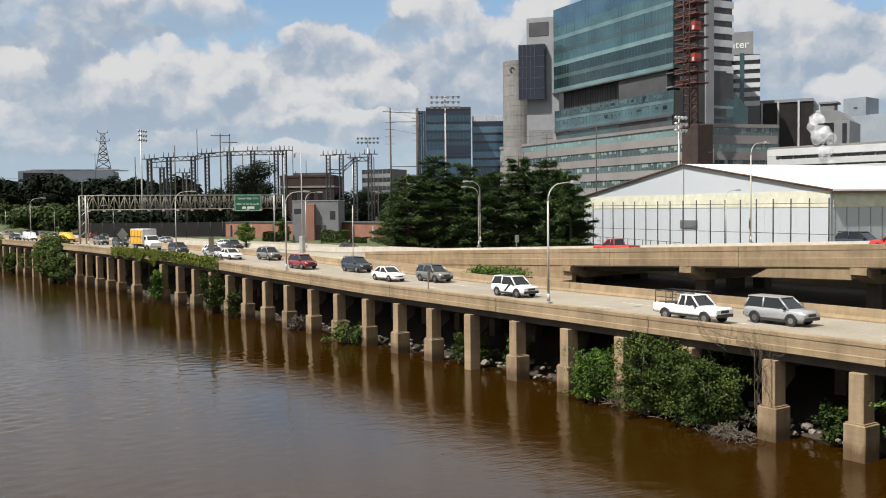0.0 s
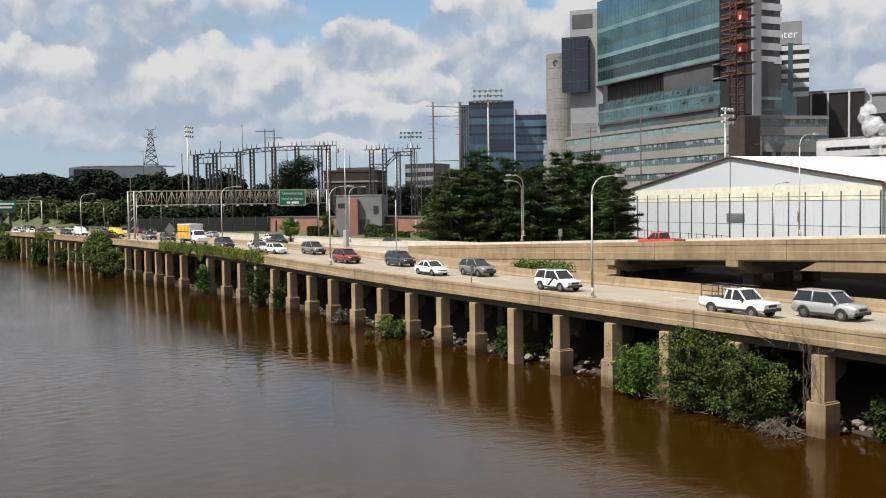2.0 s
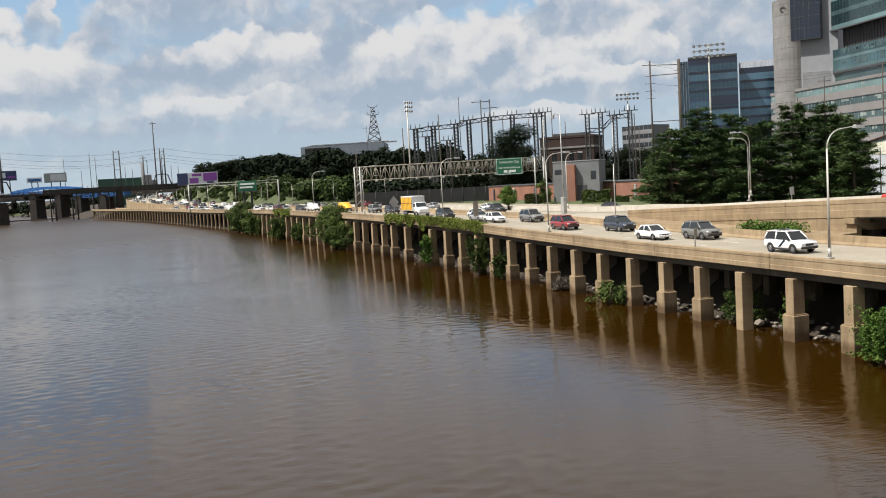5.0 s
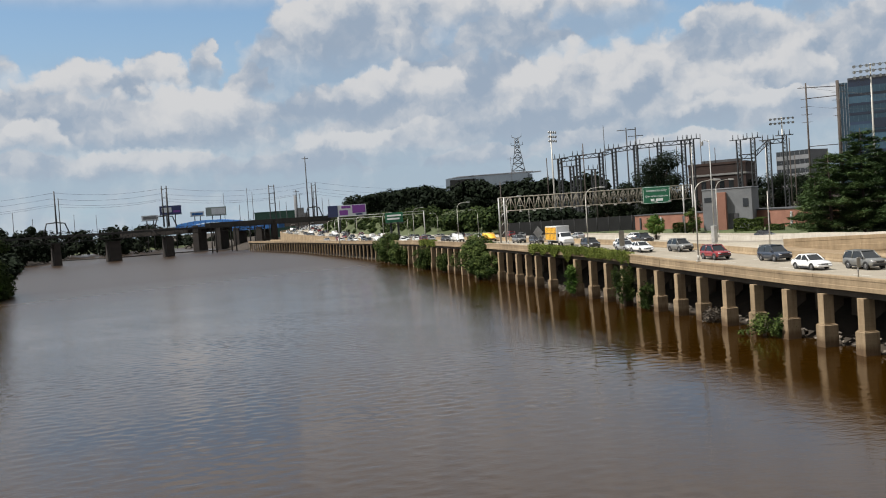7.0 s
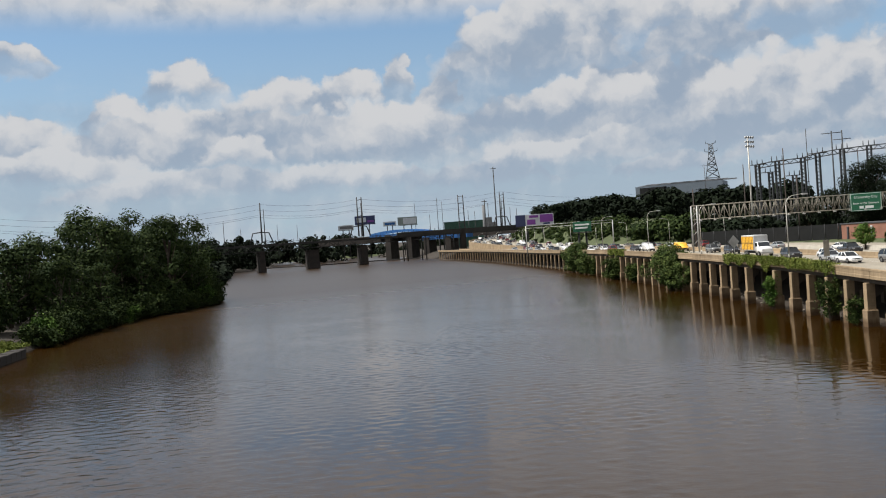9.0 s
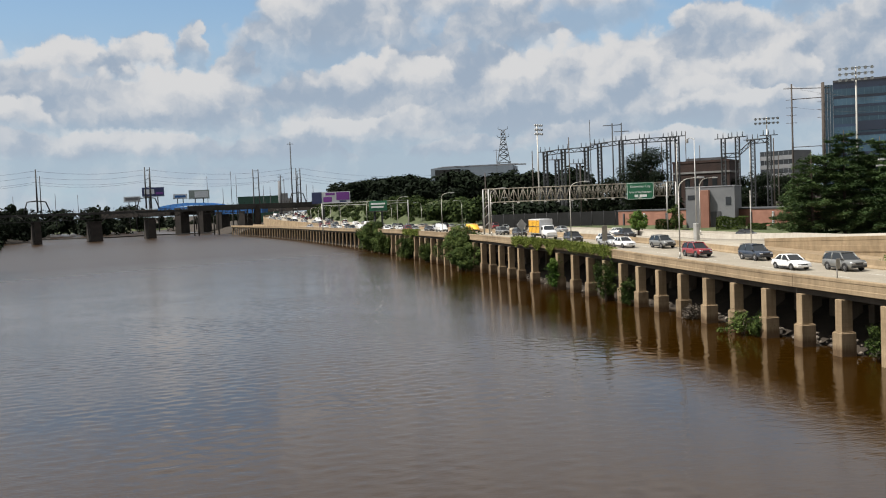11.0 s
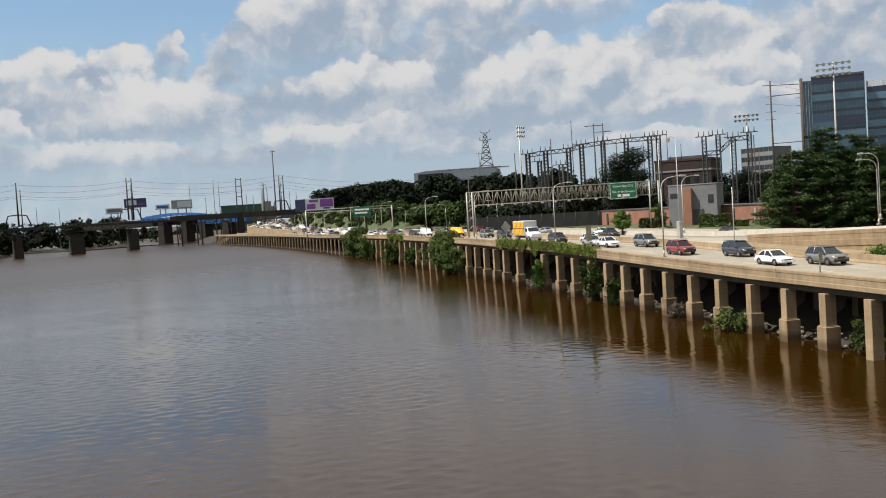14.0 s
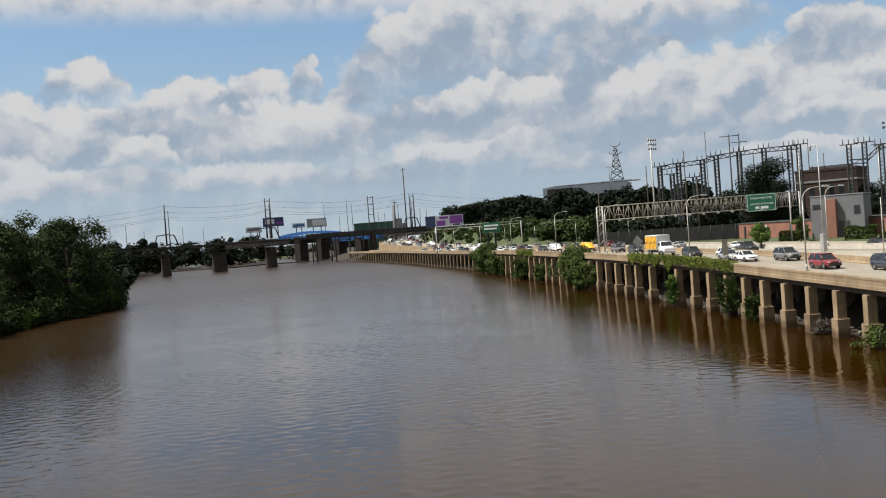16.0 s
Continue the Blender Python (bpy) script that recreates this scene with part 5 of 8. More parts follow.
block(bm, -0.1, w + 0.1, 0.25, 9.1, 14.9, 15.1)
part("coping", bm, M_PANELGREY, ob)

# dark screened fence between highway verge and substation
fa, fb = polar(21.6, 262), polar(10.6, 246)
fence = thing("screen_fence", "dark screened chain-link fence below the substation", "fence", frame_at((fa[0], fa[1], 0), fb))
fw = math.hypot(fb[0] - fa[0], fb[1] - fa[1])
for j in range(17):
    bm = bmesh.new()
    beam(bm, (fw * j / 16, 0, 5.8), (fw * j / 16, 0, 10.2), 0.07, n=6)
    part("post", bm, M_DARKSTEEL, fence)
    if j < 16:
        bm = bmesh.new()
        block(bm, fw * j / 16 + 0.08, fw * (j + 1) / 16 - 0.08, 0.02, 0.06, 6.2, 10.0)
        part("screen_panel", bm, M_SCREEN, fence, "dark woven screen panel")

# old brick switch house
op, oq = polar(10.0, 309), polar(6.75, 305)
ob, w = rect_building("switch_house", op, oq, 16, 5.0, 23.6, M_OLDBRICK, "old dark brick switch house with a stone cornice", "building")
for z0, z1, pr_, mt in ((20.2, 20.8, 0.25, M_STONE), (23.6, 24.3, 0.15, M_OLDBRICK)):
    bm = bmesh.new()
    block(bm, -pr_, w + pr_, 0.35 - pr_, 16, z0, z1)
    part("cornice", bm, mt, ob)
for j in range(6):
    bm = bmesh.new()
    block(bm, 1 + j * w / 6.2, 1 + j * w / 6.2 + 1.5, 0.28, 0.4, 13, 19)
    part("window", bm, M_BLACKGLASS, ob)
bm = bmesh.new()
for j in range(5):
    beam(bm, (1 + j * w / 5, 3, 24.3), (1 + j * w / 5, 3, 24.9 + (j % 3) * 0.8), 0.12, n=5)
block(bm, w * 0.2, w * 0.85, 3, 10, 24.3, 25.2)
tagged(part("roof_vents", bm, M_PANELDARK, ob), kind="stuff")
# small grey office behind the trees
op, oq = polar(5.0, 380), polar(3.2, 372)
ob, w = rect_building("small_office", op, oq, 12, 5.0, 29.0, M_STUCCO, "far beige office block with window bands", "building")
strip_facade(ob, w, 0.0, 12, 3.4, 5, 1.6, (M_BLACKGLASS, M_STUCCO, M_PANELGREY), 2.0, 0.1)
# long pale works on the hill
op, oq = polar(24.7, 700), polar(19.6, 690)
ob, w = rect_building("hilltop_works", op, oq, 30, 6.0, 41.6, M_HILLWORKS, "long blue-grey metal works building on the wooded hill", "building")
bm = bmesh.new()
block(bm, w * 0.06, w * 0.36, -3, 0.4, 30, 40.4, 0.1)
part("dark_bay", bm, M_SCREEN, ob, "black projecting bay")
for j in range(20):
    bm = bmesh.new()
    block(bm, w * (0.03 + j * 0.048), w * (0.22 + j * 0.048) + 1.3, 2, 4, 41.6, 42.1 + (j % 3) * 0.4)
    part("roof_monitor", bm, M_PANELGREY, ob)

# ---- planting ----
def quads(name, centres, size, mat, rng, up=0.35, flat=1.0, droop=0.0, slim=0.55):
    """Many small leaf-shaped four-sided leaves; sizes and turns vary."""
    c = np.asarray(centres, float)
    out = c[:, 3:] if c.shape[1] == 6 else None
    c = c[:, :3]
    if name in ("crown", "vine"):
        pick = rng.uniform(size=len(c)) < 0.35
        extra = c[pick]
        out = None if out is None else np.concatenate([out, out[pick]])
        c = np.concatenate([c, extra + rng.normal(size=extra.shape) * size * 0.8])
        size *= 0.74
    n = len(c)
    nrm = rng.normal(size=(n, 3))
    nrm[:, 2] = np.abs(nrm[:, 2]) * flat + up
    if out is not None:
        nrm = nrm * 0.55 + out * 1.15
    nrm /= np.linalg.norm(nrm, axis=1)[:, None]
    a = np.cross(nrm, rng.normal(size=(n, 3)))
    a /= np.linalg.norm(a, axis=1)[:, None]
    b = np.cross(nrm, a)
    sz = size * rng.uniform(0.55, 1.35, size=(n, 1))
    lift = nrm * sz * 0.18
    v = np.stack([c - a * sz, c + b * sz * slim + lift, c + a * sz, c - b * sz * slim + lift], 1).reshape(-1, 3)
    if droop:
        v[2::4, 2] -= droop * size
    me_ = bpy.data.meshes.new(name)
    me_.vertices.add(n * 4)
    me_.vertices.foreach_set("co", v.astype(np.float32).ravel())
    me_.loops.add(n * 4)
    me_.loops.foreach_set("vertex_index", np.arange(n * 4, dtype=np.int32))
    me_.polygons.add(n)
    me_.polygons.foreach_set("loop_start", np.arange(0, n * 4, 4, dtype=np.int32))
    me_.polygons.foreach_set("loop_total", np.full(n, 4, dtype=np.int32))
    me_.materials.append(mat)
    me_.update()
    me_.validate()
    return new(name, me_)


def clumps(rng, balls, per, shell=0.55):
    """Points near the skins of many small ellipsoids; more of them on top."""
    pts = []
    for (x, y, z, rx, ry, rz) in balls:
        d = rng.normal(size=(per, 3))
        d /= np.linalg.norm(d, axis=1)[:, None]
        r = rng.uniform(shell, 1.08, size=(per, 1))
        d[:, 2] += 0.12
        p = d * r * np.array([rx, ry, rz]) + np.array([x, y, z])
        pts.append(np.concatenate([p, d], 1))
    return np.concatenate(pts)


def broadleaf(name, label, x, y, z, height, radius, leaf, mat, seed, dense=1.0, trunk=True, low=0.25, group=""):
    """Tapered trunk, forked limbs and an uneven crown of many leaves."""
    rng = np.random.default_rng(seed)
    ob = thing(name, label, "tree" if trunk else "shrub", pose(x, y, z, 0, 0, float(rng.uniform(0, 360))), group)
    balls = []
    nb = int(16 + 10 * dense) if trunk else int(26 * dense)
    for i in range(nb):
        h = rng.uniform(low, 0.95)
        wide = math.sin(math.pi * min(1.0, max(0.08, (h - low) / (1.02 - low))) ** 0.75) * 0.9 + 0.15
        a, rr = rng.uniform(0, 2 * math.pi), radius * wide * math.sqrt(rng.uniform(0.05, 1.0)) * 0.8
        s = radius * (rng.uniform(0.24, 0.46) if trunk else rng.uniform(0.13, 0.32))
        balls.append((rr * math.cos(a), rr * math.sin(a), height * h, s, s * rng.uniform(0.8, 1.2), s * rng.uniform(0.6, 0.9)))
    per = int(max(18, 0.70 * dense * (radius * 0.35 / leaf) ** 2 * (6.0 if trunk else 2.6)))
    pts = clumps(rng, balls, per, 0.74 if trunk else 0.5)
    if not trunk:
        # loose arching shoots break the outline
        more = [pts[:, :3]]
        for i in range(int(46 * dense)):
            a, rr, hh = rng.uniform(0, 2 * math.pi), radius * rng.uniform(0.6, 1.4), height * rng.uniform(0.15, 1.25)
            f = rng.uniform(0.35, 1.0, size=70)
            x_, y_ = rr * f * math.cos(a), rr * f * math.sin(a)
            z_ = hh * (1.0 - (1.0 - f) ** 1.8) - 0.25 * hh * f ** 4
            more.append(np.stack([x_, y_, z_], 1) + rng.normal(size=(70, 3)) * leaf * 1.1)
        pts = np.concatenate(more)
    keep = pts[:, 2] > 0.05 * height
    crown = quads("crown", pts[keep], leaf * 1.08, mat, rng)
    crown.parent = ob
    bm = bmesh.new()
    if trunk:
        top = height * 0.62
        path = [(rng.normal() * 0.02 * height * i / 5, rng.normal() * 0.02 * height * i / 5, top * i / 5) for i in range(6)]
        tube(bm, [(0, 0, -0.6)] + path[1:], radius * 0.085, radius * 0.03, 7)
        for (bx, by, bz, s, _, _) in balls[::2]:
            k = min(4, max(1, int(5 * bz / height)))
            st = path[k]
            mid = ((st[0] + bx) / 2 + rng.normal() * 0.2, (st[1] + by) / 2 + rng.normal() * 0.2, (st[2] * 0.45 + bz * 0.55))
            tube(bm, [st, mid, (bx, by, bz)], radius * 0.034, radius * 0.008, 5)
        part("trunk", bm, M_BARK, ob)
    else:
        for (bx, by, bz, s, _, _) in balls[::2]:
            tube(bm, [(bx * 0.15, by * 0.15, -0.3), (bx * 0.55, by * 0.55, bz * 0.6), (bx, by, bz)], radius * 0.03, radius * 0.01, 4)
        tagged(part("stem", bm, M_TWIG, ob), kind="stuff")
    return ob


def conifer(x, y, z, height, radius, seed, lean=0.0):
    """Old pine with flat tiers of needle sprays and bare gaps."""
    rng = np.random.default_rng(seed)
    ob = thing("pine_tree", "dark green pine with flat uneven tiers of needles", "tree", pose(x, y, z), "roadside pines")
    bm = bmesh.new()
    top = Vector((lean * height, 0, height))
    tube(bm, [(0, 0, -0.5), top * 0.35, top * 0.7, top], 0.30, 0.05, 8)
    pts = []
    tiers = int(height * 1.35)
    for i in range(tiers):
        h = 0.05 + 0.93 * i / tiers
        reach = radius * (1.0 - 0.72 * max(0.0, h - 0.28) / 0.72) * (0.65 + 0.35 * min(1, h / 0.2))
        for j in range(int(rng.integers(4, 7))):
            a = rng.uniform(0, 2 * math.pi)
            r = reach * rng.uniform(0.5, 1.22)
            base = top * h
            tip = base + Vector((r * math.cos(a), r * math.sin(a), r * rng.uniform(-0.10, 0.16)))
            tube(bm, [base, (base + tip) / 2 + Vector((0, 0, -0.15)), tip], 0.055, 0.015, 4)
            n = int(60 + 46 * r)
            f = np.sqrt(rng.uniform(0.06, 1.0, size=n))
            side = rng.normal(size=n) * (0.24 + 0.30 * f) * 0.85
            px = base.x + (tip.x - base.x) * f - math.sin(a) * side
            py = base.y + (tip.y - base.y) * f + math.cos(a) * side
            pz = base.z + (tip.z - base.z) * f + rng.normal(size=n) * 0.10 + 0.10 - 0.10 * np.abs(side)
            pts.append(np.stack([px, py, pz], 1))
    part("trunk", bm, M_BARK, ob)
    crown = quads("crown", np.concatenate(pts), 0.36, M_PINE, rng, up=2.2, flat=1.2, slim=0.2)
    crown.parent = ob
    return ob


# pines between ramp and courts
for i, (a, d, h, r) in enumerate(((2.2, 156, 12.0, 4.6), (0.5, 158, 15.2, 5.2), (-1.3, 160, 14.0, 4.6), (-3.2, 163, 12.6, 4.4), (-4.7, 158, 14.6, 5.0), (-6.4, 157, 14.2, 5.0),
                                   (-7.9, 152, 11.6, 3.6), (3.0, 165, 9.0, 3.6), (-0.3, 170, 12.0, 5.0), (-5.6, 168, 12.5, 5.0), (-2.4, 156, 11.6, 4.8), (1.5, 160, 11.8, 4.6), (-7.3, 160, 12.4, 4.6))):
    x, y = polar(a, d)
    conifer(x, y, 5.8, h + 1.4, r * 1.2, 20 + i, 0.01 * (i % 3 - 1))

# big riverside bush and the shrubs that grow between the piers
for (s, off, h, r, leaf, mat, seed, lab) in (
        (14.0, -0.5, 4.9, 2.0, 0.105, M_LEAF, 1, "dense green riverside bush overhanging the water"),
        (9.2, -0.4, 3.7, 2.2, 0.105, M_LEAF, 2, "dense dark green bush rooted at the waterline"),
        (11.6, 0.0, 4.4, 2.3, 0.105, M_LEAF, 7, "tangled green bush against the viaduct piers"),
        (18.6, -0.2, 3.3, 1.9, 0.09, M_LEAFBRIGHT, 3, "bright green shrub beside a concrete pier"),
        (-2.6, 0.6, 3.4, 1.5, 0.12, M_LEAFBRIGHT, 4, "yellow-green shrub behind a concrete pier"),
        (2.6, 2.2, 2.0, 0.9, 0.14, M_LEAF, 5, "small dark shrub on the rubble bank"),
        (35.4, 1.6, 2.6, 1.5, 0.12, M_LEAF, 6, "green shrub growing among the piers"),
        (30.0, 2.4, 2.8, 0.9, 0.12, M_LEAFBRIGHT, 16, "sparse pale shrub under the deck"),
        (53.0, -0.5, 1.9, 1.8, 0.15, M_LEAF, 8, "light green shrub at the foot of a pier"),
        (50.8, 0.3, 1.7, 0.9, 0.12, M_LEAF, 18, "dark green shrub at the foot of a pier"),
        (65.0, 0.3, 1.1, 0.8, 0.14, M_TWIG, 9, "bare grey-green scrub at the water"),
        (80.0, -0.2, 3.2, 0.8, 0.15, M_LEAF, 10, "climbing green growth against a pier"),
        (86.5, -0.4, 4.8, 1.35, 0.17, M_LEAF, 11, "tall dark green bush against the piers"),
        (105.0, -0.5, 4.2, 1.0, 0.17, M_LEAFBRIGHT, 12, "green bush climbing a pier"),
        (236.0, 0.4, 5.0, 3.0, 0.30, M_LEAF, 31, "dark green bush on the far bank"),
        (205.0, -0.4, 5.2, 2.6, 0.28, M_LEAF, 32, "green growth hanging over the piers"),
        (188.0, 0.2, 4.0, 2.0, 0.26, M_LEAF, 33, "low green bush between the piers")):
    q = SHORE.at(s, off)
    broadleaf("shrub", lab, q.x, q.y, 0.05, h, r, leaf, mat, seed, 0.28 if s == 53.0 else 1.5 if r > 1.6 else 0.65, False, 0.5 if s == 53.0 else 0.12, "riverside shrubs")
for (s, off, h, r, seed) in ((157.0, -0.9, 8.2, 4.7, 41), (152.0, -0.2, 5.2, 3.0, 44), (250.0, -0.4, 9.0, 4.4, 42), (262.0, 0.0, 8.0, 4.4, 43), (243.0, 0.2, 6.5, 3.4, 45)):
    q = SHORE.at(s, off)
    broadleaf("riverside_tree", "small dark green tree growing up beside the parapet", q.x, q.y, 0.05, h, r, 0.24, M_LEAF, seed, 1.6, True, 0.12, "riverside trees")

# vines that spill over the parapet
rng = np.random.default_rng(77)
for s0, s1, mat in ((85.0, 126.0, M_VINE), (196.0, 214.0, M_VINE)):
    pts = []
    n = int((s1 - s0) * 620)
    for i in range(n):
        s = rng.uniform(s0, s1)
        u = rng.uniform(0, 1)
        drop = 1.0 + 1.1 * noise.noise(Vector((s * 0.35, 3.1, 0))) + 0.4 * noise.noise(Vector((s * 1.4, 7.1, 0)))
        edge = min(1.0, (s - s0) / 6.0, (s1 - s) / 6.0)
        if drop < 0.12 or rng.uniform(0, 1) > edge + 0.15:
            continue
        if u < 0.45:
            p = SHORE.at(s, rng.uniform(-0.25, 0.7), 6.10 + rise(s) + rng.uniform(0.0, 0.2))
        else:
            p = SHORE.at(s, -0.08 - rng.uniform(0, 0.14), 6.13 + rise(s) - rng.uniform(0, 1) ** 0.8 * drop * 1.1)
        pts.append(p)
    ob = quads("vine", np.array([tuple(p) for p in pts]), 0.15, mat, rng)
    tagged(ob, "thick mat of yellow-green vine spilling over the parapet", "climbing plant", "parapet vines")
# dry creeper on the parapet by the big bush
bm = bmesh.new()
rng = np.random.default_rng(9)
for i in range(40):
    s = rng.uniform(4.5, 12.5) if i > 22 else rng.uniform(4.9, 6.4)
    z = rng.uniform(4.5, 5.3) if i > 22 else rng.uniform(0.3, 3.5)
    lean = rng.normal() * (0.30 if i > 22 else 0.06)
    pts = [SHORE.at(s + 0.0, -0.09, z)]
    while pts[-1].z < 6.15 and len(pts) < 26:
        lean = lean * 0.9 + rng.normal() * 0.05
        s = min(max(s + lean, 5.05 if z < 4.5 else 4.2), 6.15 if z < 4.5 else 13.0)
        z += rng.uniform(0.06, 0.22)
        pts.append(SHORE.at(s, -0.1 - rng.uniform(0, 0.05), z))
    tube(bm, pts, 0.011, 0.006, 4)
solid("creeper", bm, M_TWIG, "leafless brown creeper stems on the concrete parapet", "climbing plant", kind="stuff")
# drift and rubble along the waterline
rng = np.random.default_rng(12)
bm = bmesh.new()
for i in range(520):
    s = rng.uniform(-12, 150) if i > 160 else rng.uniform(2, 36)
    q = SHORE.at(s, rng.uniform(0.9, 4.5), 0)
    r = rng.uniform(0.07, 0.30) * (1.0 if i > 60 else 1.35)
    z = max(0.02, -0.2 + 0.32 * (rng.uniform(0.9, 3.4)))
    ico = bmesh.new()
    bmesh.ops.create_icosphere(ico, subdivisions=1, radius=r)
    for v_ in ico.verts:
        v_.co *= rng.uniform(0.7, 1.25)
        v_.co.z *= 0.6
        v_.co += Vector((q.x, q.y, z))
    merge(bm, ico)
solid("rubble", bm, M_ROCK, "pale broken concrete and stones along the waterline", "rubble", kind="stuff")
bm = bmesh.new()
for i in range(90):
    s = rng.uniform(5.6, 19)
    q = SHORE.at(s, rng.uniform(-1.5, 0.3), rng.uniform(0.05, 0.45))
    a = rng.uniform(0, math.pi)
    L = rng.uniform(0.4, 1.5)
    tube(bm, [q, q + Vector((L * math.cos(a) / 2, L * math.sin(a) / 2, rng.uniform(0.0, 0.3))), q + Vector((L * math.cos(a), L * math.sin(a), rng.uniform(-0.1, 0.2)))], 0.035, 0.012, 4)
for i in range(260):
    s = rng.normal() * 0.75 + 7.1
    q = SHORE.at(s, -1.25 + rng.normal() * 0.35, rng.uniform(0.02, 0.75) * max(0.2, 1.0 - abs(s - 7.1) / 2.2))
    a = rng.uniform(0, 2 * math.pi)
    L = rng.uniform(0.2, 0.7)
    tube(bm, [q, q + Vector((L * math.cos(a) * 0.5, L * math.sin(a) * 0.5, rng.uniform(-0.05, 0.22))), q + Vector((L * math.cos(a), L * math.sin(a), rng.uniform(-0.3, 0.05)))], 0.03, 0.01, 4)
solid("driftwood", bm, M_TWIG, "grey driftwood and dead branches at the waterline", "driftwood", kind="stuff")

# left bank trees
rng = np.random.default_rng(55)
spots = []
for s in range(-60, 150, 9):
    for off, hh in ((-4.5, 14.0), (-13, 21.5), (-24, 24.0)):
        spots.append((s + rng.uniform(-3, 3), off + rng.uniform(-2, 2), hh * rng.uniform(0.78, 1.04)))
for i, (s, off, h) in enumerate(spots):
    q = LEFT.at(s, off)
    bear = math.degrees(math.atan2(-q.x, q.y))
    if bear > 72 or q.y < 5:
        continue
    if bear < 51.0 + 0.6 * (off < -8):
        continue
    if bear > 60.4 and off > -8:
        continue
    h *= 1.0 - 0.28 * max(0.0, min(1.0, (bear - 60.0) / 1.6))
    broadleaf("bank_tree", "full green broadleaf tree on the low river bank" if i % 3 else "tall dark broadleaf tree on the river bank", q.x, q.y, 1.6, h, h * 0.36, 0.36 if off > -8 else 0.46, M_BANKLEAF, 300 + i, 1.0, True, 0.08, "left bank trees")
for i, (a, d, e) in enumerate(((52.1, 252, 2.5), (53.3, 244, 2.55), (51.7, 268, 2.2))):
    x, y = polar(a, d)
    h = 13 + d * math.tan(radians(e)) - 1.6
    broadleaf("bank_tree", "tall dark broadleaf tree on the river bank", x, y, 1.6, h, h * 0.32, 0.40, M_BANKLEAF, 380 + i, 1.0, True, 0.05, "left bank trees")
for i in range(9):
    q = LEFT.at(150 + i * 34, -8 - 7 * (i % 3))
    if math.degrees(math.atan2(-q.x, q.y)) < 50.4:
        continue
    broadleaf("bank_tree", "round green tree further along the river bank", q.x, q.y, 2.0, 13 + (i % 4) * 1.5, 5.5, 0.65, M_BANKLEAF, 400 + i, 1.0, True, 0.06, "left bank trees")
for i, s in enumerate(range(-30, 172, 4)):
    q = LEFT.at(s, -0.2 - 0.8 * (i % 2))
    if math.degrees(math.atan2(-q.x, q.y)) > 60.8 or math.degrees(math.atan2(-q.x, q.y)) < 50.6:
        continue
    broadleaf("bank_shrub", "low shrub overhanging the water at the bank", q.x, q.y, 0.0, 3.2 + (i % 3), 2.8, 0.30, M_LEAFBRIGHT if i % 11 == 2 else M_BANKLEAF, 500 + i, 0.8, False, 0.05, "left bank shrubs")
for i, s in enumerate(range(-34, 14, 4)):
    q = LEFT.at(s, -10.0 - 2.5 * (i % 3))
    broadleaf("bank_shrub", "dense shrub at the edge of the landing", q.x, q.y, 1.4, 5.5 + 1.2 * (i % 3), 3.2, 0.34, M_BANKLEAF, 700 + i, 0.9, False, 0.05, "left bank shrubs")
# stone landing at the near end of the left bank
q = LEFT.at(-2, 0.6)
bm = bmesh.new()
for j in range(6):
    soft_block(bm, -8 + j * 2.1, -5.95 + j * 2.1, -2.0, 0.0, -0.8, 1.2 + 0.06 * (j % 2), 0.05)
solid("stone_landing", bm, M_BRIDGESTONE, "weathered stone landing wall at the water's edge", "wall", m=LEFT.place(-2, 0.4, 0))


# rough grass and low growth on the landing
rng = np.random.default_rng(62)
pts = []
for i in range(17000):
    off = rng.uniform(0.4, 15.0)
    q = LEFT.at(rng.uniform(-30, 14), -off)
    pts.append((q.x, q.y, float(np.interp(off, [0.4, 1.2, 5.0, 15.0], [0.9, 0.9, 1.62, 2.5])) + rng.uniform(0, 0.7) ** 2))
tagged(quads("landing_grass", np.array(pts), 0.3, M_VINE, rng, slim=0.25), "rough yellow-green grass and weeds on the landing", "grass", kind="stuff")


def wood(name, label, spots_, leaf, mat, seed, per=150, low=0.25):
    """A far wood: many crowns in one mesh."""
    rng_ = np.random.default_rng(seed)
    balls = []
    for (x, y, z, h, r) in spots_:
        for k in range(7):
            a, rr = rng_.uniform(0, 2 * math.pi), r * math.sqrt(rng_.uniform(0, 1)) * 0.75
            s_ = r * rng_.uniform(0.35, 0.6)
            balls.append((x + rr * math.cos(a), y + rr * math.sin(a), z + h * rng_.uniform(low, 0.92), s_, s_, s_ * 0.85))
    return tagged(quads(name, clumps(rng_, balls, per, 0.6), leaf, mat, rng_), label, "woodland", kind="stuff")


# dark wood on the rise behind the substation
rng = np.random.default_rng(8)
far_spots = []
for i in range(135):
    a = rng.uniform(15.5, 30.6)
    d = rng.uniform(float(np.interp(a, [15, 24, 27, 30], [390, 470, 540, 600])), 680)
    x, y = polar(a, d)
    el_top = 1.95 + 0.18 * math.sin(a * 1.7) + 0.12 * math.sin(a * 4.1 + 1) - (0.5 if a > 29.5 else 0.0) - (0.35 if a < 17.5 else 0)
    ztop = 13 + d * math.tan(radians(el_top * rng.uniform(0.84, 1.0)))
    far_spots.append((x, y, 8, max(8.0, ztop - 8), rng.uniform(6, 9)))
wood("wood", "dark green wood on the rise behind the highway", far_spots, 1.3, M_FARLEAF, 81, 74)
near_spots = []
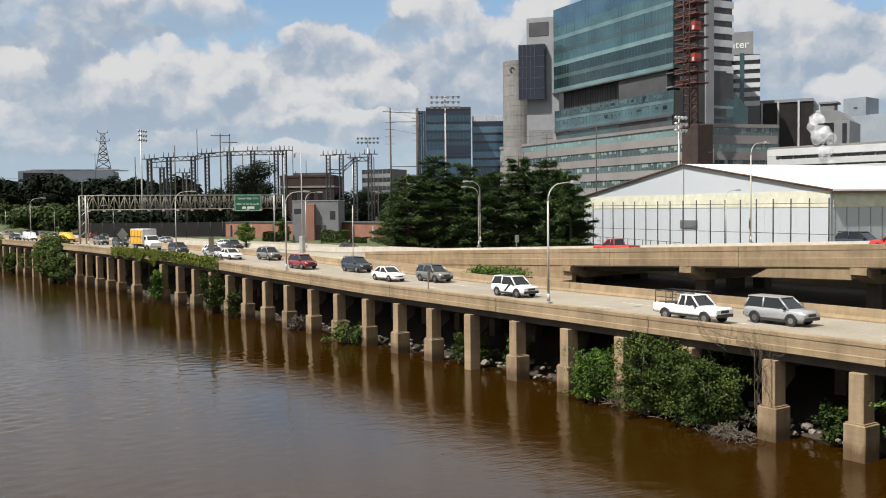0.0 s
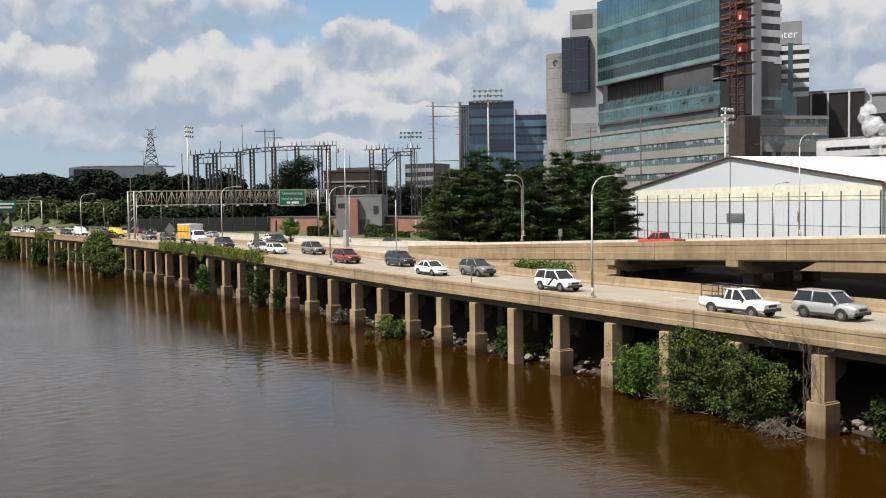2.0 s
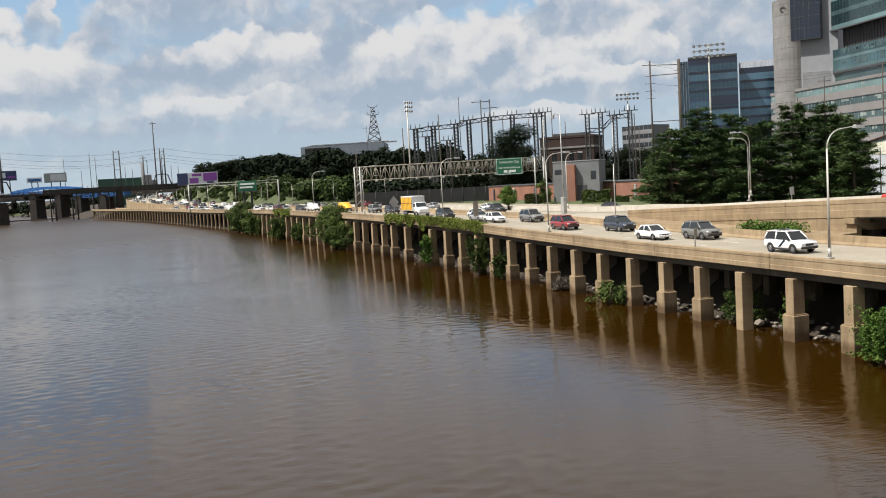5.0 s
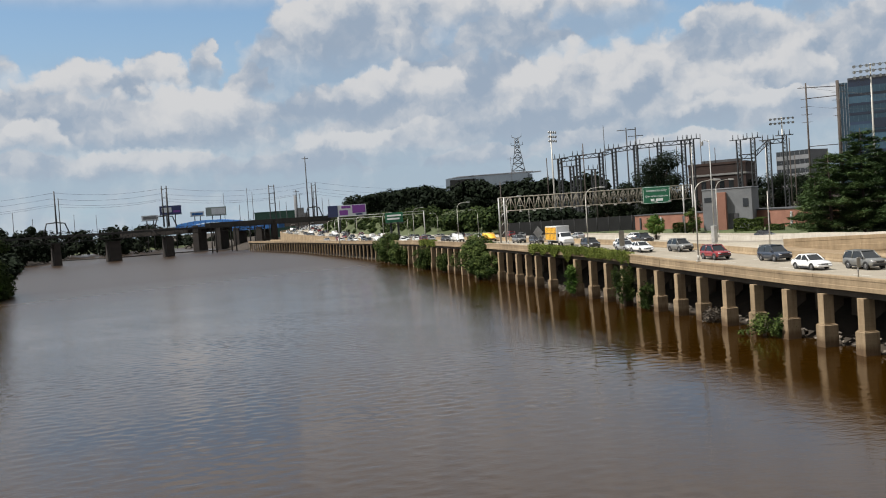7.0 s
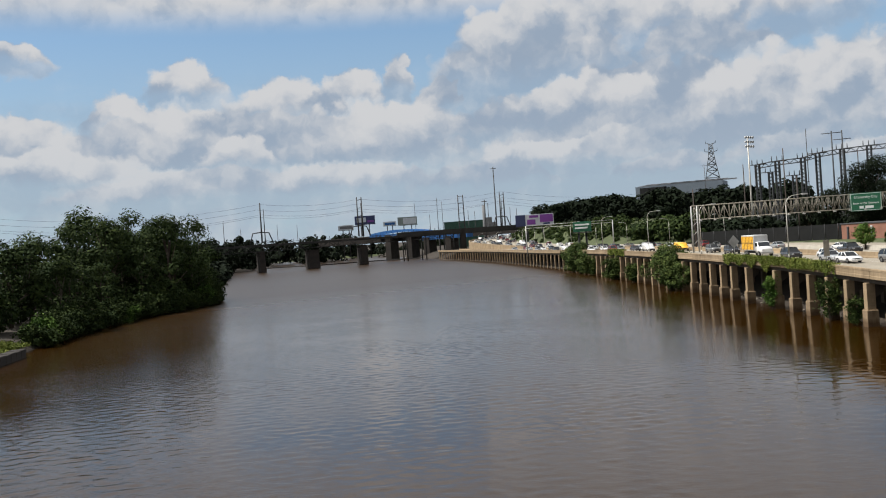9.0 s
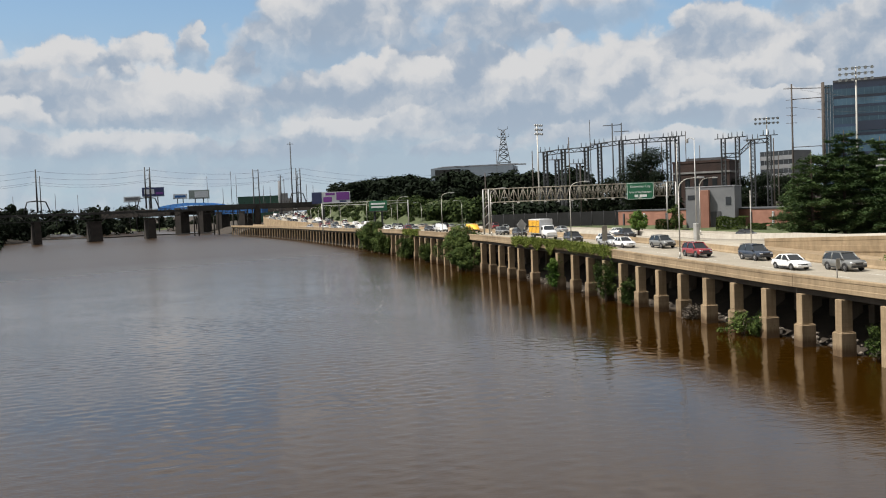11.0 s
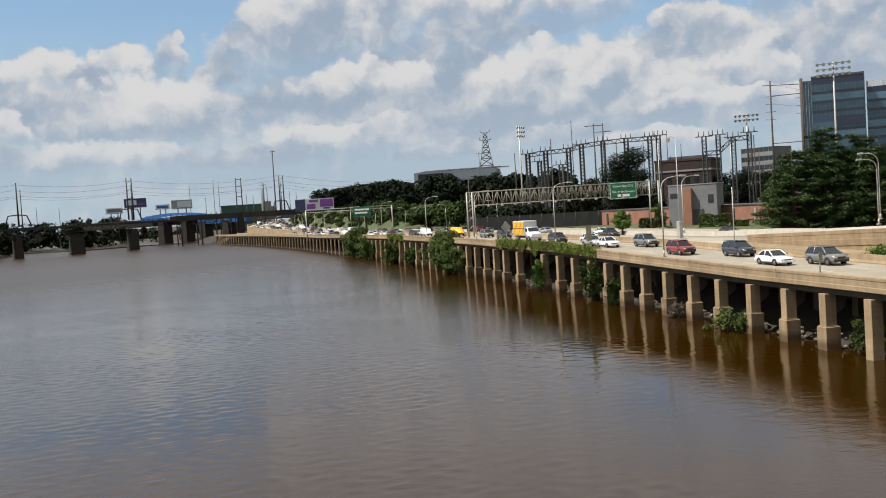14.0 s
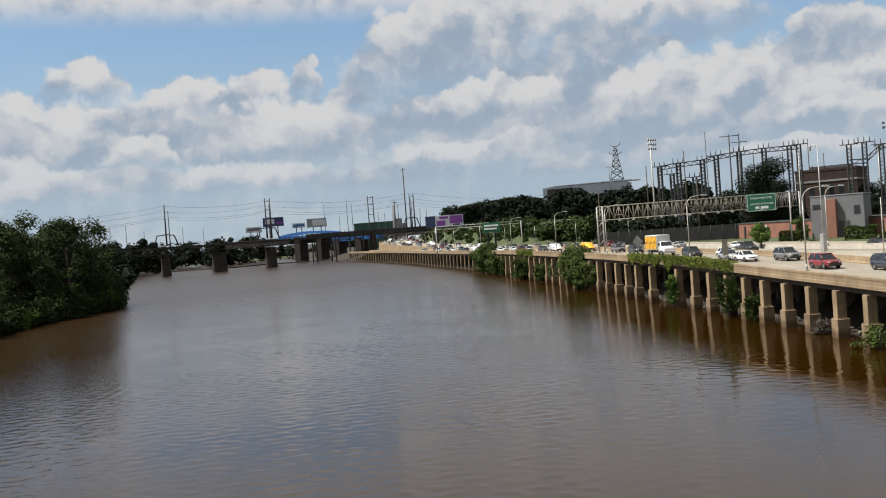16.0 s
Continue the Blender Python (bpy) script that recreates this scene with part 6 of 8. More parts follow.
for i in range(105):
    a = rng.uniform(10.5, 28.3)
    d = rng.uniform(275, 350)
    x, y = polar(a, d)
    if a > 20:
        # beyond the far kerb of the highway
        q = SHORE.at(rng.uniform(285, 425), rng.uniform(47, 74))
        x, y = q.x, q.y
        a, d = math.degrees(math.atan2(-x, y)), math.hypot(x, y)
    ztop = 13 + d * math.tan(radians(rng.uniform(-0.15, 0.55) if a > 20 else rng.uniform(-0.6, 0.35)))
    near_spots.append((x, y, 6.0, max(4.0, ztop - 6.0), rng.uniform(3.5, 6)))
wood("scrub", "green scrub and young trees along the highway bank", [q for q in near_spots if math.degrees(math.atan2(-q[0], q[1])) > 21], 0.7, M_BANKLEAF, 82, 130)
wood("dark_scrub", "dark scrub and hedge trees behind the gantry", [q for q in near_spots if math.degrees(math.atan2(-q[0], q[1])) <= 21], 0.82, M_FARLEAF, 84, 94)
bank_spots = []
for i in range(150):
    s, o = rng.uniform(352, END - 4), rng.uniform(44, 62)
    q = SHORE.at(s, o)
    bank_spots.append((q.x, q.y, 5.4 + bank_top(s, o), rng.uniform(0.8, 2.6) * (1.6 if s < 430 else 1.0), rng.uniform(1.4, 3.2)))
wood("bank_scrub", "low olive scrub over the grassy highway bank", bank_spots, 0.55, M_BANKLEAF, 85, 34, 0.1)
far2 = []
for i in range(80):
    a = rng.uniform(33, 62)
    d = rng.uniform(850, 1050)
    x, y = polar(a, d)
    far2.append((x, y, 2.5, rng.uniform(9, 20) * (0.6 if a < 45 else 1.0), rng.uniform(7, 12)))
for i in range(60):
    q = FAR.at(rng.uniform(-60, 180), -rng.uniform(7, 40))
    far2.append((q.x, q.y, 1.2, rng.uniform(5, 13), rng.uniform(5, 8)))
for i in range(80):
    u = rng.uniform(0, 1)
    q = LEFT.at(430 + 300 * u, -rng.uniform(2, 40))
    far2.append((q.x, q.y, 1.2, rng.uniform(0.45, 1.0) * (26 - 6 * u), rng.uniform(5, 8)))
for i in range(46):
    x, y = polar(rng.uniform(41.8, 51.0), rng.uniform(800, 890))
    far2.append((x, y, 1.0, rng.uniform(15, 27), rng.uniform(6, 9)))
# unbroken growth along the far left bank, under and behind the railway bridge
for i in range(150):
    u = rng.uniform(0, 1)
    off = rng.uniform(-1, 26)
    q = LEFT.at(172 + 330 * u, -off)
    far2.append((q.x, q.y, 0.2, rng.uniform(3.0, 7.0) + 0.42 * off, rng.uniform(3.5, 5.5)))
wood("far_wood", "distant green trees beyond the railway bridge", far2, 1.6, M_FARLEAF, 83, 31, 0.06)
# single trees by the substation
for i, (a, d, z, h, r, mt) in enumerate(((11.65, 270, 6, 21.0, 9.6, M_FARLEAF), (13.8, 276, 6, 13.2, 5.5, M_FARLEAF), (14.9, 282, 6, 12.0, 4.6, M_FARLEAF), (12.1, 196, 6, 4.3, 2.2, M_LEAFBRIGHT), (9.9, 205, 6, 5.4, 1.8, M_LEAF), (5.0, 300, 6, 13, 6, M_FARLEAF), (3.7, 290, 6, 12, 5, M_FARLEAF), (6.2, 310, 6, 12, 5, M_FARLEAF))):
    x, y = polar(a, d)
    broadleaf("roadside_tree", ("large dark round-headed tree near the substation", "green broadleaf tree behind the highway", "green broadleaf tree behind the highway", "small bright green street tree beside the road", "small green tree by the brick wall")[min(i, 4)], x, y, z, h, r, 0.34 if h > 8 else 0.2, mt, 600 + i, 1.5, True, 0.2)
# clipped hedges along the brick wall
for a0, a1, d, h in ((7.45, 5.8, 196, 2.5), (5.6, 4.6, 191, 1.2), (3.6, 1.7, 180, 1.1), (11.0, 9.4, 214, 2.0)):
    p0_, p1_ = polar(a0, d), polar(a1, d - 3)
    rng_ = np.random.default_rng(int(a0 * 10))
    L = math.hypot(p1_[0] - p0_[0], p1_[1] - p0_[1])
    n = int(L * h * 230)
    u, f = rng_.uniform(0, 1, n), rng_.uniform(0, 1, n)
    zz = np.where(f < 0.6, rng_.uniform(0, h, n), h) * (1.0 + 0.08 * np.sin(u * 9))
    yy = np.where(f < 0.6, -0.8, rng_.uniform(-0.8, 0.8, n)) + rng_.normal(size=n) * 0.08
    pts = np.stack([u * L, yy, zz], 1)
    ob = quads("hedge", pts, 0.2, M_LEAF, rng_)
    ob.matrix_world = frame_at((p0_[0], p0_[1], 5.9), p1_)
    tagged(ob, "clipped green hedge in front of the brick wall", "hedge", "clipped hedges")
# weeds at the foot of the ramp wall
rng = np.random.default_rng(4)
for s0, s1 in ((51.5, 60.5),):
    pts = [tuple(SHORE.at(rng.uniform(s0, s1), 21.0 + rng.normal() * 0.6, 5.1 + rng.uniform(0, 1) ** 1.4 * (1.0 + 0.3 * math.sin(i)))) for i in range(int((s1 - s0) * 420))]
    tagged(quads("weeds", np.array(pts), 0.14, M_LEAFBRIGHT, rng), "bushy green weeds along the ramp wall", "weeds", kind="stuff")

# ---- street lamps, signs and the gantry ----
def street_lamp(m, height, reach, group, label, double=False):
    ob = thing("street_lamp", label, "street lamp", m, group)
    bm = bmesh.new()
    soft_block(bm, -0.22, 0.22, -0.22, 0.22, 0.0, 0.12, 0.02)
    beam(bm, (0, 0, 0.1), (0, 0, 0.7), 0.13, 0.11, 8)
    part("base", bm, M_LAMP, ob)
    bm = bmesh.new()
    rad = min(1.3, reach * 0.55)
    beam(bm, (0, 0, 0.6), (0, 0, height - rad), 0.085, 0.055, 8)
    part("pole", bm, M_LAMP, ob)
    bm = bmesh.new()
    pts = [(0, -rad * (1 - math.cos(t_)), height - rad + rad * math.sin(t_)) for t_ in [i * math.pi / 12 for i in range(7)]]
    pts += [(0, -reach, height + 0.12)]
    tube(bm, pts, 0.052, 0.036, 7)
    part("arm", bm, M_LAMP, ob)
    bm = bmesh.new()
    hexa(bm, [(-0.14, -reach - 0.75, height - 0.02), (0.14, -reach - 0.75, height - 0.02), (0.17, -reach + 0.05, height), (-0.17, -reach + 0.05, height),
              (-0.1, -reach - 0.7, height + 0.16), (0.1, -reach - 0.7, height + 0.16), (0.12, -reach, height + 0.22), (-0.12, -reach, height + 0.22)])
    part("lamp_head", bm, M_GALV, ob, "grey cobra-head luminaire")
    return ob


LAMP_L = "pale metal street lamp with a curved arm"
la = street_lamp(SHORE.place(24.0, 0.28, 6.1), 8.6, 2.3, "parapet lamps", LAMP_L + " on the parapet")
for s in (-18.0, 67.2, 99.5, 139.0, 175.0, 221.0, 264.0, 308.0, 352.0):
    copy_thing(la, SHORE.place(s, 0.28, 6.1 + rise(s)))
for s in (396.0, 440.0, 484.0, 528.0):
    copy_thing(la, SHORE.place(s, 14.4, 6.0 + rise(s)))
copy_thing(la, SHORE.place(103.5, 23.0, 6.1 + rise(103.5)))
tall_lamp = street_lamp(SHORE.place(34.5, 37.2, 6.1 + ramp_z(34.5)), 10.4, 2.3, "ramp lamps", "tall pale metal street lamp on the far ramp parapet")
lx, ly = polar(-17.06, 129)
street_lamp(pose(lx, ly, 5.9, 0, 0, 110), 9.0, 1.6, "ramp lamps", "grey street lamp behind the court fence")
# lamps along the far side reach the other way
for s, off, dz in ((79.0, 37.3, 0.9), (80.0, 37.9, 0.2), (232.0, 37.3, 0), (281.0, 37.3, 0.0), (330.0, 37.3, 0.0), (375.0, 37.3, 0.0)):
    m = SHORE.place(s, off, 6.1 + far_z(s) + dz) @ pose(0, 0, 0, 0, 0, 180)
    copy_thing(la, m)
bm = bmesh.new()
beam(bm, (0, 0, 0), (0, 0, 7.4), 0.07, 0.05, 7)
ob = solid("sign_post", bm, M_LAMP, "slim bare pale metal pole between the carriageways", "pole", m=SHORE.place(91.0, 23.6, 5.4 + rise(91)))
# tall pole with cross tube
bm = bmesh.new()
tall = thing("camera_pole", "tall pale pole with a small arm at its top", "pole", SHORE.place(104.0, 22.6, 5.3 + rise(104)))
beam(bm, (0, 0, 0), (0, 0, 15.6), 0.11, 0.06, 8)
part("pole", bm, M_GALV, tall)
bm = bmesh.new()
tube(bm, [(0, 0, 15.3), (0.5, 0.3, 15.7), (1.0, 0.6, 15.5)], 0.05)
soft_block(bm, 0.85, 1.25, 0.45, 0.75, 14.9, 15.5, 0.05)
part("camera_arm", bm, M_GALV, tall)
bm = bmesh.new()
soft_block(bm, -0.45, 0.45, -0.3, 0.3, 0.0, 2.6, 0.04)
part("cabinet", bm, M_GALV, tall)

# overhead gantry
ga, gb = Vector(polar(21.35, 206)), Vector(polar(9.95, 211))
gl = (gb - ga).length
gz = 5.3 + 1.1
gan = thing("sign_gantry", "weathered steel truss sign gantry across the highway", "gantry", frame_at((ga.x, ga.y, gz), gb))
Z0, Z1 = 13.4 - gz, 16.4 - gz
for x in (-0.6, 0.6):
    for y in (0.0, 1.7):
        bm = bmesh.new()
        beam(bm, (x, y, -0.3), (x, y, Z1), 0.17, 0.15, 8)
        part("upright", bm, M_GALV, gan, "pale steel upright")
for x in (gl - 1.6, gl + 0.4):
    bm = bmesh.new()
    beam(bm, (x, 0.0, -0.8), (x, 0.0, Z1), 0.17, 0.15, 8)
    part("upright", bm, M_GALV, gan, "pale steel upright")
bm = bmesh.new()
for z in (1.5, 3.5, 5.5, 7.5):
    beam(bm, (-0.6, 0, z), (0.6, 0, z + 1.2), 0.06, n=5)
    beam(bm, (-0.6, 1.7, z), (0.6, 1.7, z + 1.2), 0.06, n=5)
part("upright_bracing", bm, M_GALV, gan)
for y in (0.0, 1.7):
    for z in (Z0, Z1):
        bm = bmesh.new()
        beam(bm, (-0.6, y, z), (gl + 0.4, y, z), 0.10, n=6)
        part("chord", bm, M_TRUSS, gan)
k = 40
for i in range(k):
    xa, xb = gl * i / k, gl * (i + 1) / k
    bm = bmesh.new()
    for y in (0.0, 1.7):
        beam(bm, (xa, y, Z0), (xa, y, Z1), 0.055, n=5)
        beam(bm, (xa, y, Z0 if i % 2 else Z1), (xb, y, Z1 if i % 2 else Z0), 0.05, n=5)
    beam(bm, (xa, 0, Z1), (xb, 1.7, Z1), 0.055, n=5)
    beam(bm, (xa, 0, Z0), (xb, 1.7, Z0), 0.055, n=5)
    tagged(part("truss_bay", bm, M_TRUSS, gan), kind="stuff")
for i in range(14):
    bm = bmesh.new()
    beam(bm, (gl * (i + 0.4) / 14, -0.1, Z0), (gl * (i + 0.4) / 14, -1.0, Z0 - 0.25), 0.05, n=5)
    soft_block(bm, gl * (i + 0.4) / 14 - 0.3, gl * (i + 0.4) / 14 + 0.3, -1.2, -0.9, Z0 - 0.4, Z0 - 0.15, 0.03)
    part("sign_light", bm, M_GALV, gan, "small sign floodlight on a bracket")
sa, sb = 0.748 * gl, 0.892 * gl
Z0 = 13.05 - gz
sign = thing("highway_sign", "green highway direction sign with white lettering on the gantry", "road sign", gan.matrix_world.copy())
bm = bmesh.new()
soft_block(bm, sa, sb, -0.45, -0.33, Z0 - 0.25, Z1 + 0.12, 0.04)
board = part("board", bm, M_SIGNGREEN, sign)
bm = bmesh.new()
for x0_, x1_, z0_, z1_ in ((sa + .1, sb - .1, Z0 - .15, Z0 - .08), (sa + .1, sb - .1, Z1 - .05, Z1 + .02), (sa + .1, sa + .17, Z0 - .15, Z1 + .02), (sb - .17, sb - .1, Z0 - .15, Z1 + .02)):
    block(bm, x0_, x1_, -0.458, -0.45, z0_, z1_)
part("border", bm, M_WHITE, sign)
cx = (sa + sb) / 2
letters("University City", 0.74, M_WHITE, sign, Matrix.Translation((cx, -0.46, Z1 - 0.75)) @ pose(0, 0, 0, 90, 0, 0))
letters("Univ of the Sciences", 0.60, M_WHITE, sign, Matrix.Translation((cx, -0.46, Z1 - 2.0)) @ pose(0, 0, 0, 90, 0, 0))
bm = bmesh.new()
for x0_, x1_ in ((-1.3, -0.5), (-0.2, 1.4)):
    block(bm, cx + x0_, cx + x1_, -0.465, -0.45, Z0 + 0.25, Z0 + 0.8)
part("text_bar", bm, M_WHITE, sign)
bm = bmesh.new()
for x in (sa + 1.5, cx, sb - 1.5):
    beam(bm, (x, -0.3, Z0 - 0.3), (x, -0.3, Z1 + 0.1), 0.06, n=5)
part("hanger", bm, M_GALV, sign)

# small signs along the road
def post_sign(m, h, w, sh, mat, label, back=M_GALV):
    ob = thing("road_sign", label, "road sign", m)
    bm = bmesh.new()
    beam(bm, (0, 0, 0), (0, 0, h), 0.05, n=6)
    part("post", bm, M_GALV, ob)
    bm = bmesh.new()
    soft_block(bm, -0.03 - 0.06, -0.06, -w / 2, w / 2, h - sh, h, 0.01)
    part("plate", bm, mat, ob)
    return ob


post_sign(SHORE.place(88.0, 0.25, 6.0 + rise(88)) @ pose(0, 0, 0, 0, 0, 25), 3.0, 1.0, 2.0, M_TRUSS, "brown-backed road sign on the parapet")
post_sign(SHORE.place(39.5, 0.25, 6.05) @ pose(0, 0, 0, 0, 0, 30), 1.6, 0.62, 0.8, M_TRUSS, "small grey sign back on the parapet")
post_sign(SHORE.place(71.0, 36.9, 6.1 + ramp_z(71)), 1.7, 0.7, 1.0, M_GALV, "small pale sign back on the far parapet")
dia = post_sign(SHORE.place(121.5, 0.4, 6.0 + rise(121)) @ pose(0, 0, 0, 0, 0, 200), 2.2, 0.05, 0.05, M_GALV, "grey diamond sign back above the vines")
bm = bmesh.new()
hexa(bm, [(-0.08, 0, 1.3), (-0.05, 0, 1.3), (-0.05, 1.05, 2.35), (-0.08, 1.05, 2.35), (-0.08, -1.05, 2.35), (-0.05, -1.05, 2.35), (-0.05, 0, 3.4), (-0.08, 0, 3.4)])
part("plate", bm, M_GALV, dia)
rs = post_sign(SHORE.place(34.3, 36.8, 6.1 + ramp_z(34.3)) @ pose(0, 0, 0, 0, 0, 215), 2.6, 1.05, 1.05, M_RED, "red warning sign on the far parapet lamp post")
bm = bmesh.new()
block(bm, -0.1, -0.092, -0.36, 0.36, 1.82, 2.02)
block(bm, -0.1, -0.092, -0.36, 0.36, 2.15, 2.35)
part("text_bar", bm, M_WHITE, rs)

# ---- railway bridge, blue road bridge and the far shore ----
RA, RB = Vector((-437.0, 396.0)), Vector((64.0, 124.0))
rl = RB.length
rdir = RB / rl
rail = thing("railway_bridge", "long dark iron deck-truss railway bridge on stone piers", "railway bridge", frame_at((RA.x, RA.y, 0), RA + RB))
X0, X1 = -135.0, 300.0


def deck_z(x):
    return float(np.interp(x, [-135, 170, 300], [18.04, 20.2, 17.2]))


bm = bmesh.new()
hexa(bm, [(X0, 0, deck_z(X0) - 1.3), (X1, 0, deck_z(X1) - 1.3), (X1, 8, deck_z(X1) - 1.3), (X0, 8, deck_z(X0) - 1.3),
          (X0, 0, deck_z(X0)), (X1, 0, deck_z(X1)), (X1, 8, deck_z(X1)), (X0, 8, deck_z(X0))])
part("deck", bm, M_DARKBRIDGE, rail)
bm = bmesh.new()
x = X0
while x < X1:
    block(bm, x, x + 0.25, -0.1, 0.1, deck_z(x), deck_z(x) + 1.1)
    x += 4.0
hexa(bm, [(X0, -0.05, deck_z(X0) + 1.0), (X1, -0.05, deck_z(X1) + 1.0), (X1, 0.1, deck_z(X1) + 1.0), (X0, 0.1, deck_z(X0) + 1.0),
          (X0, -0.05, deck_z(X0) + 1.15), (X1, -0.05, deck_z(X1) + 1.15), (X1, 0.1, deck_z(X1) + 1.15), (X0, 0.1, deck_z(X0) + 1.15)])
part("railing", bm, M_DARKBRIDGE, rail)
# deeper plate girders where the bridge crosses the highway
for y in (-0.12, 7.82):
    bm = bmesh.new()
    hexa(bm, [(96, y, deck_z(96) - 2.7), (188, y, deck_z(188) - 2.7), (188, y + 0.3, deck_z(188) - 2.7), (96, y + 0.3, deck_z(96) - 2.7),
              (96, y, deck_z(96) + 0.1), (188, y, deck_z(188) + 0.1), (188, y + 0.3, deck_z(188) + 0.1), (96, y + 0.3, deck_z(96) + 0.1)])
    part("plate_girder", bm, M_DARKBRIDGE, rail)
x = X0
k = 0
while x < 135:
    zt, zb, zn = deck_z(x) - 1.0, deck_z(x) - 5.6, deck_z(x + 6)
    for y in (0.3, 7.7):
        for nm, p_, q_, r_ in (("truss_post", (x, y, zt), (x, y, zb), 0.20),
                               ("truss_diagonal", (x, y, zb if k % 2 else zt), (x + 6, y, zn - 1.0 if k % 2 else zn - 5.6), 0.18),
                               ("bottom_chord", (x, y, zb), (x + 6, y, zn - 5.6), 0.26)):
            bm = bmesh.new()
            beam(bm, p_, q_, r_, n=4)
            part(nm, bm, M_DARKBRIDGE, rail)
    x += 6
    k += 1
for x, wd, zt, deep in ((0.0, 4.2, 12.6, 8.0), (33.8, 7.4, 11.6, 8.0), (68.5, 5.0, 12.6, 8.0), (142.5, 3.6, 18.2, 3.0), (-34.0, 3.0, 14.0, 8.0), (-60.0, 3.0, 14.0, 8.0), (-86.0, 3.0, 14.0, 8.0)):
    bm = bmesh.new()
    block(bm, x - wd / 2, x + wd / 2, -1.0, deep, -2.0, zt, 0.5)
    block(bm, x - wd / 2 + 0.1, x + wd / 2 - 0.1, -0.9, deep - 0.1, zt, zt + 0.6)
    part("stone_pier", bm, M_BRIDGESTONE, rail, "dark masonry pier")
# slim steel bents carry the bridge over the shallows
for x in (100.0, 114.0, 128.0, 139.0):
    for y in (0.5, 7.5):
        bm = bmesh.new()
        beam(bm, (x, y, -1.5), (x, y, deck_z(x) - 1.8), 0.42, n=6)
        part("bent_post", bm, M_DARKBRIDGE, rail, "dark riveted steel post")
bm = bmesh.new()
beam(bm, (128.0, 0.4, 17.0), (139.0, 0.4, 8.5), 0.4, n=4)
part("bent_brace", bm, M_DARKBRIDGE, rail)
# slanting struts beside the river piers
for x in (0.0, 33.8, 68.5):
    for sgn in (-1, 1):
        bm = bmesh.new()
        beam(bm, (x + sgn * 1.5, 0.2, 10.5), (x + sgn * 12, 0.2, deck_z(x) - 1.4), 0.35, n=4)
        part("strut", bm, M_DARKBRIDGE, rail)


def catenary_mast(x, h, twin, label):
    ob = thing("catenary_mast", label, "mast", rail.matrix_world @ pose(x, 0, deck_z(x) - 0.5), "railway masts")
    for dx in ((-1.6, 1.6) if twin else (0.0,)):
        bm = bmesh.new()
        beam(bm, (dx, -0.6, 0), (dx, -0.6, h), 0.55, 0.32, 6)
        part("column", bm, M_DARKSTEEL, ob)
    bm = bmesh.new()
    beam(bm, (4.4, 8.0, 0), (4.4, 8.0, h * 0.86), 0.34, 0.2, 6)
    part("column", bm, M_GREYSTEEL, ob)
    if twin:
        for z in (h * 0.5, h * 0.7, h * 0.9):
            bm = bmesh.new()
            beam(bm, (-1.6, -0.6, z), (1.6, -0.6, z + 1.0), 0.2, n=4)
            part("brace", bm, M_DARKSTEEL, ob)
    bm = bmesh.new()
    tube(bm, [(-7.5, 0, 0), (-5.5, 0, 6.5), (0, 0, 7.0), (6.0, 4, 6.5), (8.5, 4, 0)], 0.4, n=5)
    part("portal", bm, M_DARKSTEEL, ob)
    return ob


catenary_mast(0.5, 25.5, False, "tall dark railway mast rising from the bridge pier")
catenary_mast(67.0, 26.0, True, "twin dark railway mast above the bridge pier")
catenary_mast(175.0, 24.0, True, "twin railway mast near the bridge end")
for y, zz in ((-0.6, 24.5), (8.0, 21.5), (-0.6, 18.0), (8.0, 17.0)):
    for xa, xb in ((-330.0, -150.0), (-150.0, 0.5), (0.5, 67.0), (67.0, 175.0), (175.0, 330.0)):
        pts = []
        for i in range(13):
            t_ = i / 12
            x = xa + (xb - xa) * t_
            pts.append((x, y, deck_z(x) + zz - 4 * (xb - xa) * 0.035 * t_ * (1 - t_) - 0.5))
        bm = bmesh.new()
        tube(bm, pts, 0.065, n=3)
        part("wire", bm, M_DARKSTEEL, rail)

# low timber boom on the water behind the piers
BOOM = Line([(-560, 480), (-522, 492), (-485, 494), (-466, 530), (-420, 549), (-405, 552)], (-485, 494))
bm = bmesh.new()
sweep(bm, BOOM, [(-0.6, -0.3), (0.6, -0.3), (0.5, 0.75), (-0.5, 0.75)], BOOM.s[0], BOOM.s[-1] - 1, 8.0)
solid("timber_boom", bm, M_DARKBRIDGE, "low dark timber boom floating between the bridge piers", "boom")

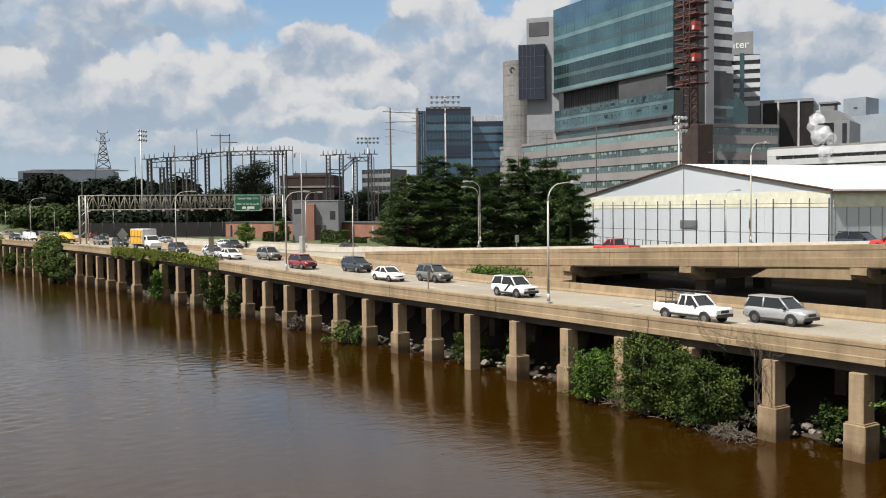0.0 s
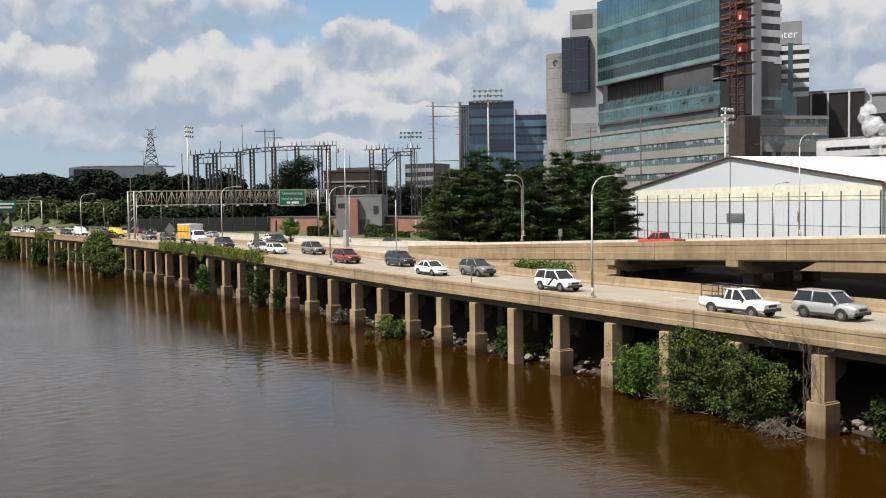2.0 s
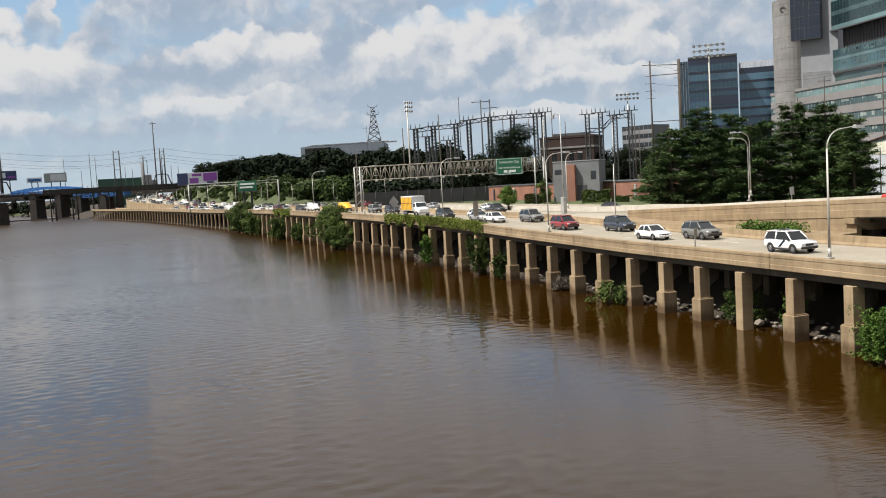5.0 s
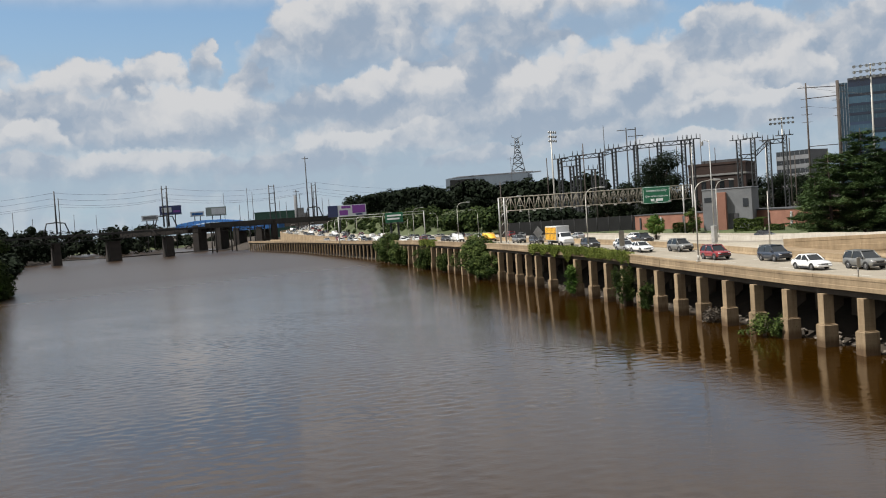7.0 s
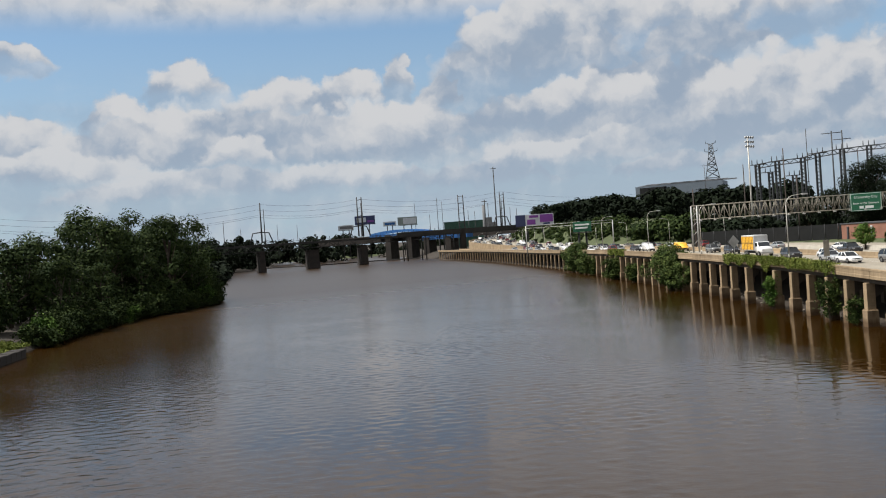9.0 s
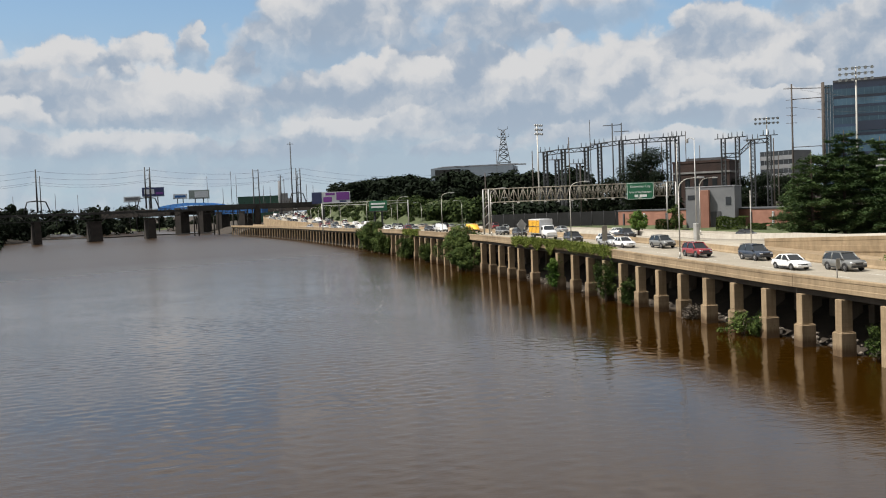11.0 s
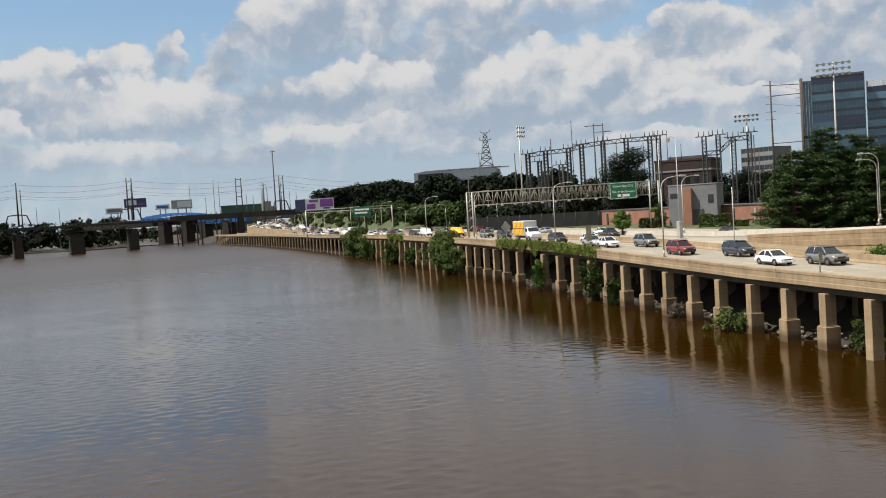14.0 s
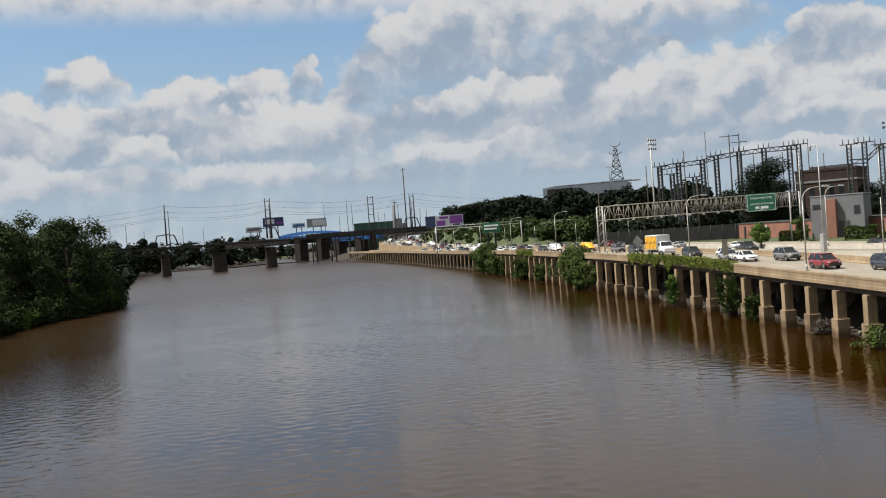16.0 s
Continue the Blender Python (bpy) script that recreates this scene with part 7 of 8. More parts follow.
# blue bridge behind it
bp, bq = polar(41.2, 735), polar(35.2, 690)
blue = thing("blue_bridge", "bright blue steel arch road bridge on dark piers", "road bridge", frame_at((bp[0], bp[1], 0), bq))
bw = math.hypot(bq[0] - bp[0], bq[1] - bp[1])
for xa, xb, zc, za in ((0.0, bw * 0.60, 22.9, 20.6), (bw * 0.56, bw, 18.6, 16.8)):
    for y in (0.0, 10.0):
        bm = bmesh.new()
        for i in range(12):
            u, v_ = i / 12, (i + 1) / 12
            x0_, x1_ = xa + (xb - xa) * u, xa + (xb - xa) * v_
            t0, t1 = (za + (zc - za) * 4 * w_ * (1 - w_) for w_ in (u, v_))
            hexa(bm, [(x0_, y, t0 - 1.5), (x1_, y, t1 - 1.5), (x1_, y + 0.8, t1 - 1.5), (x0_, y + 0.8, t0 - 1.5), (x0_, y, t0 + 0.3), (x1_, y, t1 + 0.3), (x1_, y + 0.8, t1 + 0.3), (x0_, y + 0.8, t0 + 0.3)])
        part("arch_rib", bm, M_BLUEBRIDGE, blue)
    bm = bmesh.new()
    block(bm, xa, xb, 0.2, 10.5, za - 3.2, za - 0.4)
    for i in range(13):
        x0_ = xa + (xb - xa) * i / 12
        block(bm, x0_, x0_ + 0.5, -0.05, 0.2, za - 3.2, za + (zc - za) * 4 * (i / 12) * (1 - i / 12))
    part("girder", bm, M_BLUEBRIDGE, blue)
for f in (0.2, 0.42, 0.6, 0.82):
    bm = bmesh.new()
    block(bm, bw * f - 2.6, bw * f + 2.6, -1, 11, -2, 19.5 if f < 0.6 else 15.5, 0.3)
    part("pier", bm, M_BRIDGESTONE, blue, "dark masonry pier")
# traffic as seen above the blue bridge deck is a pale strip of parapet
bm = bmesh.new()
block(bm, -60, bw * 1.5, 12, 13, 14, 19.5)
part("approach_wall", bm, M_BRIDGESTONE, blue)


def billboard(a0, a1, e0, e1, d, mats, label):
    p_, q_ = polar(a0, d), polar(a1, d)
    w = math.hypot(q_[0] - p_[0], q_[1] - p_[1])
    z0, z1 = 13 + d * math.tan(radians(e0)), 13 + d * math.tan(radians(e1))
    ob = thing("billboard", label, "billboard", frame_at((p_[0], p_[1], 0), q_), "far billboards")
    bm = bmesh.new()
    block(bm, 0, w, 0, 1.0, z0, z1)
    part("board", bm, mats[0], ob)
    for fx0, fx1, fz0, fz1, mt in mats[1]:
        bm = bmesh.new()
        block(bm, w * fx0, w * fx1, -0.15, 0.0, z0 + (z1 - z0) * fz0, z0 + (z1 - z0) * fz1)
        part("panel", bm, mt, ob)
    for f in (0.3, 0.7):
        bm = bmesh.new()
        beam(bm, (w * f, 0.5, 2), (w * f, 0.5, z0), 0.4, n=6)
        part("post", bm, M_DARKSTEEL, ob)
    bm = bmesh.new()
    block(bm, -0.3, w + 0.3, -1.4, 0.0, z0 - 0.4, z0 - 0.1)
    part("catwalk", bm, M_DARKSTEEL, ob)
    return ob


M_NAVY = paint("navy_print", (0.02, 0.03, 0.10), 0.5)
M_PURPLE = paint("purple_print", (0.16, 0.035, 0.24), 0.5)
M_PALEPRINT = paint("pale_print", (0.55, 0.58, 0.60), 0.5)
M_GREYPRINT = paint("grey_green_print", (0.22, 0.26, 0.24), 0.5)
billboard(42.05, 40.8, 1.28, 1.80, 760, (M_NAVY, ((0.1, 0.55, 0.25, 0.8, M_PALEPRINT), (0.62, 0.94, 0.2, 0.45, M_PURPLE))), "dark blue advertising billboard on posts")
billboard(39.4, 38.2, 1.06, 1.56, 780, (M_GREYPRINT, ((0.28, 0.95, 0.12, 0.85, M_PALEPRINT),)), "pale grey advertising billboard on posts")
billboard(43.1, 42.15, 1.0, 1.3, 800, (M_PALEPRINT, ((0.1, 0.9, 0.2, 0.8, M_STUCCO),)), "small pale advertising billboard far off")
billboard(40.3, 39.5, 1.1, 1.35, 820, (M_PALEPRINT, ((0.1, 0.9, 0.15, 0.7, M_BLUEBRIDGE),)), "small pale blue advertising billboard far off")
billboard(32.1, 29.75, 0.47, 1.16, 550, (M_PALEPRINT, ((0.0, 0.26, 0.0, 1.0, M_NAVY), (0.30, 0.52, 0.10, 0.55, M_PURPLE), (0.36, 0.60, 0.70, 0.92, M_PURPLE), (0.64, 0.98, 0.25, 0.95, M_PURPLE), (0.72, 0.9, 0.05, 0.2, M_NAVY))), "purple and white advertising billboard beside the highway")


def pole_at(name, a, d, el_top, r, mat, label, category="pole", group="", z0=2.0, arms=()):
    x, y = polar(a, d)
    zt = 13 + d * math.tan(radians(el_top))
    ob = thing(name, label, category, pose(x, y, z0, 0, 0, a), group)
    bm = bmesh.new()
    beam(bm, (0, 0, 0), (0, 0, zt - z0), r, r * 0.6, 6)
    part("pole", bm, mat, ob)
    for e, half in arms:
        za = 13 + d * math.tan(radians(e)) - z0
        bm = bmesh.new()
        beam(bm, (-half, 0, za), (half, 0, za), r * 0.5, n=4)
        part("cross_arm", bm, mat, ob)
    return ob


for a, d, e, r in ((33.27, 660, 4.28, 0.55), (33.75, 680, 2.05, 0.35), (33.0, 690, 1.9, 0.35), (32.4, 700, 1.7, 0.3), (36.6, 760, 2.35, 0.3), (36.9, 770, 2.6, 0.3), (38.3, 800, 2.35, 0.3), (37.4, 780, 1.6, 0.3), (35.0, 720, 1.7, 0.3),
                   (50.0, 800, 1.9, 0.35), (46.8, 820, 1.6, 0.3), (45.6, 830, 1.5, 0.3), (54.6, 700, 2.5, 0.35), (34.6, 740, 1.6, 0.3), (49.0, 760, 1.5, 0.3), (32.0, 690, 1.6, 0.3), (33.95, 690, 2.3, 0.6)):
    pole_at("far_mast", a, d, e, r, M_DARKSTEEL if r > 0.33 else M_GREYSTEEL, "thin dark mast standing far off beyond the bridge", "mast", "far masts", arms=((e - 0.12, 2.2),) if r > 0.4 else ())
# two-legged steel frame and a works chimney far off
hf = thing("steel_frame_mast", "two-legged dark steel mast with cross bars", "mast", pose(*polar(35.42, 660), 2, 0, 0, 35), "far masts")
for dx in (-2.0, 2.0):
    bm = bmesh.new()
    beam(bm, (dx, 0, 0), (dx * 0.9, 0, 42.0), 0.5, 0.35, 5)
    part("leg", bm, M_DARKSTEEL, hf)
for z in (22, 29, 36, 41):
    bm = bmesh.new()
    beam(bm, (-2, 0, z), (2, 0, z), 0.25, n=4)
    part("cross_bar", bm, M_DARKSTEEL, hf)
x, y = polar(33.55, 730)
bm = bmesh.new()
block(bm, -5, 0, -3, 3, 2, 28)
block(bm, 0, 4, -3, 3, 2, 24)
beam(bm, (-6, 0, 2), (-6, 0, 38), 1.4, 1.2, 8)
solid("works_silo", bm, M_STUCCO, "pale grey industrial silos beyond the highway", "silo", m=pose(x, y, 0, 0, 0, 33))
for a, d, e, w in ((30.0, 700, 0.55, 60), (35.2, 770, 1.02, 36)):
    x, y = polar(a, d)
    zt = 13 + d * math.tan(radians(e))
    bm = bmesh.new()
    block(bm, -w / 2, w / 2, 0, 14, 2, zt)
    block(bm, -w / 2 - 0.3, w / 2 + 0.3, -0.3, 14, zt, zt + 0.6)
    solid("far_shed", bm, M_GREYPRINT if a < 31 else M_GREENSHED, "low grey industrial shed among trees" if a < 31 else "long green industrial shed beyond the railway bridge", "shed", "far sheds", m=pose(x, y, 0, 0, 0, a))

# ---- substation and tall lights ----
def lattice_column(bm, x, y, z0, z1, w=1.15):
    c = ((-w, -w), (w, -w), (w, w), (-w, w))
    for cx_, cy_ in c:
        beam(bm, (x + cx_ * 0.5, y + cy_ * 0.5, z0), (x + cx_ * 0.5, y + cy_ * 0.5, z1), 0.2, n=4, caps=False)
    z = z0
    i = 0
    while z < z1 - 1:
        for j in range(4):
            a, b = c[j], c[(j + 1) % 4]
            beam(bm, (x + a[0] * 0.5, y + a[1] * 0.5, z), (x + b[0] * 0.5, y + b[1] * 0.5, min(z1, z + 1.1)), 0.085, n=3, caps=False)
        z += 1.1
        i += 1


def lattice_beam(bm, p, q, w=0.95):
    p, q = Vector(p), Vector(q)
    n = max(3, int((q - p).length / 1.1))
    for dz in (0, -w * 1.3):
        beam(bm, p + Vector((0, 0, dz)), q + Vector((0, 0, dz)), 0.19, n=4)
    for i in range(n):
        a, b = p.lerp(q, i / n), p.lerp(q, (i + 1) / n)
        beam(bm, a + Vector((0, 0, -w * 1.3 if i % 2 else 0)), b + Vector((0, 0, 0 if i % 2 else -w * 1.3)), 0.12, n=3, caps=False)


def substation(cols, d, label):
    """Columns are (bearing, elevation of the top, elevation of the beam to the next or None)."""
    x, y = polar(cols[0][0], d)
    ob = thing("substation_frame", label, "substation", pose(0, 0, 0), "substation frames")
    prev = None
    for a, e, link in cols:
        x, y = polar(a, d)
        zt = 13 + d * math.tan(radians(e))
        bm = bmesh.new()
        lattice_column(bm, x, y, 6, zt)
        part("column", bm, M_GREYSTEEL, ob)
        bm = bmesh.new()
        for dx in (-1.5, 0.0, 1.5):
            px, py = polar(a + dx / d * 57.3, d)
            beam(bm, (px, py, zt), (px, py, zt + 1.5), 0.16, 0.1, 5)
        beam(bm, (*polar(a + 0.5, d), zt - 0.1), (*polar(a - 0.5, d), zt - 0.1), 0.18, n=4)
        part("insulator_set", bm, M_GREYSTEEL, ob)
        if prev and prev[2] is not None:
            bm = bmesh.new()
            zb0 = 13 + d * math.tan(radians(prev[2]))
            zb1 = 13 + d * math.tan(radians(link if link is not None else prev[2]))
            lattice_beam(bm, (*polar(prev[0], d), zb0), (x, y, zb1))
            part("lattice_beam", bm, M_GREYSTEEL, ob)
        prev = (a, e, link)
    return ob


substation([(17.6, 3.1, 3.1), (16.5, 3.2, 3.2), (15.1, 3.25, 3.25), (14.3, 3.45, 3.45), (13.0, 3.55, 3.55), (11.6, 3.6, 3.6), (10.2, 3.6, 3.6), (9.7, 3.65, None)], 300, "long grey lattice steel substation gantry behind the highway")
substation([(7.05, 3.35, 2.45), (6.25, 3.4, 2.45), (5.4, 3.2, 3.2), (4.5, 3.4, None)], 290, "pair of grey lattice steel substation frames")
substation([(16.9, 2.6, None), (15.6, 2.3, None)], 310, "single grey lattice switch columns of the substation")
for a, e, d, arms in ((16.15, 3.9, 270, ()), (13.5, 4.62, 310, ((4.5, 3.0),)), (12.95, 4.62, 312, ((4.1, 2.5),)), (14.85, 4.9, 340, ()), (4.25, 3.2, 260, ()), (12.2, 3.4, 300, ()), (10.6, 3.3, 330, ()), (15.5, 2.2, 270, ()), (9.2, 3.9, 350, ()), (8.4, 3.0, 350, ()), (18.4, 3.2, 300, ()), (20.6, 3.4, 560, ((3.3, 2),)), (21.35, 1.95, 240, ())):
    pole_at("utility_pole", a, d, e, 0.32 if arms and d < 330 else 0.22 if d < 330 else 0.2, M_GREYSTEEL if e > 4 else M_WOODPOLE, "slim dark utility pole by the substation", "pole", "substation poles", 5.5, arms)
pole_at("utility_pole", 9.75, 240, 3.2, 0.14, M_LAMP, "pale slim pole by the road", "pole", "substation poles", 5.5)
bm = bmesh.new()
for i in range(70):
    a = 9.0 + 9.5 * ((i * 0.618) % 1.0)
    x, y = polar(a, 285 + (i * 37) % 30)
    h = 5 + (i * 13) % 7
    beam(bm, (x, y, 6), (x, y, 6 + h), 0.12, 0.08, 4)
    beam(bm, (x - 0.5, y, 6 + h * 0.8), (x + 0.5, y, 6 + h * 0.8), 0.1, n=4)
solid("switchgear", bm, M_GREYSTEEL, "rows of small grey substation switchgear", "switchgear", kind="stuff")
# lattice pylon on the hill
x, y = polar(20.15, 720)
pyl = thing("pylon", "grey lattice steel transmission pylon on the hill", "pylon", pose(x, y, 8, 0, 0, 20))
HT = 64.0
legs = []
for sx, sy in ((-1, -1), (1, -1), (1, 1), (-1, 1)):
    bm = bmesh.new()
    tube(bm, [(sx * 8.5, sy * 8.5, 0), (sx * 6.2, sy * 6.2, 30), (sx * 2.2, sy * 2.2, 52), (sx * 1.4, sy * 1.4, 62)], 0.36, 0.26, 4)
    part("leg", bm, M_PYLON, pyl)


def half_w(z):
    return float(np.interp(z, [0, 30, 52, 62], [8.5, 6.2, 2.2, 1.4]))


zs = [24, 31, 37, 42.5, 47, 51, 55, 59, 62]
for z0_, z1_ in zip(zs, zs[1:]):
    for sy in (-1, 1):
        w0, w1 = half_w(z0_), half_w(z1_)
        for p_, q_ in (((-w0, sy * w0, z0_), (w1, sy * w1, z1_)), ((w0, sy * w0, z0_), (-w1, sy * w1, z1_)), ((-w0, sy * w0, z0_), (w0, sy * w0, z0_))):
            bm = bmesh.new()
            beam(bm, p_, q_, 0.20, n=3)
            part("brace", bm, M_PYLON, pyl)
for z, w in ((56, 4.5), (62, 3.6)):
    bm = bmesh.new()
    beam(bm, (-w, 0, z + 1), (0, 0, z), 0.3, n=4)
    beam(bm, (w, 0, z + 1), (0, 0, z), 0.3, n=4)
    beam(bm, (-w, 0, z + 1), (-w, 0, z + 3), 0.2, n=4)
    beam(bm, (w, 0, z + 1), (w, 0, z + 3), 0.2, n=4)
    part("cross_arm", bm, M_GREYSTEEL, pyl)


def flood_light(a, d, el_top, rows, per, w, label, turn=0.0):
    x, y = polar(a, d)
    zt = 13 + d * math.tan(radians(el_top))
    ob = thing("floodlight_mast", label, "floodlight", pose(x, y, 5.5, 0, 0, a + turn), "floodlight masts")
    bm = bmesh.new()
    beam(bm, (0, 0, 0), (0, 0, zt - 5.5), 0.34, 0.17, 8)
    part("pole", bm, M_LAMP, ob)
    for r in range(rows):
        z = zt - 5.8 - r * 1.35
        bm = bmesh.new()
        beam(bm, (-w, -0.2, z), (w, -0.2, z), 0.08, n=4)
        rail_ = part("crossbar", bm, M_GREYSTEEL, ob)
        for i in range(per):
            bm = bmesh.new()
            xx = -w + 2 * w * i / (per - 1)
            beam(bm, (xx, -0.2, z), (xx, -0.75, z - 0.2), 0.2, 0.42, 8)
            part("lamp", bm, M_PANELWHITE, rail_)
    return ob


flood_light(-0.2, 250, 6.9, 3, 6, 3.6, "tall sports floodlight mast with three rows of lamps")
flood_light(4.6, 300, 4.42, 2, 6, 3.2, "sports floodlight mast with two rows of lamps")
flood_light(18.05, 290, 4.8, 3, 4, 1.7, "tall pale floodlight mast seen edge-on", 55)
flood_light(-14.35, 205, 5.35, 3, 4, 1.5, "sports floodlight mast beside the hall", 50)
flood_light(5.55, 330, 3.2, 1, 2, 0.8, "small floodlight pole behind the brick wall")
# timber transmission frame behind the pines
hx, hy = polar(2.37, 258)
hfr = thing("timber_frame_pylon", "dark two-pole timber transmission frame with cross arms", "pylon", pose(hx, hy, 5.5, 0, 0, 2.4))
for dx, zt in ((-3.75, 35.6), (3.75, 35.4)):
    bm = bmesh.new()
    beam(bm, (dx, 0, 0), (dx, 0, zt), 0.28 if dx < 0 else 0.45, 0.2 if dx < 0 else 0.4, 7)
    part("pole", bm, M_WOODPOLE, hfr)
for z, xa, xb, sag in ((34.2, -5.8, 5.4, 0.3), (31.6, -3.75, 3.75, 0.0), (19.2, -3.75, 3.75, 0.0)):
    bm = bmesh.new()
    tube(bm, [(xa, 0, z + sag), ((xa + xb) / 2, 0, z), (xb, 0, z - sag)], 0.13, n=4)
    part("cross_arm", bm, M_WOODPOLE, hfr)
bm = bmesh.new()
for z in (29.5, 27.5, 25.5, 23.5):
    beam(bm, (-5.2, 0, z + 2), (-2.6, 0, z + 2), 0.07, n=4)
    beam(bm, (2.4, 0, z + 3), (5.2, 0, z + 3), 0.07, n=4)
part("step_bars", bm, M_WOODPOLE, hfr)
for a, d, e in ((-6.45, 200, 4.45), (-9.45, 180, 4.9), (-5.0, 205, 3.4), (-16.35, 190, 3.4), (4.0, 250, 2.2)):
    pole_at("timber_pole", a, d, e, 0.16, M_WOODPOLE, "dark timber utility pole behind the courts", "pole", "timber poles", 5.5, ((e - 0.25, 1.1),) if a < -15 or a == -6.45 else ())
# overhead lines from the frame to the hill
bm = bmesh.new()
for z, dx in ((39.5, -5.2), (37.0, 5.0), (34.0, -3.0)):
    p_ = Vector((hx + dx, hy, z + 1.0))
    for q_ in (Vector((*polar(-9.45, 180), 28.0)),):
        pts = []
        for i in range(11):
            t_ = i / 10
            c_ = p_.lerp(q_, t_)
            c_.z -= 4 * 2.2 * t_ * (1 - t_)
            pts.append(c_)
        tube(bm, pts, 0.025, n=3)
solid("overhead_wires", bm, M_DARKSTEEL, "thin black overhead wires", "wires", kind="stuff")

# steam from the plant roof: many thin overlapping puffs that let light through
M_STEAM, sn, sl_, sb_ = material("steam")
sb_.inputs["Base Color"].default_value = (0.96, 0.97, 0.98, 1)
sb_.inputs["Roughness"].default_value = 1.0
sb_.inputs["Specular IOR Level"].default_value = 0.0
thru, clear = sn.new("ShaderNodeBsdfTranslucent"), sn.new("ShaderNodeBsdfTransparent")
thru.inputs["Color"].default_value = (0.96, 0.97, 0.98, 1)
half, veiled = sn.new("ShaderNodeMixShader"), sn.new("ShaderNodeMixShader")
half.inputs[0].default_value, veiled.inputs[0].default_value = 0.5, 0.24
sl_.new(sb_.outputs[0], half.inputs[1])
sl_.new(thru.outputs[0], half.inputs[2])
sl_.new(clear.outputs[0], veiled.inputs[1])
sl_.new(half.outputs[0], veiled.inputs[2])
sl_.new(veiled.outputs[0], sn["Material Output"].inputs["Surface"])
sx, sy = polar(-22.6, 226)
rng = np.random.default_rng(3)
bm = bmesh.new()
for i in range(38):
    t_ = (i + 0.5) / 38
    wide = 0.4 + 1.9 * t_ * (1.25 - t_) * 1.9
    px = 1.5 - 3.6 * t_ + 1.0 * noise.noise(Vector((t_ * 7.0, 1.7, 0.0))) + rng.normal() * wide * 0.55
    pz = 20.0 + 13.5 * t_ + rng.normal() * 0.4
    puff = bmesh.new()
    bmesh.ops.create_icosphere(puff, subdivisions=2, radius=wide * rng.uniform(0.40, 0.85))
    off = Vector((px, rng.normal() * wide * 0.5, pz))
    for v_ in puff.verts:
        v_.co = v_.co * (1.0 + 0.35 * noise.noise(v_.co * 1.6 + off)) + off
    for f_ in puff.faces:
        f_.smooth = True
    merge(bm, puff)
ob = link_mesh("steam_plume", bm, M_STEAM)
ob.matrix_world = pose(sx, sy, 0, 0, 0, -22)
tagged(ob, "white steam plume rising from the plant roof", "steam", kind="stuff")

# ---- far climbing approach under the railway bridge ----
APP = Line([SHORE.at(380, 15.2).to_2d(), SHORE.at(440, 16.5).to_2d(), polar(35.0, 575), polar(34.1, 680), polar(33.2, 820)], SHORE.at(380, 15.2).to_2d())


def app_z(s):
    return float(np.interp(s, [0, 40, 110, 200, 330, 460], [0.3, 0.5, 2.4, 5.4, 7.0, 7.5]))


bm = bmesh.new()
sweep(bm, APP, [(0.0, 1.0), (26.0, 1.0), (26.0, 5.0), (0.0, 5.0)], 0, APP.s[-1] - 1, 8.0, app_z)
tagged(link_mesh("road_approach", bm, M_ROAD), "pale concrete approach climbing towards the far bridge", "road", kind="structure")
bm = bmesh.new()
sweep(bm, APP, [(-0.5, 0.8), (0.0, 0.8), (0.0, 6.0), (-0.5, 6.0)], 0, APP.s[-1] - 1, 8.0, app_z)
tagged(link_mesh("wall_approach", bm, M_CONC), "tan concrete side wall of the far approach", "wall", kind="structure")
far_sign = billboard(28.6, 27.5, -0.12, 0.5, 330, (M_SIGNGREEN, ((0.1, 0.9, 0.62, 0.78, M_WHITE), (0.1, 0.8, 0.3, 0.46, M_WHITE))), "green highway sign far along the road")
far_sign["category"] = "road sign"
bm = bmesh.new()
a_, b_ = Vector((*polar(31.5, 345), 15.8)), Vector((*polar(26.2, 335), 15.8))
for dz in (0.0, -0.9):
    beam(bm, a_ + Vector((0, 0, dz)), b_ + Vector((0, 0, dz)), 0.09, n=5)
ob = thing("far_gantry", "slim grey sign gantry further along the highway", "gantry")
part("beam", bm, M_GALV, ob)
for p_ in (a_, b_):
    bm = bmesh.new()
    beam(bm, (p_.x, p_.y, 4.5), p_, 0.2, n=6)
    part("upright", bm, M_GALV, ob)

# ---- vehicles ----
def loft(bm, rings, smooth=True):
    vs = [[bm.verts.new(p) for p in r] for r in rings]
    n = len(rings[0])
    for a, b in zip(vs, vs[1:]):
        for i in range(n):
            f = bm.faces.new((a[i], a[(i + 1) % n], b[(i + 1) % n], b[i]))
            f.smooth = smooth
    bm.faces.new(vs[0][::-1])
    bm.faces.new(vs[-1])


def body_ring(x, w, zb, zt):
    h = zt - zb
    return [(x, -w * 0.90, zb), (x, -w, zb + 0.28 * h), (x, -w * 0.985, zb + 0.72 * h), (x, -w * 0.88, zt), (x, w * 0.88, zt), (x, w * 0.985, zb + 0.72 * h), (x, w, zb + 0.28 * h), (x, w * 0.90, zb)]


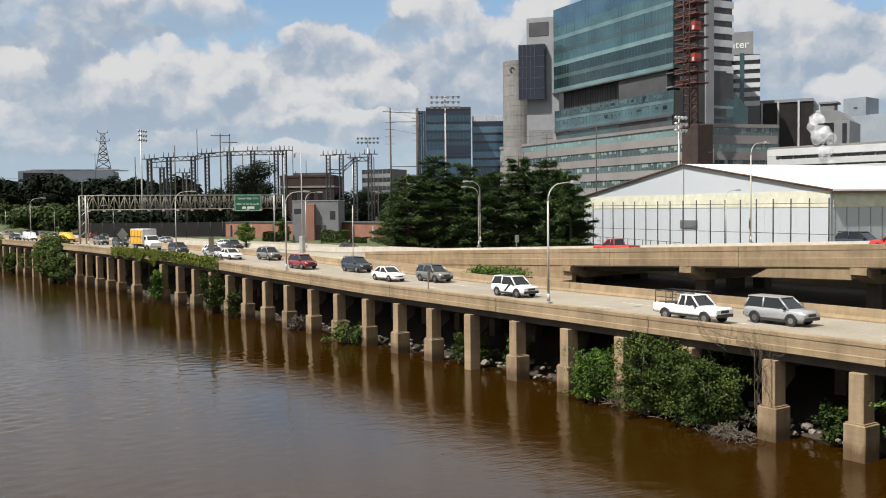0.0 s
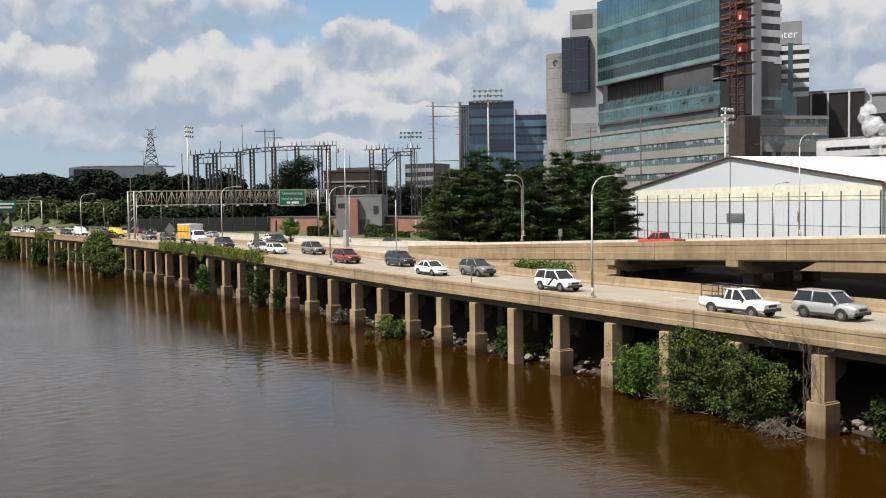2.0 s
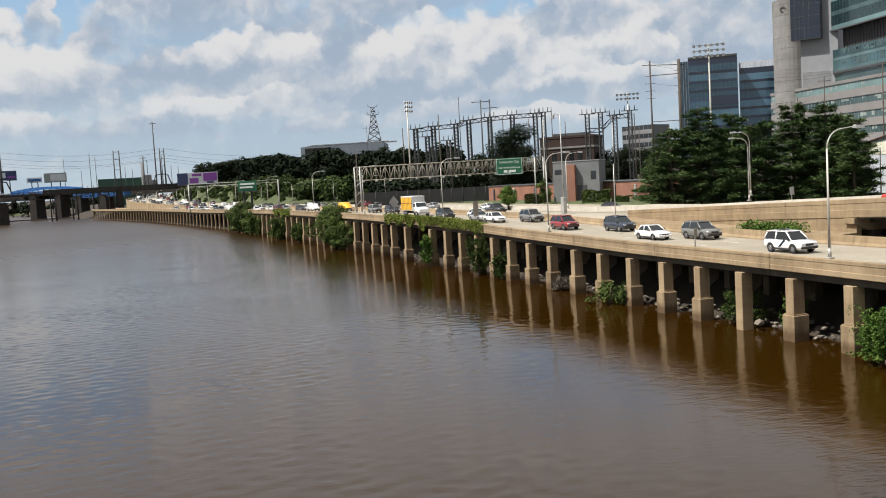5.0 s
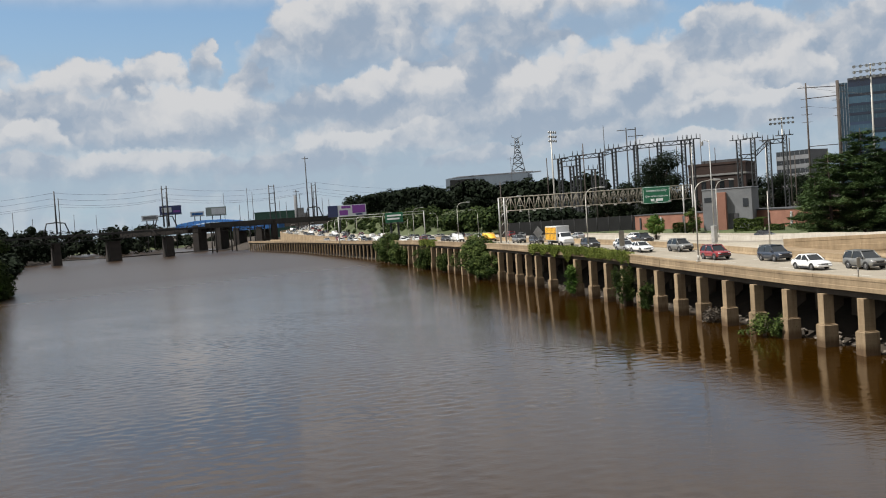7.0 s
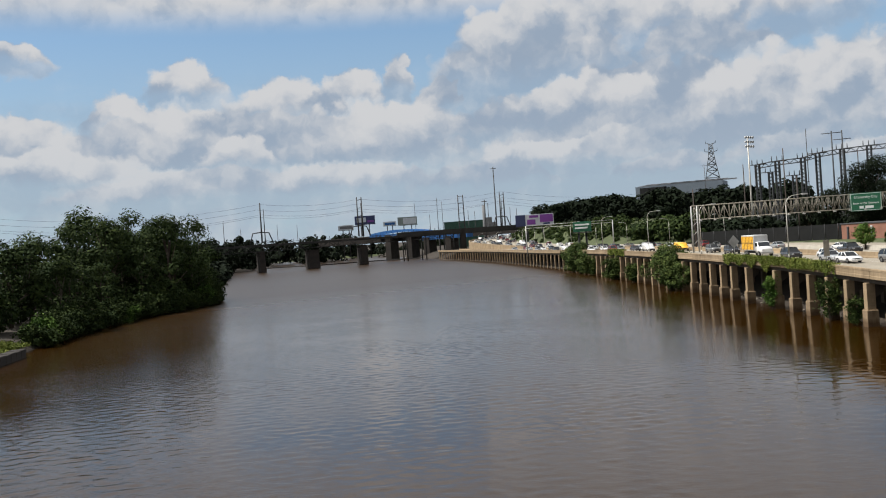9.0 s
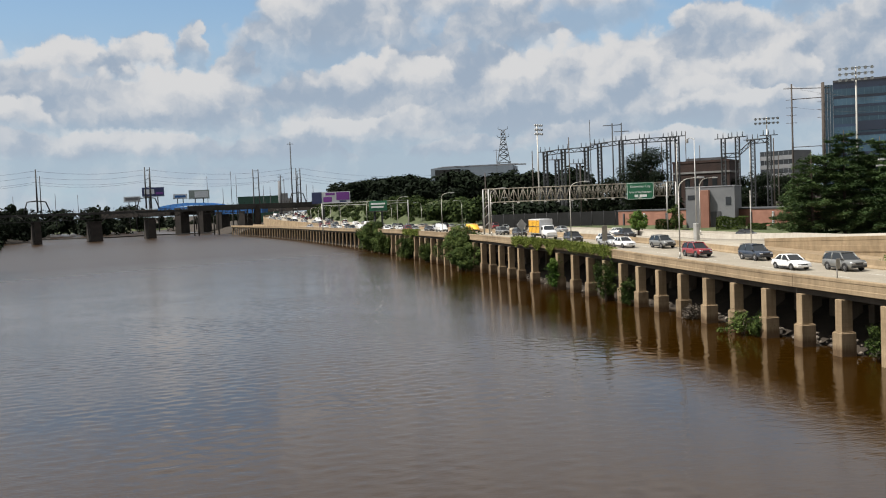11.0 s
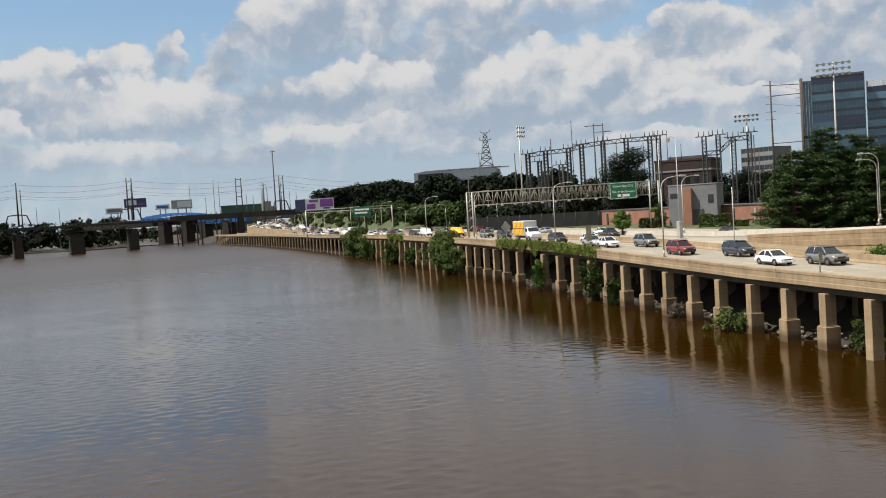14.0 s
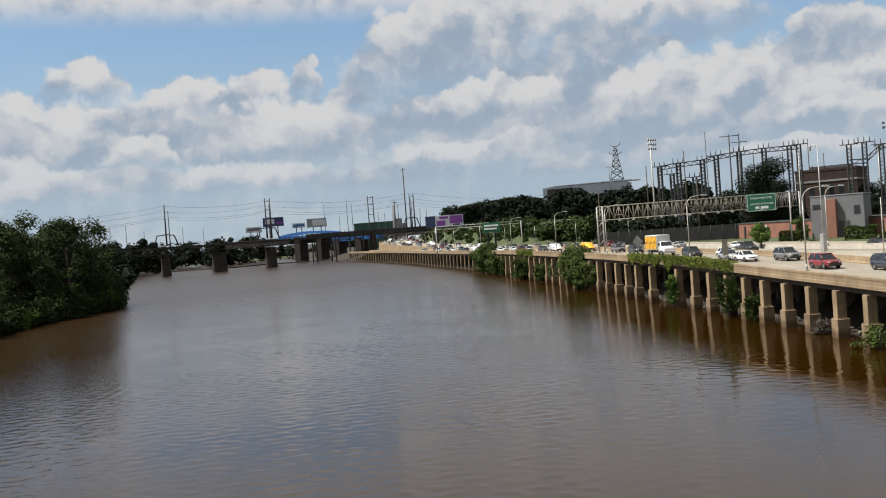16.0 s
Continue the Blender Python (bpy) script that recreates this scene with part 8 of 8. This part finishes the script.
SHAPES = {
    # length, half width, wheel radius, wheelbase ends, body stations (x, half width factor, bottom, top), cabin stations (x, low, high), roof
    "sedan": (0.89, 0.32, (-1.42, 1.38), ((-2.32, .86, .42, .82), (-2.2, .95, .28, .95), (-1.5, 1, .24, 1.0), (0.6, 1, .22, .96), (1.5, .98, .24, .91), (2.1, .93, .28, .80), (2.34, .82, .36, .66)),
              ((-1.75, .94, .97), (-1.05, .96, 1.42), (0.15, .95, 1.45), (1.0, .92, .94))),
    "suv": (0.94, 0.37, (-1.36, 1.38), ((-2.30, .88, .50, 1.00), (-2.22, .96, .36, 1.10), (-1.9, .99, .30, 1.12), (-1.2, 1, .28, 1.11), (0.6, 1, .28, 1.09), (1.3, .99, .29, 1.07), (1.9, .97, .31, 1.03), (2.18, .93, .35, .97), (2.30, .86, .44, .86)),
            ((-2.22, 1.06, 1.12), (-1.98, 1.08, 1.64), (-1.0, 1.08, 1.74), (0.38, 1.06, 1.72), (1.15, 1.03, 1.08))),
    "pickup": (0.95, 0.38, (-1.60, 1.75), ((-2.75, .95, .55, 1.12), (-2.6, 1, .44, 1.14), (-0.5, 1, .42, 1.14), (0.9, 1, .42, 1.14), (1.6, .99, .42, 1.13), (2.5, .96, .44, 1.08), (2.68, .90, .52, .96)),
               ((-0.55, 1.08, 1.11), (-0.40, 1.10, 1.74), (0.55, 1.10, 1.76), (1.25, 1.06, 1.08))),
    "van": (1.0, 0.36, (-1.75, 1.75), ((-2.8, .96, .42, 1.96), (-2.7, 1, .36, 2.06), (0.4, 1, .34, 2.08), (1.1, 1, .34, 1.86), (1.75, .98, .36, 1.25), (2.5, .94, .40, 1.02), (2.7, .85, .46, .80)),
            ((0.55, 1.18, 1.80), (0.85, 1.20, 1.95), (1.05, 1.20, 1.90), (1.80, 1.12, 1.20))),
}


def vehicle(kind, paint_mat, label, category, rack=False, stripe=None):
    w, wr, axles, stations, cabin = SHAPES[kind]
    ob = thing(category.replace(" ", "_"), label, category, None, "traffic")
    bm = bmesh.new()
    loft(bm, [body_ring(x, w * f, zb, zt) for x, f, zb, zt in stations])
    body = part("body", bm, paint_mat, ob)
    bm = bmesh.new()
    low = w * 0.90
    loft(bm, [[(x, -low, za), (x, -low * 0.80 - (0.12 if zt_ - za < 0.1 else 0), zt_), (x, low * 0.80 + (0.12 if zt_ - za < 0.1 else 0), zt_), (x, low, za)] for x, za, zt_ in cabin], False)
    part("glazing", bm, M_CARGLASS, ob, "dark window glass")
    if kind != "van":
        bm = bmesh.new()
        x0_, x1_ = cabin[1][0], cabin[-2][0]
        zr = max(c_[2] for c_ in cabin)
        soft_block(bm, x0_ - 0.08, x1_ + 0.08, -low * 0.82, low * 0.82, zr - 0.04, zr + 0.05, 0.03)
        part("roof", bm, paint_mat, ob)
        for sy in (-1, 1):
            for (xa, za), (xb, zb_) in (((cabin[-1][0], cabin[-1][1]), (cabin[-2][0], cabin[-2][2])), ((0.5 * (x0_ + x1_), cabin[1][1]), (0.5 * (x0_ + x1_), zr)), ((cabin[0][0], cabin[0][1]), (cabin[1][0], cabin[1][2]))):
                bm = bmesh.new()
                beam(bm, (xa, sy * low * 0.99, za), (xb, sy * low * 0.81, zb_), 0.065, n=6)
                part("pillar", bm, paint_mat, ob)
    if kind == "pickup":
        bm = bmesh.new()
        block(bm, -2.5, -0.65, -w * 0.8, w * 0.8, 1.0, 1.145)
        part("load_bed", bm, M_TRIM, ob, "dark open load bed")
    bm = bmesh.new()
    xb, xf = stations[0][0], stations[-1][0]
    soft_block(bm, xb - 0.05, xb + 0.2, -w * 0.9, w * 0.9, stations[0][2] - 0.04, stations[0][2] + 0.2, 0.04)
    part("rear_bumper", bm, M_TRIM if kind in ("suv", "pickup") else paint_mat, ob)
    bm = bmesh.new()
    soft_block(bm, xf - 0.2, xf + 0.05, -w * 0.86, w * 0.86, stations[-1][2] - 0.06, stations[-1][2] + 0.16, 0.04)
    part("front_bumper", bm, M_TRIM if kind in ("suv", "pickup", "van") else paint_mat, ob)
    bm = bmesh.new()
    zg = stations[-1][3] - 0.06
    soft_block(bm, xf - 0.1, xf + 0.03, -w * 0.42, w * 0.42, zg - 0.16, zg + 0.02, 0.02)
    part("grille", bm, M_TRIM, ob, "black grille")
    for sy in (-1, 1):
        bm = bmesh.new()
        y0_ = sy * w * 0.66
        soft_block(bm, xf - 0.22, xf + 0.01, y0_ - 0.17, y0_ + 0.17, zg - 0.08, zg + 0.07, 0.03)
        part("headlight", bm, M_HEADLIGHT, ob, "clear headlight")
        bm = bmesh.new()
        y0_ = sy * w * 0.74
        soft_block(bm, xb - 0.02, xb + 0.1, y0_ - 0.1, y0_ + 0.1, stations[0][3] - 0.28, stations[0][3] - 0.02, 0.02)
        part("tail_light", bm, M_TAIL, ob, "red tail light")
        bm = bmesh.new()
        soft_block(bm, cabin[-1][0] - 0.36, cabin[-1][0] - 0.16, sy * w * 1.0 - 0.1, sy * w * 1.0 + 0.1, cabin[-1][1] + 0.02, cabin[-1][1] + 0.17, 0.03)
        part("mirror", bm, M_TRIM, ob)
        bm = bmesh.new()
        block(bm, axles[0] + wr, axles[1] - wr, sy * w * 0.965 - 0.03, sy * w * 0.965 + 0.03, stations[3][2] - 0.02, stations[3][2] + 0.13)
        part("sill", bm, M_TRIM, ob, "black lower sill")
        for ax in axles:
            bm = bmesh.new()
            tube(bm, [(ax + wr * 1.13 * math.cos(t_), sy * (w - 0.015), wr + wr * 1.13 * math.sin(t_)) for t_ in [math.pi * k / 8 for k in range(9)]], 0.055, n=5)
            part("wheel_arch", bm, M_TRIM, ob, "black wheel arch")
            bm = bmesh.new()
            beam(bm, (ax, sy * (w - 0.22), wr), (ax, sy * (w + 0.01), wr), wr, n=16)
            tyre = part("wheel", bm, M_TYRE, ob, "black tyre")
            bm = bmesh.new()
            beam(bm, (ax, sy * (w - 0.02), wr), (ax, sy * (w + 0.025), wr), wr * 0.56, wr * 0.50, n=12)
            part("rim", bm, M_RIM, tyre, "grey alloy rim")
    if rack:
        for xx in (-2.55, -1.6, -0.7):
            bm = bmesh.new()
            tube(bm, [(xx, -w * 0.9, 1.1), (xx, -w * 0.9, 1.95), (xx, w * 0.9, 1.95), (xx, w * 0.9, 1.1)], 0.035, n=5)
            part("rack_hoop", bm, M_DARKSTEEL, ob, "black ladder rack hoop")
        for sy in (-1, 1):
            for zz in (1.95, 1.55):
                bm = bmesh.new()
                beam(bm, (-2.55, sy * w * 0.9, zz), (-0.7 + (1.6 if zz > 1.9 else 0), sy * w * 0.9, zz), 0.03, n=5)
                part("rack_rail", bm, M_DARKSTEEL, ob)
    if stripe:
        for sy in (-1, 1):
            bm = bmesh.new()
            hexa(bm, [(-0.35, sy * w * 1.002 - 0.004, 0.5), (-0.05, sy * w * 1.002 - 0.004, 0.5), (-0.05, sy * w * 1.002 + 0.006, 0.5), (-0.35, sy * w * 1.002 + 0.006, 0.5),
                      (0.25, sy * w * 0.975 - 0.004, 1.08), (0.55, sy * w * 0.975 - 0.004, 1.08), (0.55, sy * w * 0.975 + 0.01, 1.08), (0.25, sy * w * 0.975 + 0.01, 1.08)])
            part("door_stripe", bm, stripe, ob, "dark diagonal door stripe")
        bm = bmesh.new()
        soft_block(bm, -0.95, -0.65, -0.6, 0.6, 1.78, 1.88, 0.03)
        part("roof_bar", bm, M_PANELDARK, ob, "roof light bar")
    return ob


def box_truck(side_mat, label, cab_mat):
    ob = thing("box_truck", label, "truck", None, "traffic")
    bm = bmesh.new()
    soft_block(bm, -4.4, 1.9, -1.2, 1.2, 1.05, 3.65, 0.04)
    part("box", bm, M_PANELWHITE, ob, "white box body")
    for sy in (-1, 1):
        bm = bmesh.new()
        soft_block(bm, -4.25, 1.65, sy * 1.22 - 0.02, sy * 1.22 + 0.02, 1.2, 3.45, 0.01)
        side = part("side_curtain", bm, side_mat, ob, "yellow side panel")
        for i in range(9):
            bm = bmesh.new()
            x = -4.25 + 5.9 * i / 8
            block(bm, x - 0.03, x + 0.03, sy * 1.25 - 0.02, sy * 1.25 + 0.02, 1.2, 3.45)
            part("rib", bm, M_TRIM, side)
        bm = bmesh.new()
        block(bm, -4.3, 1.7, sy * 1.25 - 0.025, sy * 1.25 + 0.025, 2.28, 2.38)
        part("rail", bm, M_TRIM, side)
    bm = bmesh.new()
    loft(bm, [body_ring(2.0, 1.12, .7, 2.5), body_ring(2.9, 1.12, .7, 2.55), body_ring(3.35, 1.08, .7, 1.75), body_ring(4.5, 1.0, .7, 1.55), body_ring(4.7, .92, .8, 1.3)])
    part("cab", bm, cab_mat, ob, "white cab")
    bm = bmesh.new()
    hexa(bm, [(3.37, -0.95, 1.78), (3.42, -0.95, 1.74), (3.42, 0.95, 1.74), (3.37, 0.95, 1.78), (2.93, -0.9, 2.46), (2.98, -0.9, 2.46), (2.98, 0.9, 2.46), (2.93, 0.9, 2.46)])
    part("windscreen", bm, M_CARGLASS, ob, "dark windscreen")
    for sy in (-1, 1):
        bm = bmesh.new()
        block(bm, 2.2, 3.0, sy * 1.1 - 0.02, sy * 1.1 + 0.02, 1.75, 2.35)
        part("side_window", bm, M_CARGLASS, ob)
        bm = bmesh.new()
        soft_block(bm, 4.55, 4.74, sy * 0.72 - 0.14, sy * 0.72 + 0.14, 1.0, 1.25, 0.03)
        part("headlight", bm, M_HEADLIGHT, ob)
        for ax in (-3.0, -2.0, 3.6):
            bm = bmesh.new()
            beam(bm, (ax, sy * 0.85, 0.5), (ax, sy * 1.15, 0.5), 0.5, n=16)
            ty = part("wheel", bm, M_TYRE, ob, "black tyre")
            bm = bmesh.new()
            beam(bm, (ax, sy * 1.12, 0.5), (ax, sy * 1.18, 0.5), 0.28, 0.22, n=12)
            part("rim", bm, M_RIM, ty)
    bm = bmesh.new()
    soft_block(bm, -4.4, 4.3, -0.5, 0.5, 0.55, 1.02, 0.03)
    part("chassis", bm, M_TRIM, ob)
    bm = bmesh.new()
    soft_block(bm, 4.5, 4.8, -1.05, 1.05, 0.5, 0.85, 0.04)
    part("front_bumper", bm, M_GALV, ob)
    return ob


P_WHITE = paint("white_car_paint", (0.78, 0.78, 0.77), 0.25, 0.0, 0.6)
P_SILVER = paint("silver_car_paint", (0.42, 0.43, 0.44), 0.3, 0.5, 0.6)
P_GREY = paint("grey_car_paint", (0.22, 0.22, 0.21), 0.3, 0.4, 0.6)
P_BLACK = paint("black_car_paint", (0.018, 0.019, 0.022), 0.2, 0.0, 0.8)
P_NAVY = paint("navy_car_paint", (0.02, 0.03, 0.05), 0.2, 0.0, 0.8)
P_RED = paint("dark_red_car_paint", (0.22, 0.018, 0.022), 0.25, 0.0, 0.7)
P_SCARLET = paint("bright_red_car_paint", (0.45, 0.03, 0.025), 0.25, 0.0, 0.7)
P_YELLOW = paint("yellow_panel", (0.80, 0.42, 0.03), 0.5)
P_BEIGE = paint("champagne_car_paint", (0.36, 0.33, 0.27), 0.3, 0.4, 0.6)


def road_place(s, off, toward=True, zf=None, base=5.205):
    z = base + (inner_z(s, off) if off > RAMP_OFF else zf(s) if zf else rise(s))
    return SHORE.place(s, off, z) @ pose(0, 0, 0, 0, 0, 180 if toward else 0)


cars = {}


def put(kind, mat, label, m, **kw):
    key = (kind, mat.name, tuple(sorted(kw)))
    if key not in cars:
        cars[key] = vehicle(kind, mat, label, {"sedan": "car", "suv": "car", "pickup": "pickup truck", "van": "van"}[kind], **kw)
        cars[key].matrix_world = m
        return cars[key]
    return copy_thing(cars[key], m)


put("suv", P_SILVER, "silver crossover car on the near carriageway", road_place(11.0, 9.0))
put("pickup", P_WHITE, "white pickup truck with a black ladder rack", road_place(15.6, 5.8), rack=True)
put("suv", P_WHITE, "white patrol sport utility car with a dark door stripe", road_place(37.0, 7.7), stripe=P_NAVY)
put("suv", P_GREY, "grey sport utility car on the carriageway", road_place(54.5, 11.2))
put("sedan", P_WHITE, "white saloon car on the carriageway", road_place(58.3, 7.9))
put("suv", P_NAVY, "dark blue sport utility car on the carriageway", road_place(70.5, 11.2))
put("suv", P_RED, "dark red people carrier on the carriageway", road_place(78.5, 8.2))
put("suv", P_GREY, "", road_place(94.0, 11.6))
put("sedan", P_WHITE, "", road_place(98.3, 7.8))
put("sedan", P_SILVER, "silver saloon car on the carriageway", road_place(104.0, 8.0))
put("suv", P_BLACK, "black sport utility car on the carriageway", road_place(118.0, 8.0))
put("sedan", P_WHITE, "", road_place(113.0, 11.6))
put("suv", P_BLACK, "", road_place(151.8, 10.0))
put("suv", P_GREY, "", road_place(166.0, 11.2))
trk = box_truck(P_YELLOW, "white box truck with yellow side panels", P_WHITE)
trk.matrix_world = road_place(134.5, 8.6)
put("van", P_YELLOW, "yellow delivery van in traffic", road_place(190.0, 12.0))
put("van", P_WHITE, "white delivery van in traffic", road_place(205.0, 8.2))
# the climbing carriageway and the road behind it
put("pickup", P_SCARLET, "bright red pickup truck on the climbing ramp", road_place(47.0, 30.5, False, ramp_z))
put("suv", P_SCARLET, "bright red sport utility car on the ramp", road_place(16.5, 33.0, False, ramp_z))
put("suv", P_NAVY, "", road_place(26.0, 43.0, True, lambda s: 2.6))
put("sedan", P_BLACK, "black saloon car on the side road", road_place(122.0, 42.0, True, lambda s: 0.75))
put("pickup", P_BLACK, "dark flatbed pickup truck on the carriageway", road_place(121.0, 18.5))
put("sedan", P_WHITE, "", road_place(156.0, 33.0, False))
put("sedan", P_SILVER, "", road_place(176.0, 29.0, False))
# queue further along the highway
rng = np.random.default_rng(31)
kinds = [("sedan", P_WHITE), ("suv", P_SILVER), ("sedan", P_BLACK), ("suv", P_WHITE), ("sedan", P_GREY), ("suv", P_RED), ("sedan", P_SILVER), ("van", P_WHITE), ("suv", P_BLACK), ("sedan", P_BEIGE), ("suv", P_NAVY)]
names = {"sedan": "saloon car in the queue far along the road", "suv": "sport utility car in the queue far along the road", "van": "delivery van in the queue far along the road"}
tint = {P_WHITE.name: "white", P_SILVER.name: "silver", P_BLACK.name: "black", P_GREY.name: "grey", P_RED.name: "dark red", P_BEIGE.name: "champagne", P_NAVY.name: "dark blue"}
for off, toward in ((4.4, True), (8.1, True), (11.7, True), (18.0, True), (27.5, False), (31.5, False)):
    s = 215.0 + rng.uniform(0, 14)
    while s < 420:
        kd, mt = kinds[int(rng.integers(len(kinds)))]
        put(kd, mt, tint[mt.name] + " " + names[kd], road_place(s, off, toward))
        s += rng.uniform(14, 34)
for off, toward in ((4.0, True), (8.0, True), (12.0, True), (18.0, False), (22.0, False)):
    s = 45.0 + rng.uniform(0, 10)
    while s < 330:
        kd, mt = kinds[int(rng.integers(len(kinds)))]
        put(kd, mt, tint[mt.name] + " " + names[kd], APP.place(s, off, 5.0 + app_z(s)) @ pose(0, 0, 0, 0, 0, 180 if toward else 0))
        s += rng.uniform(13, 30)
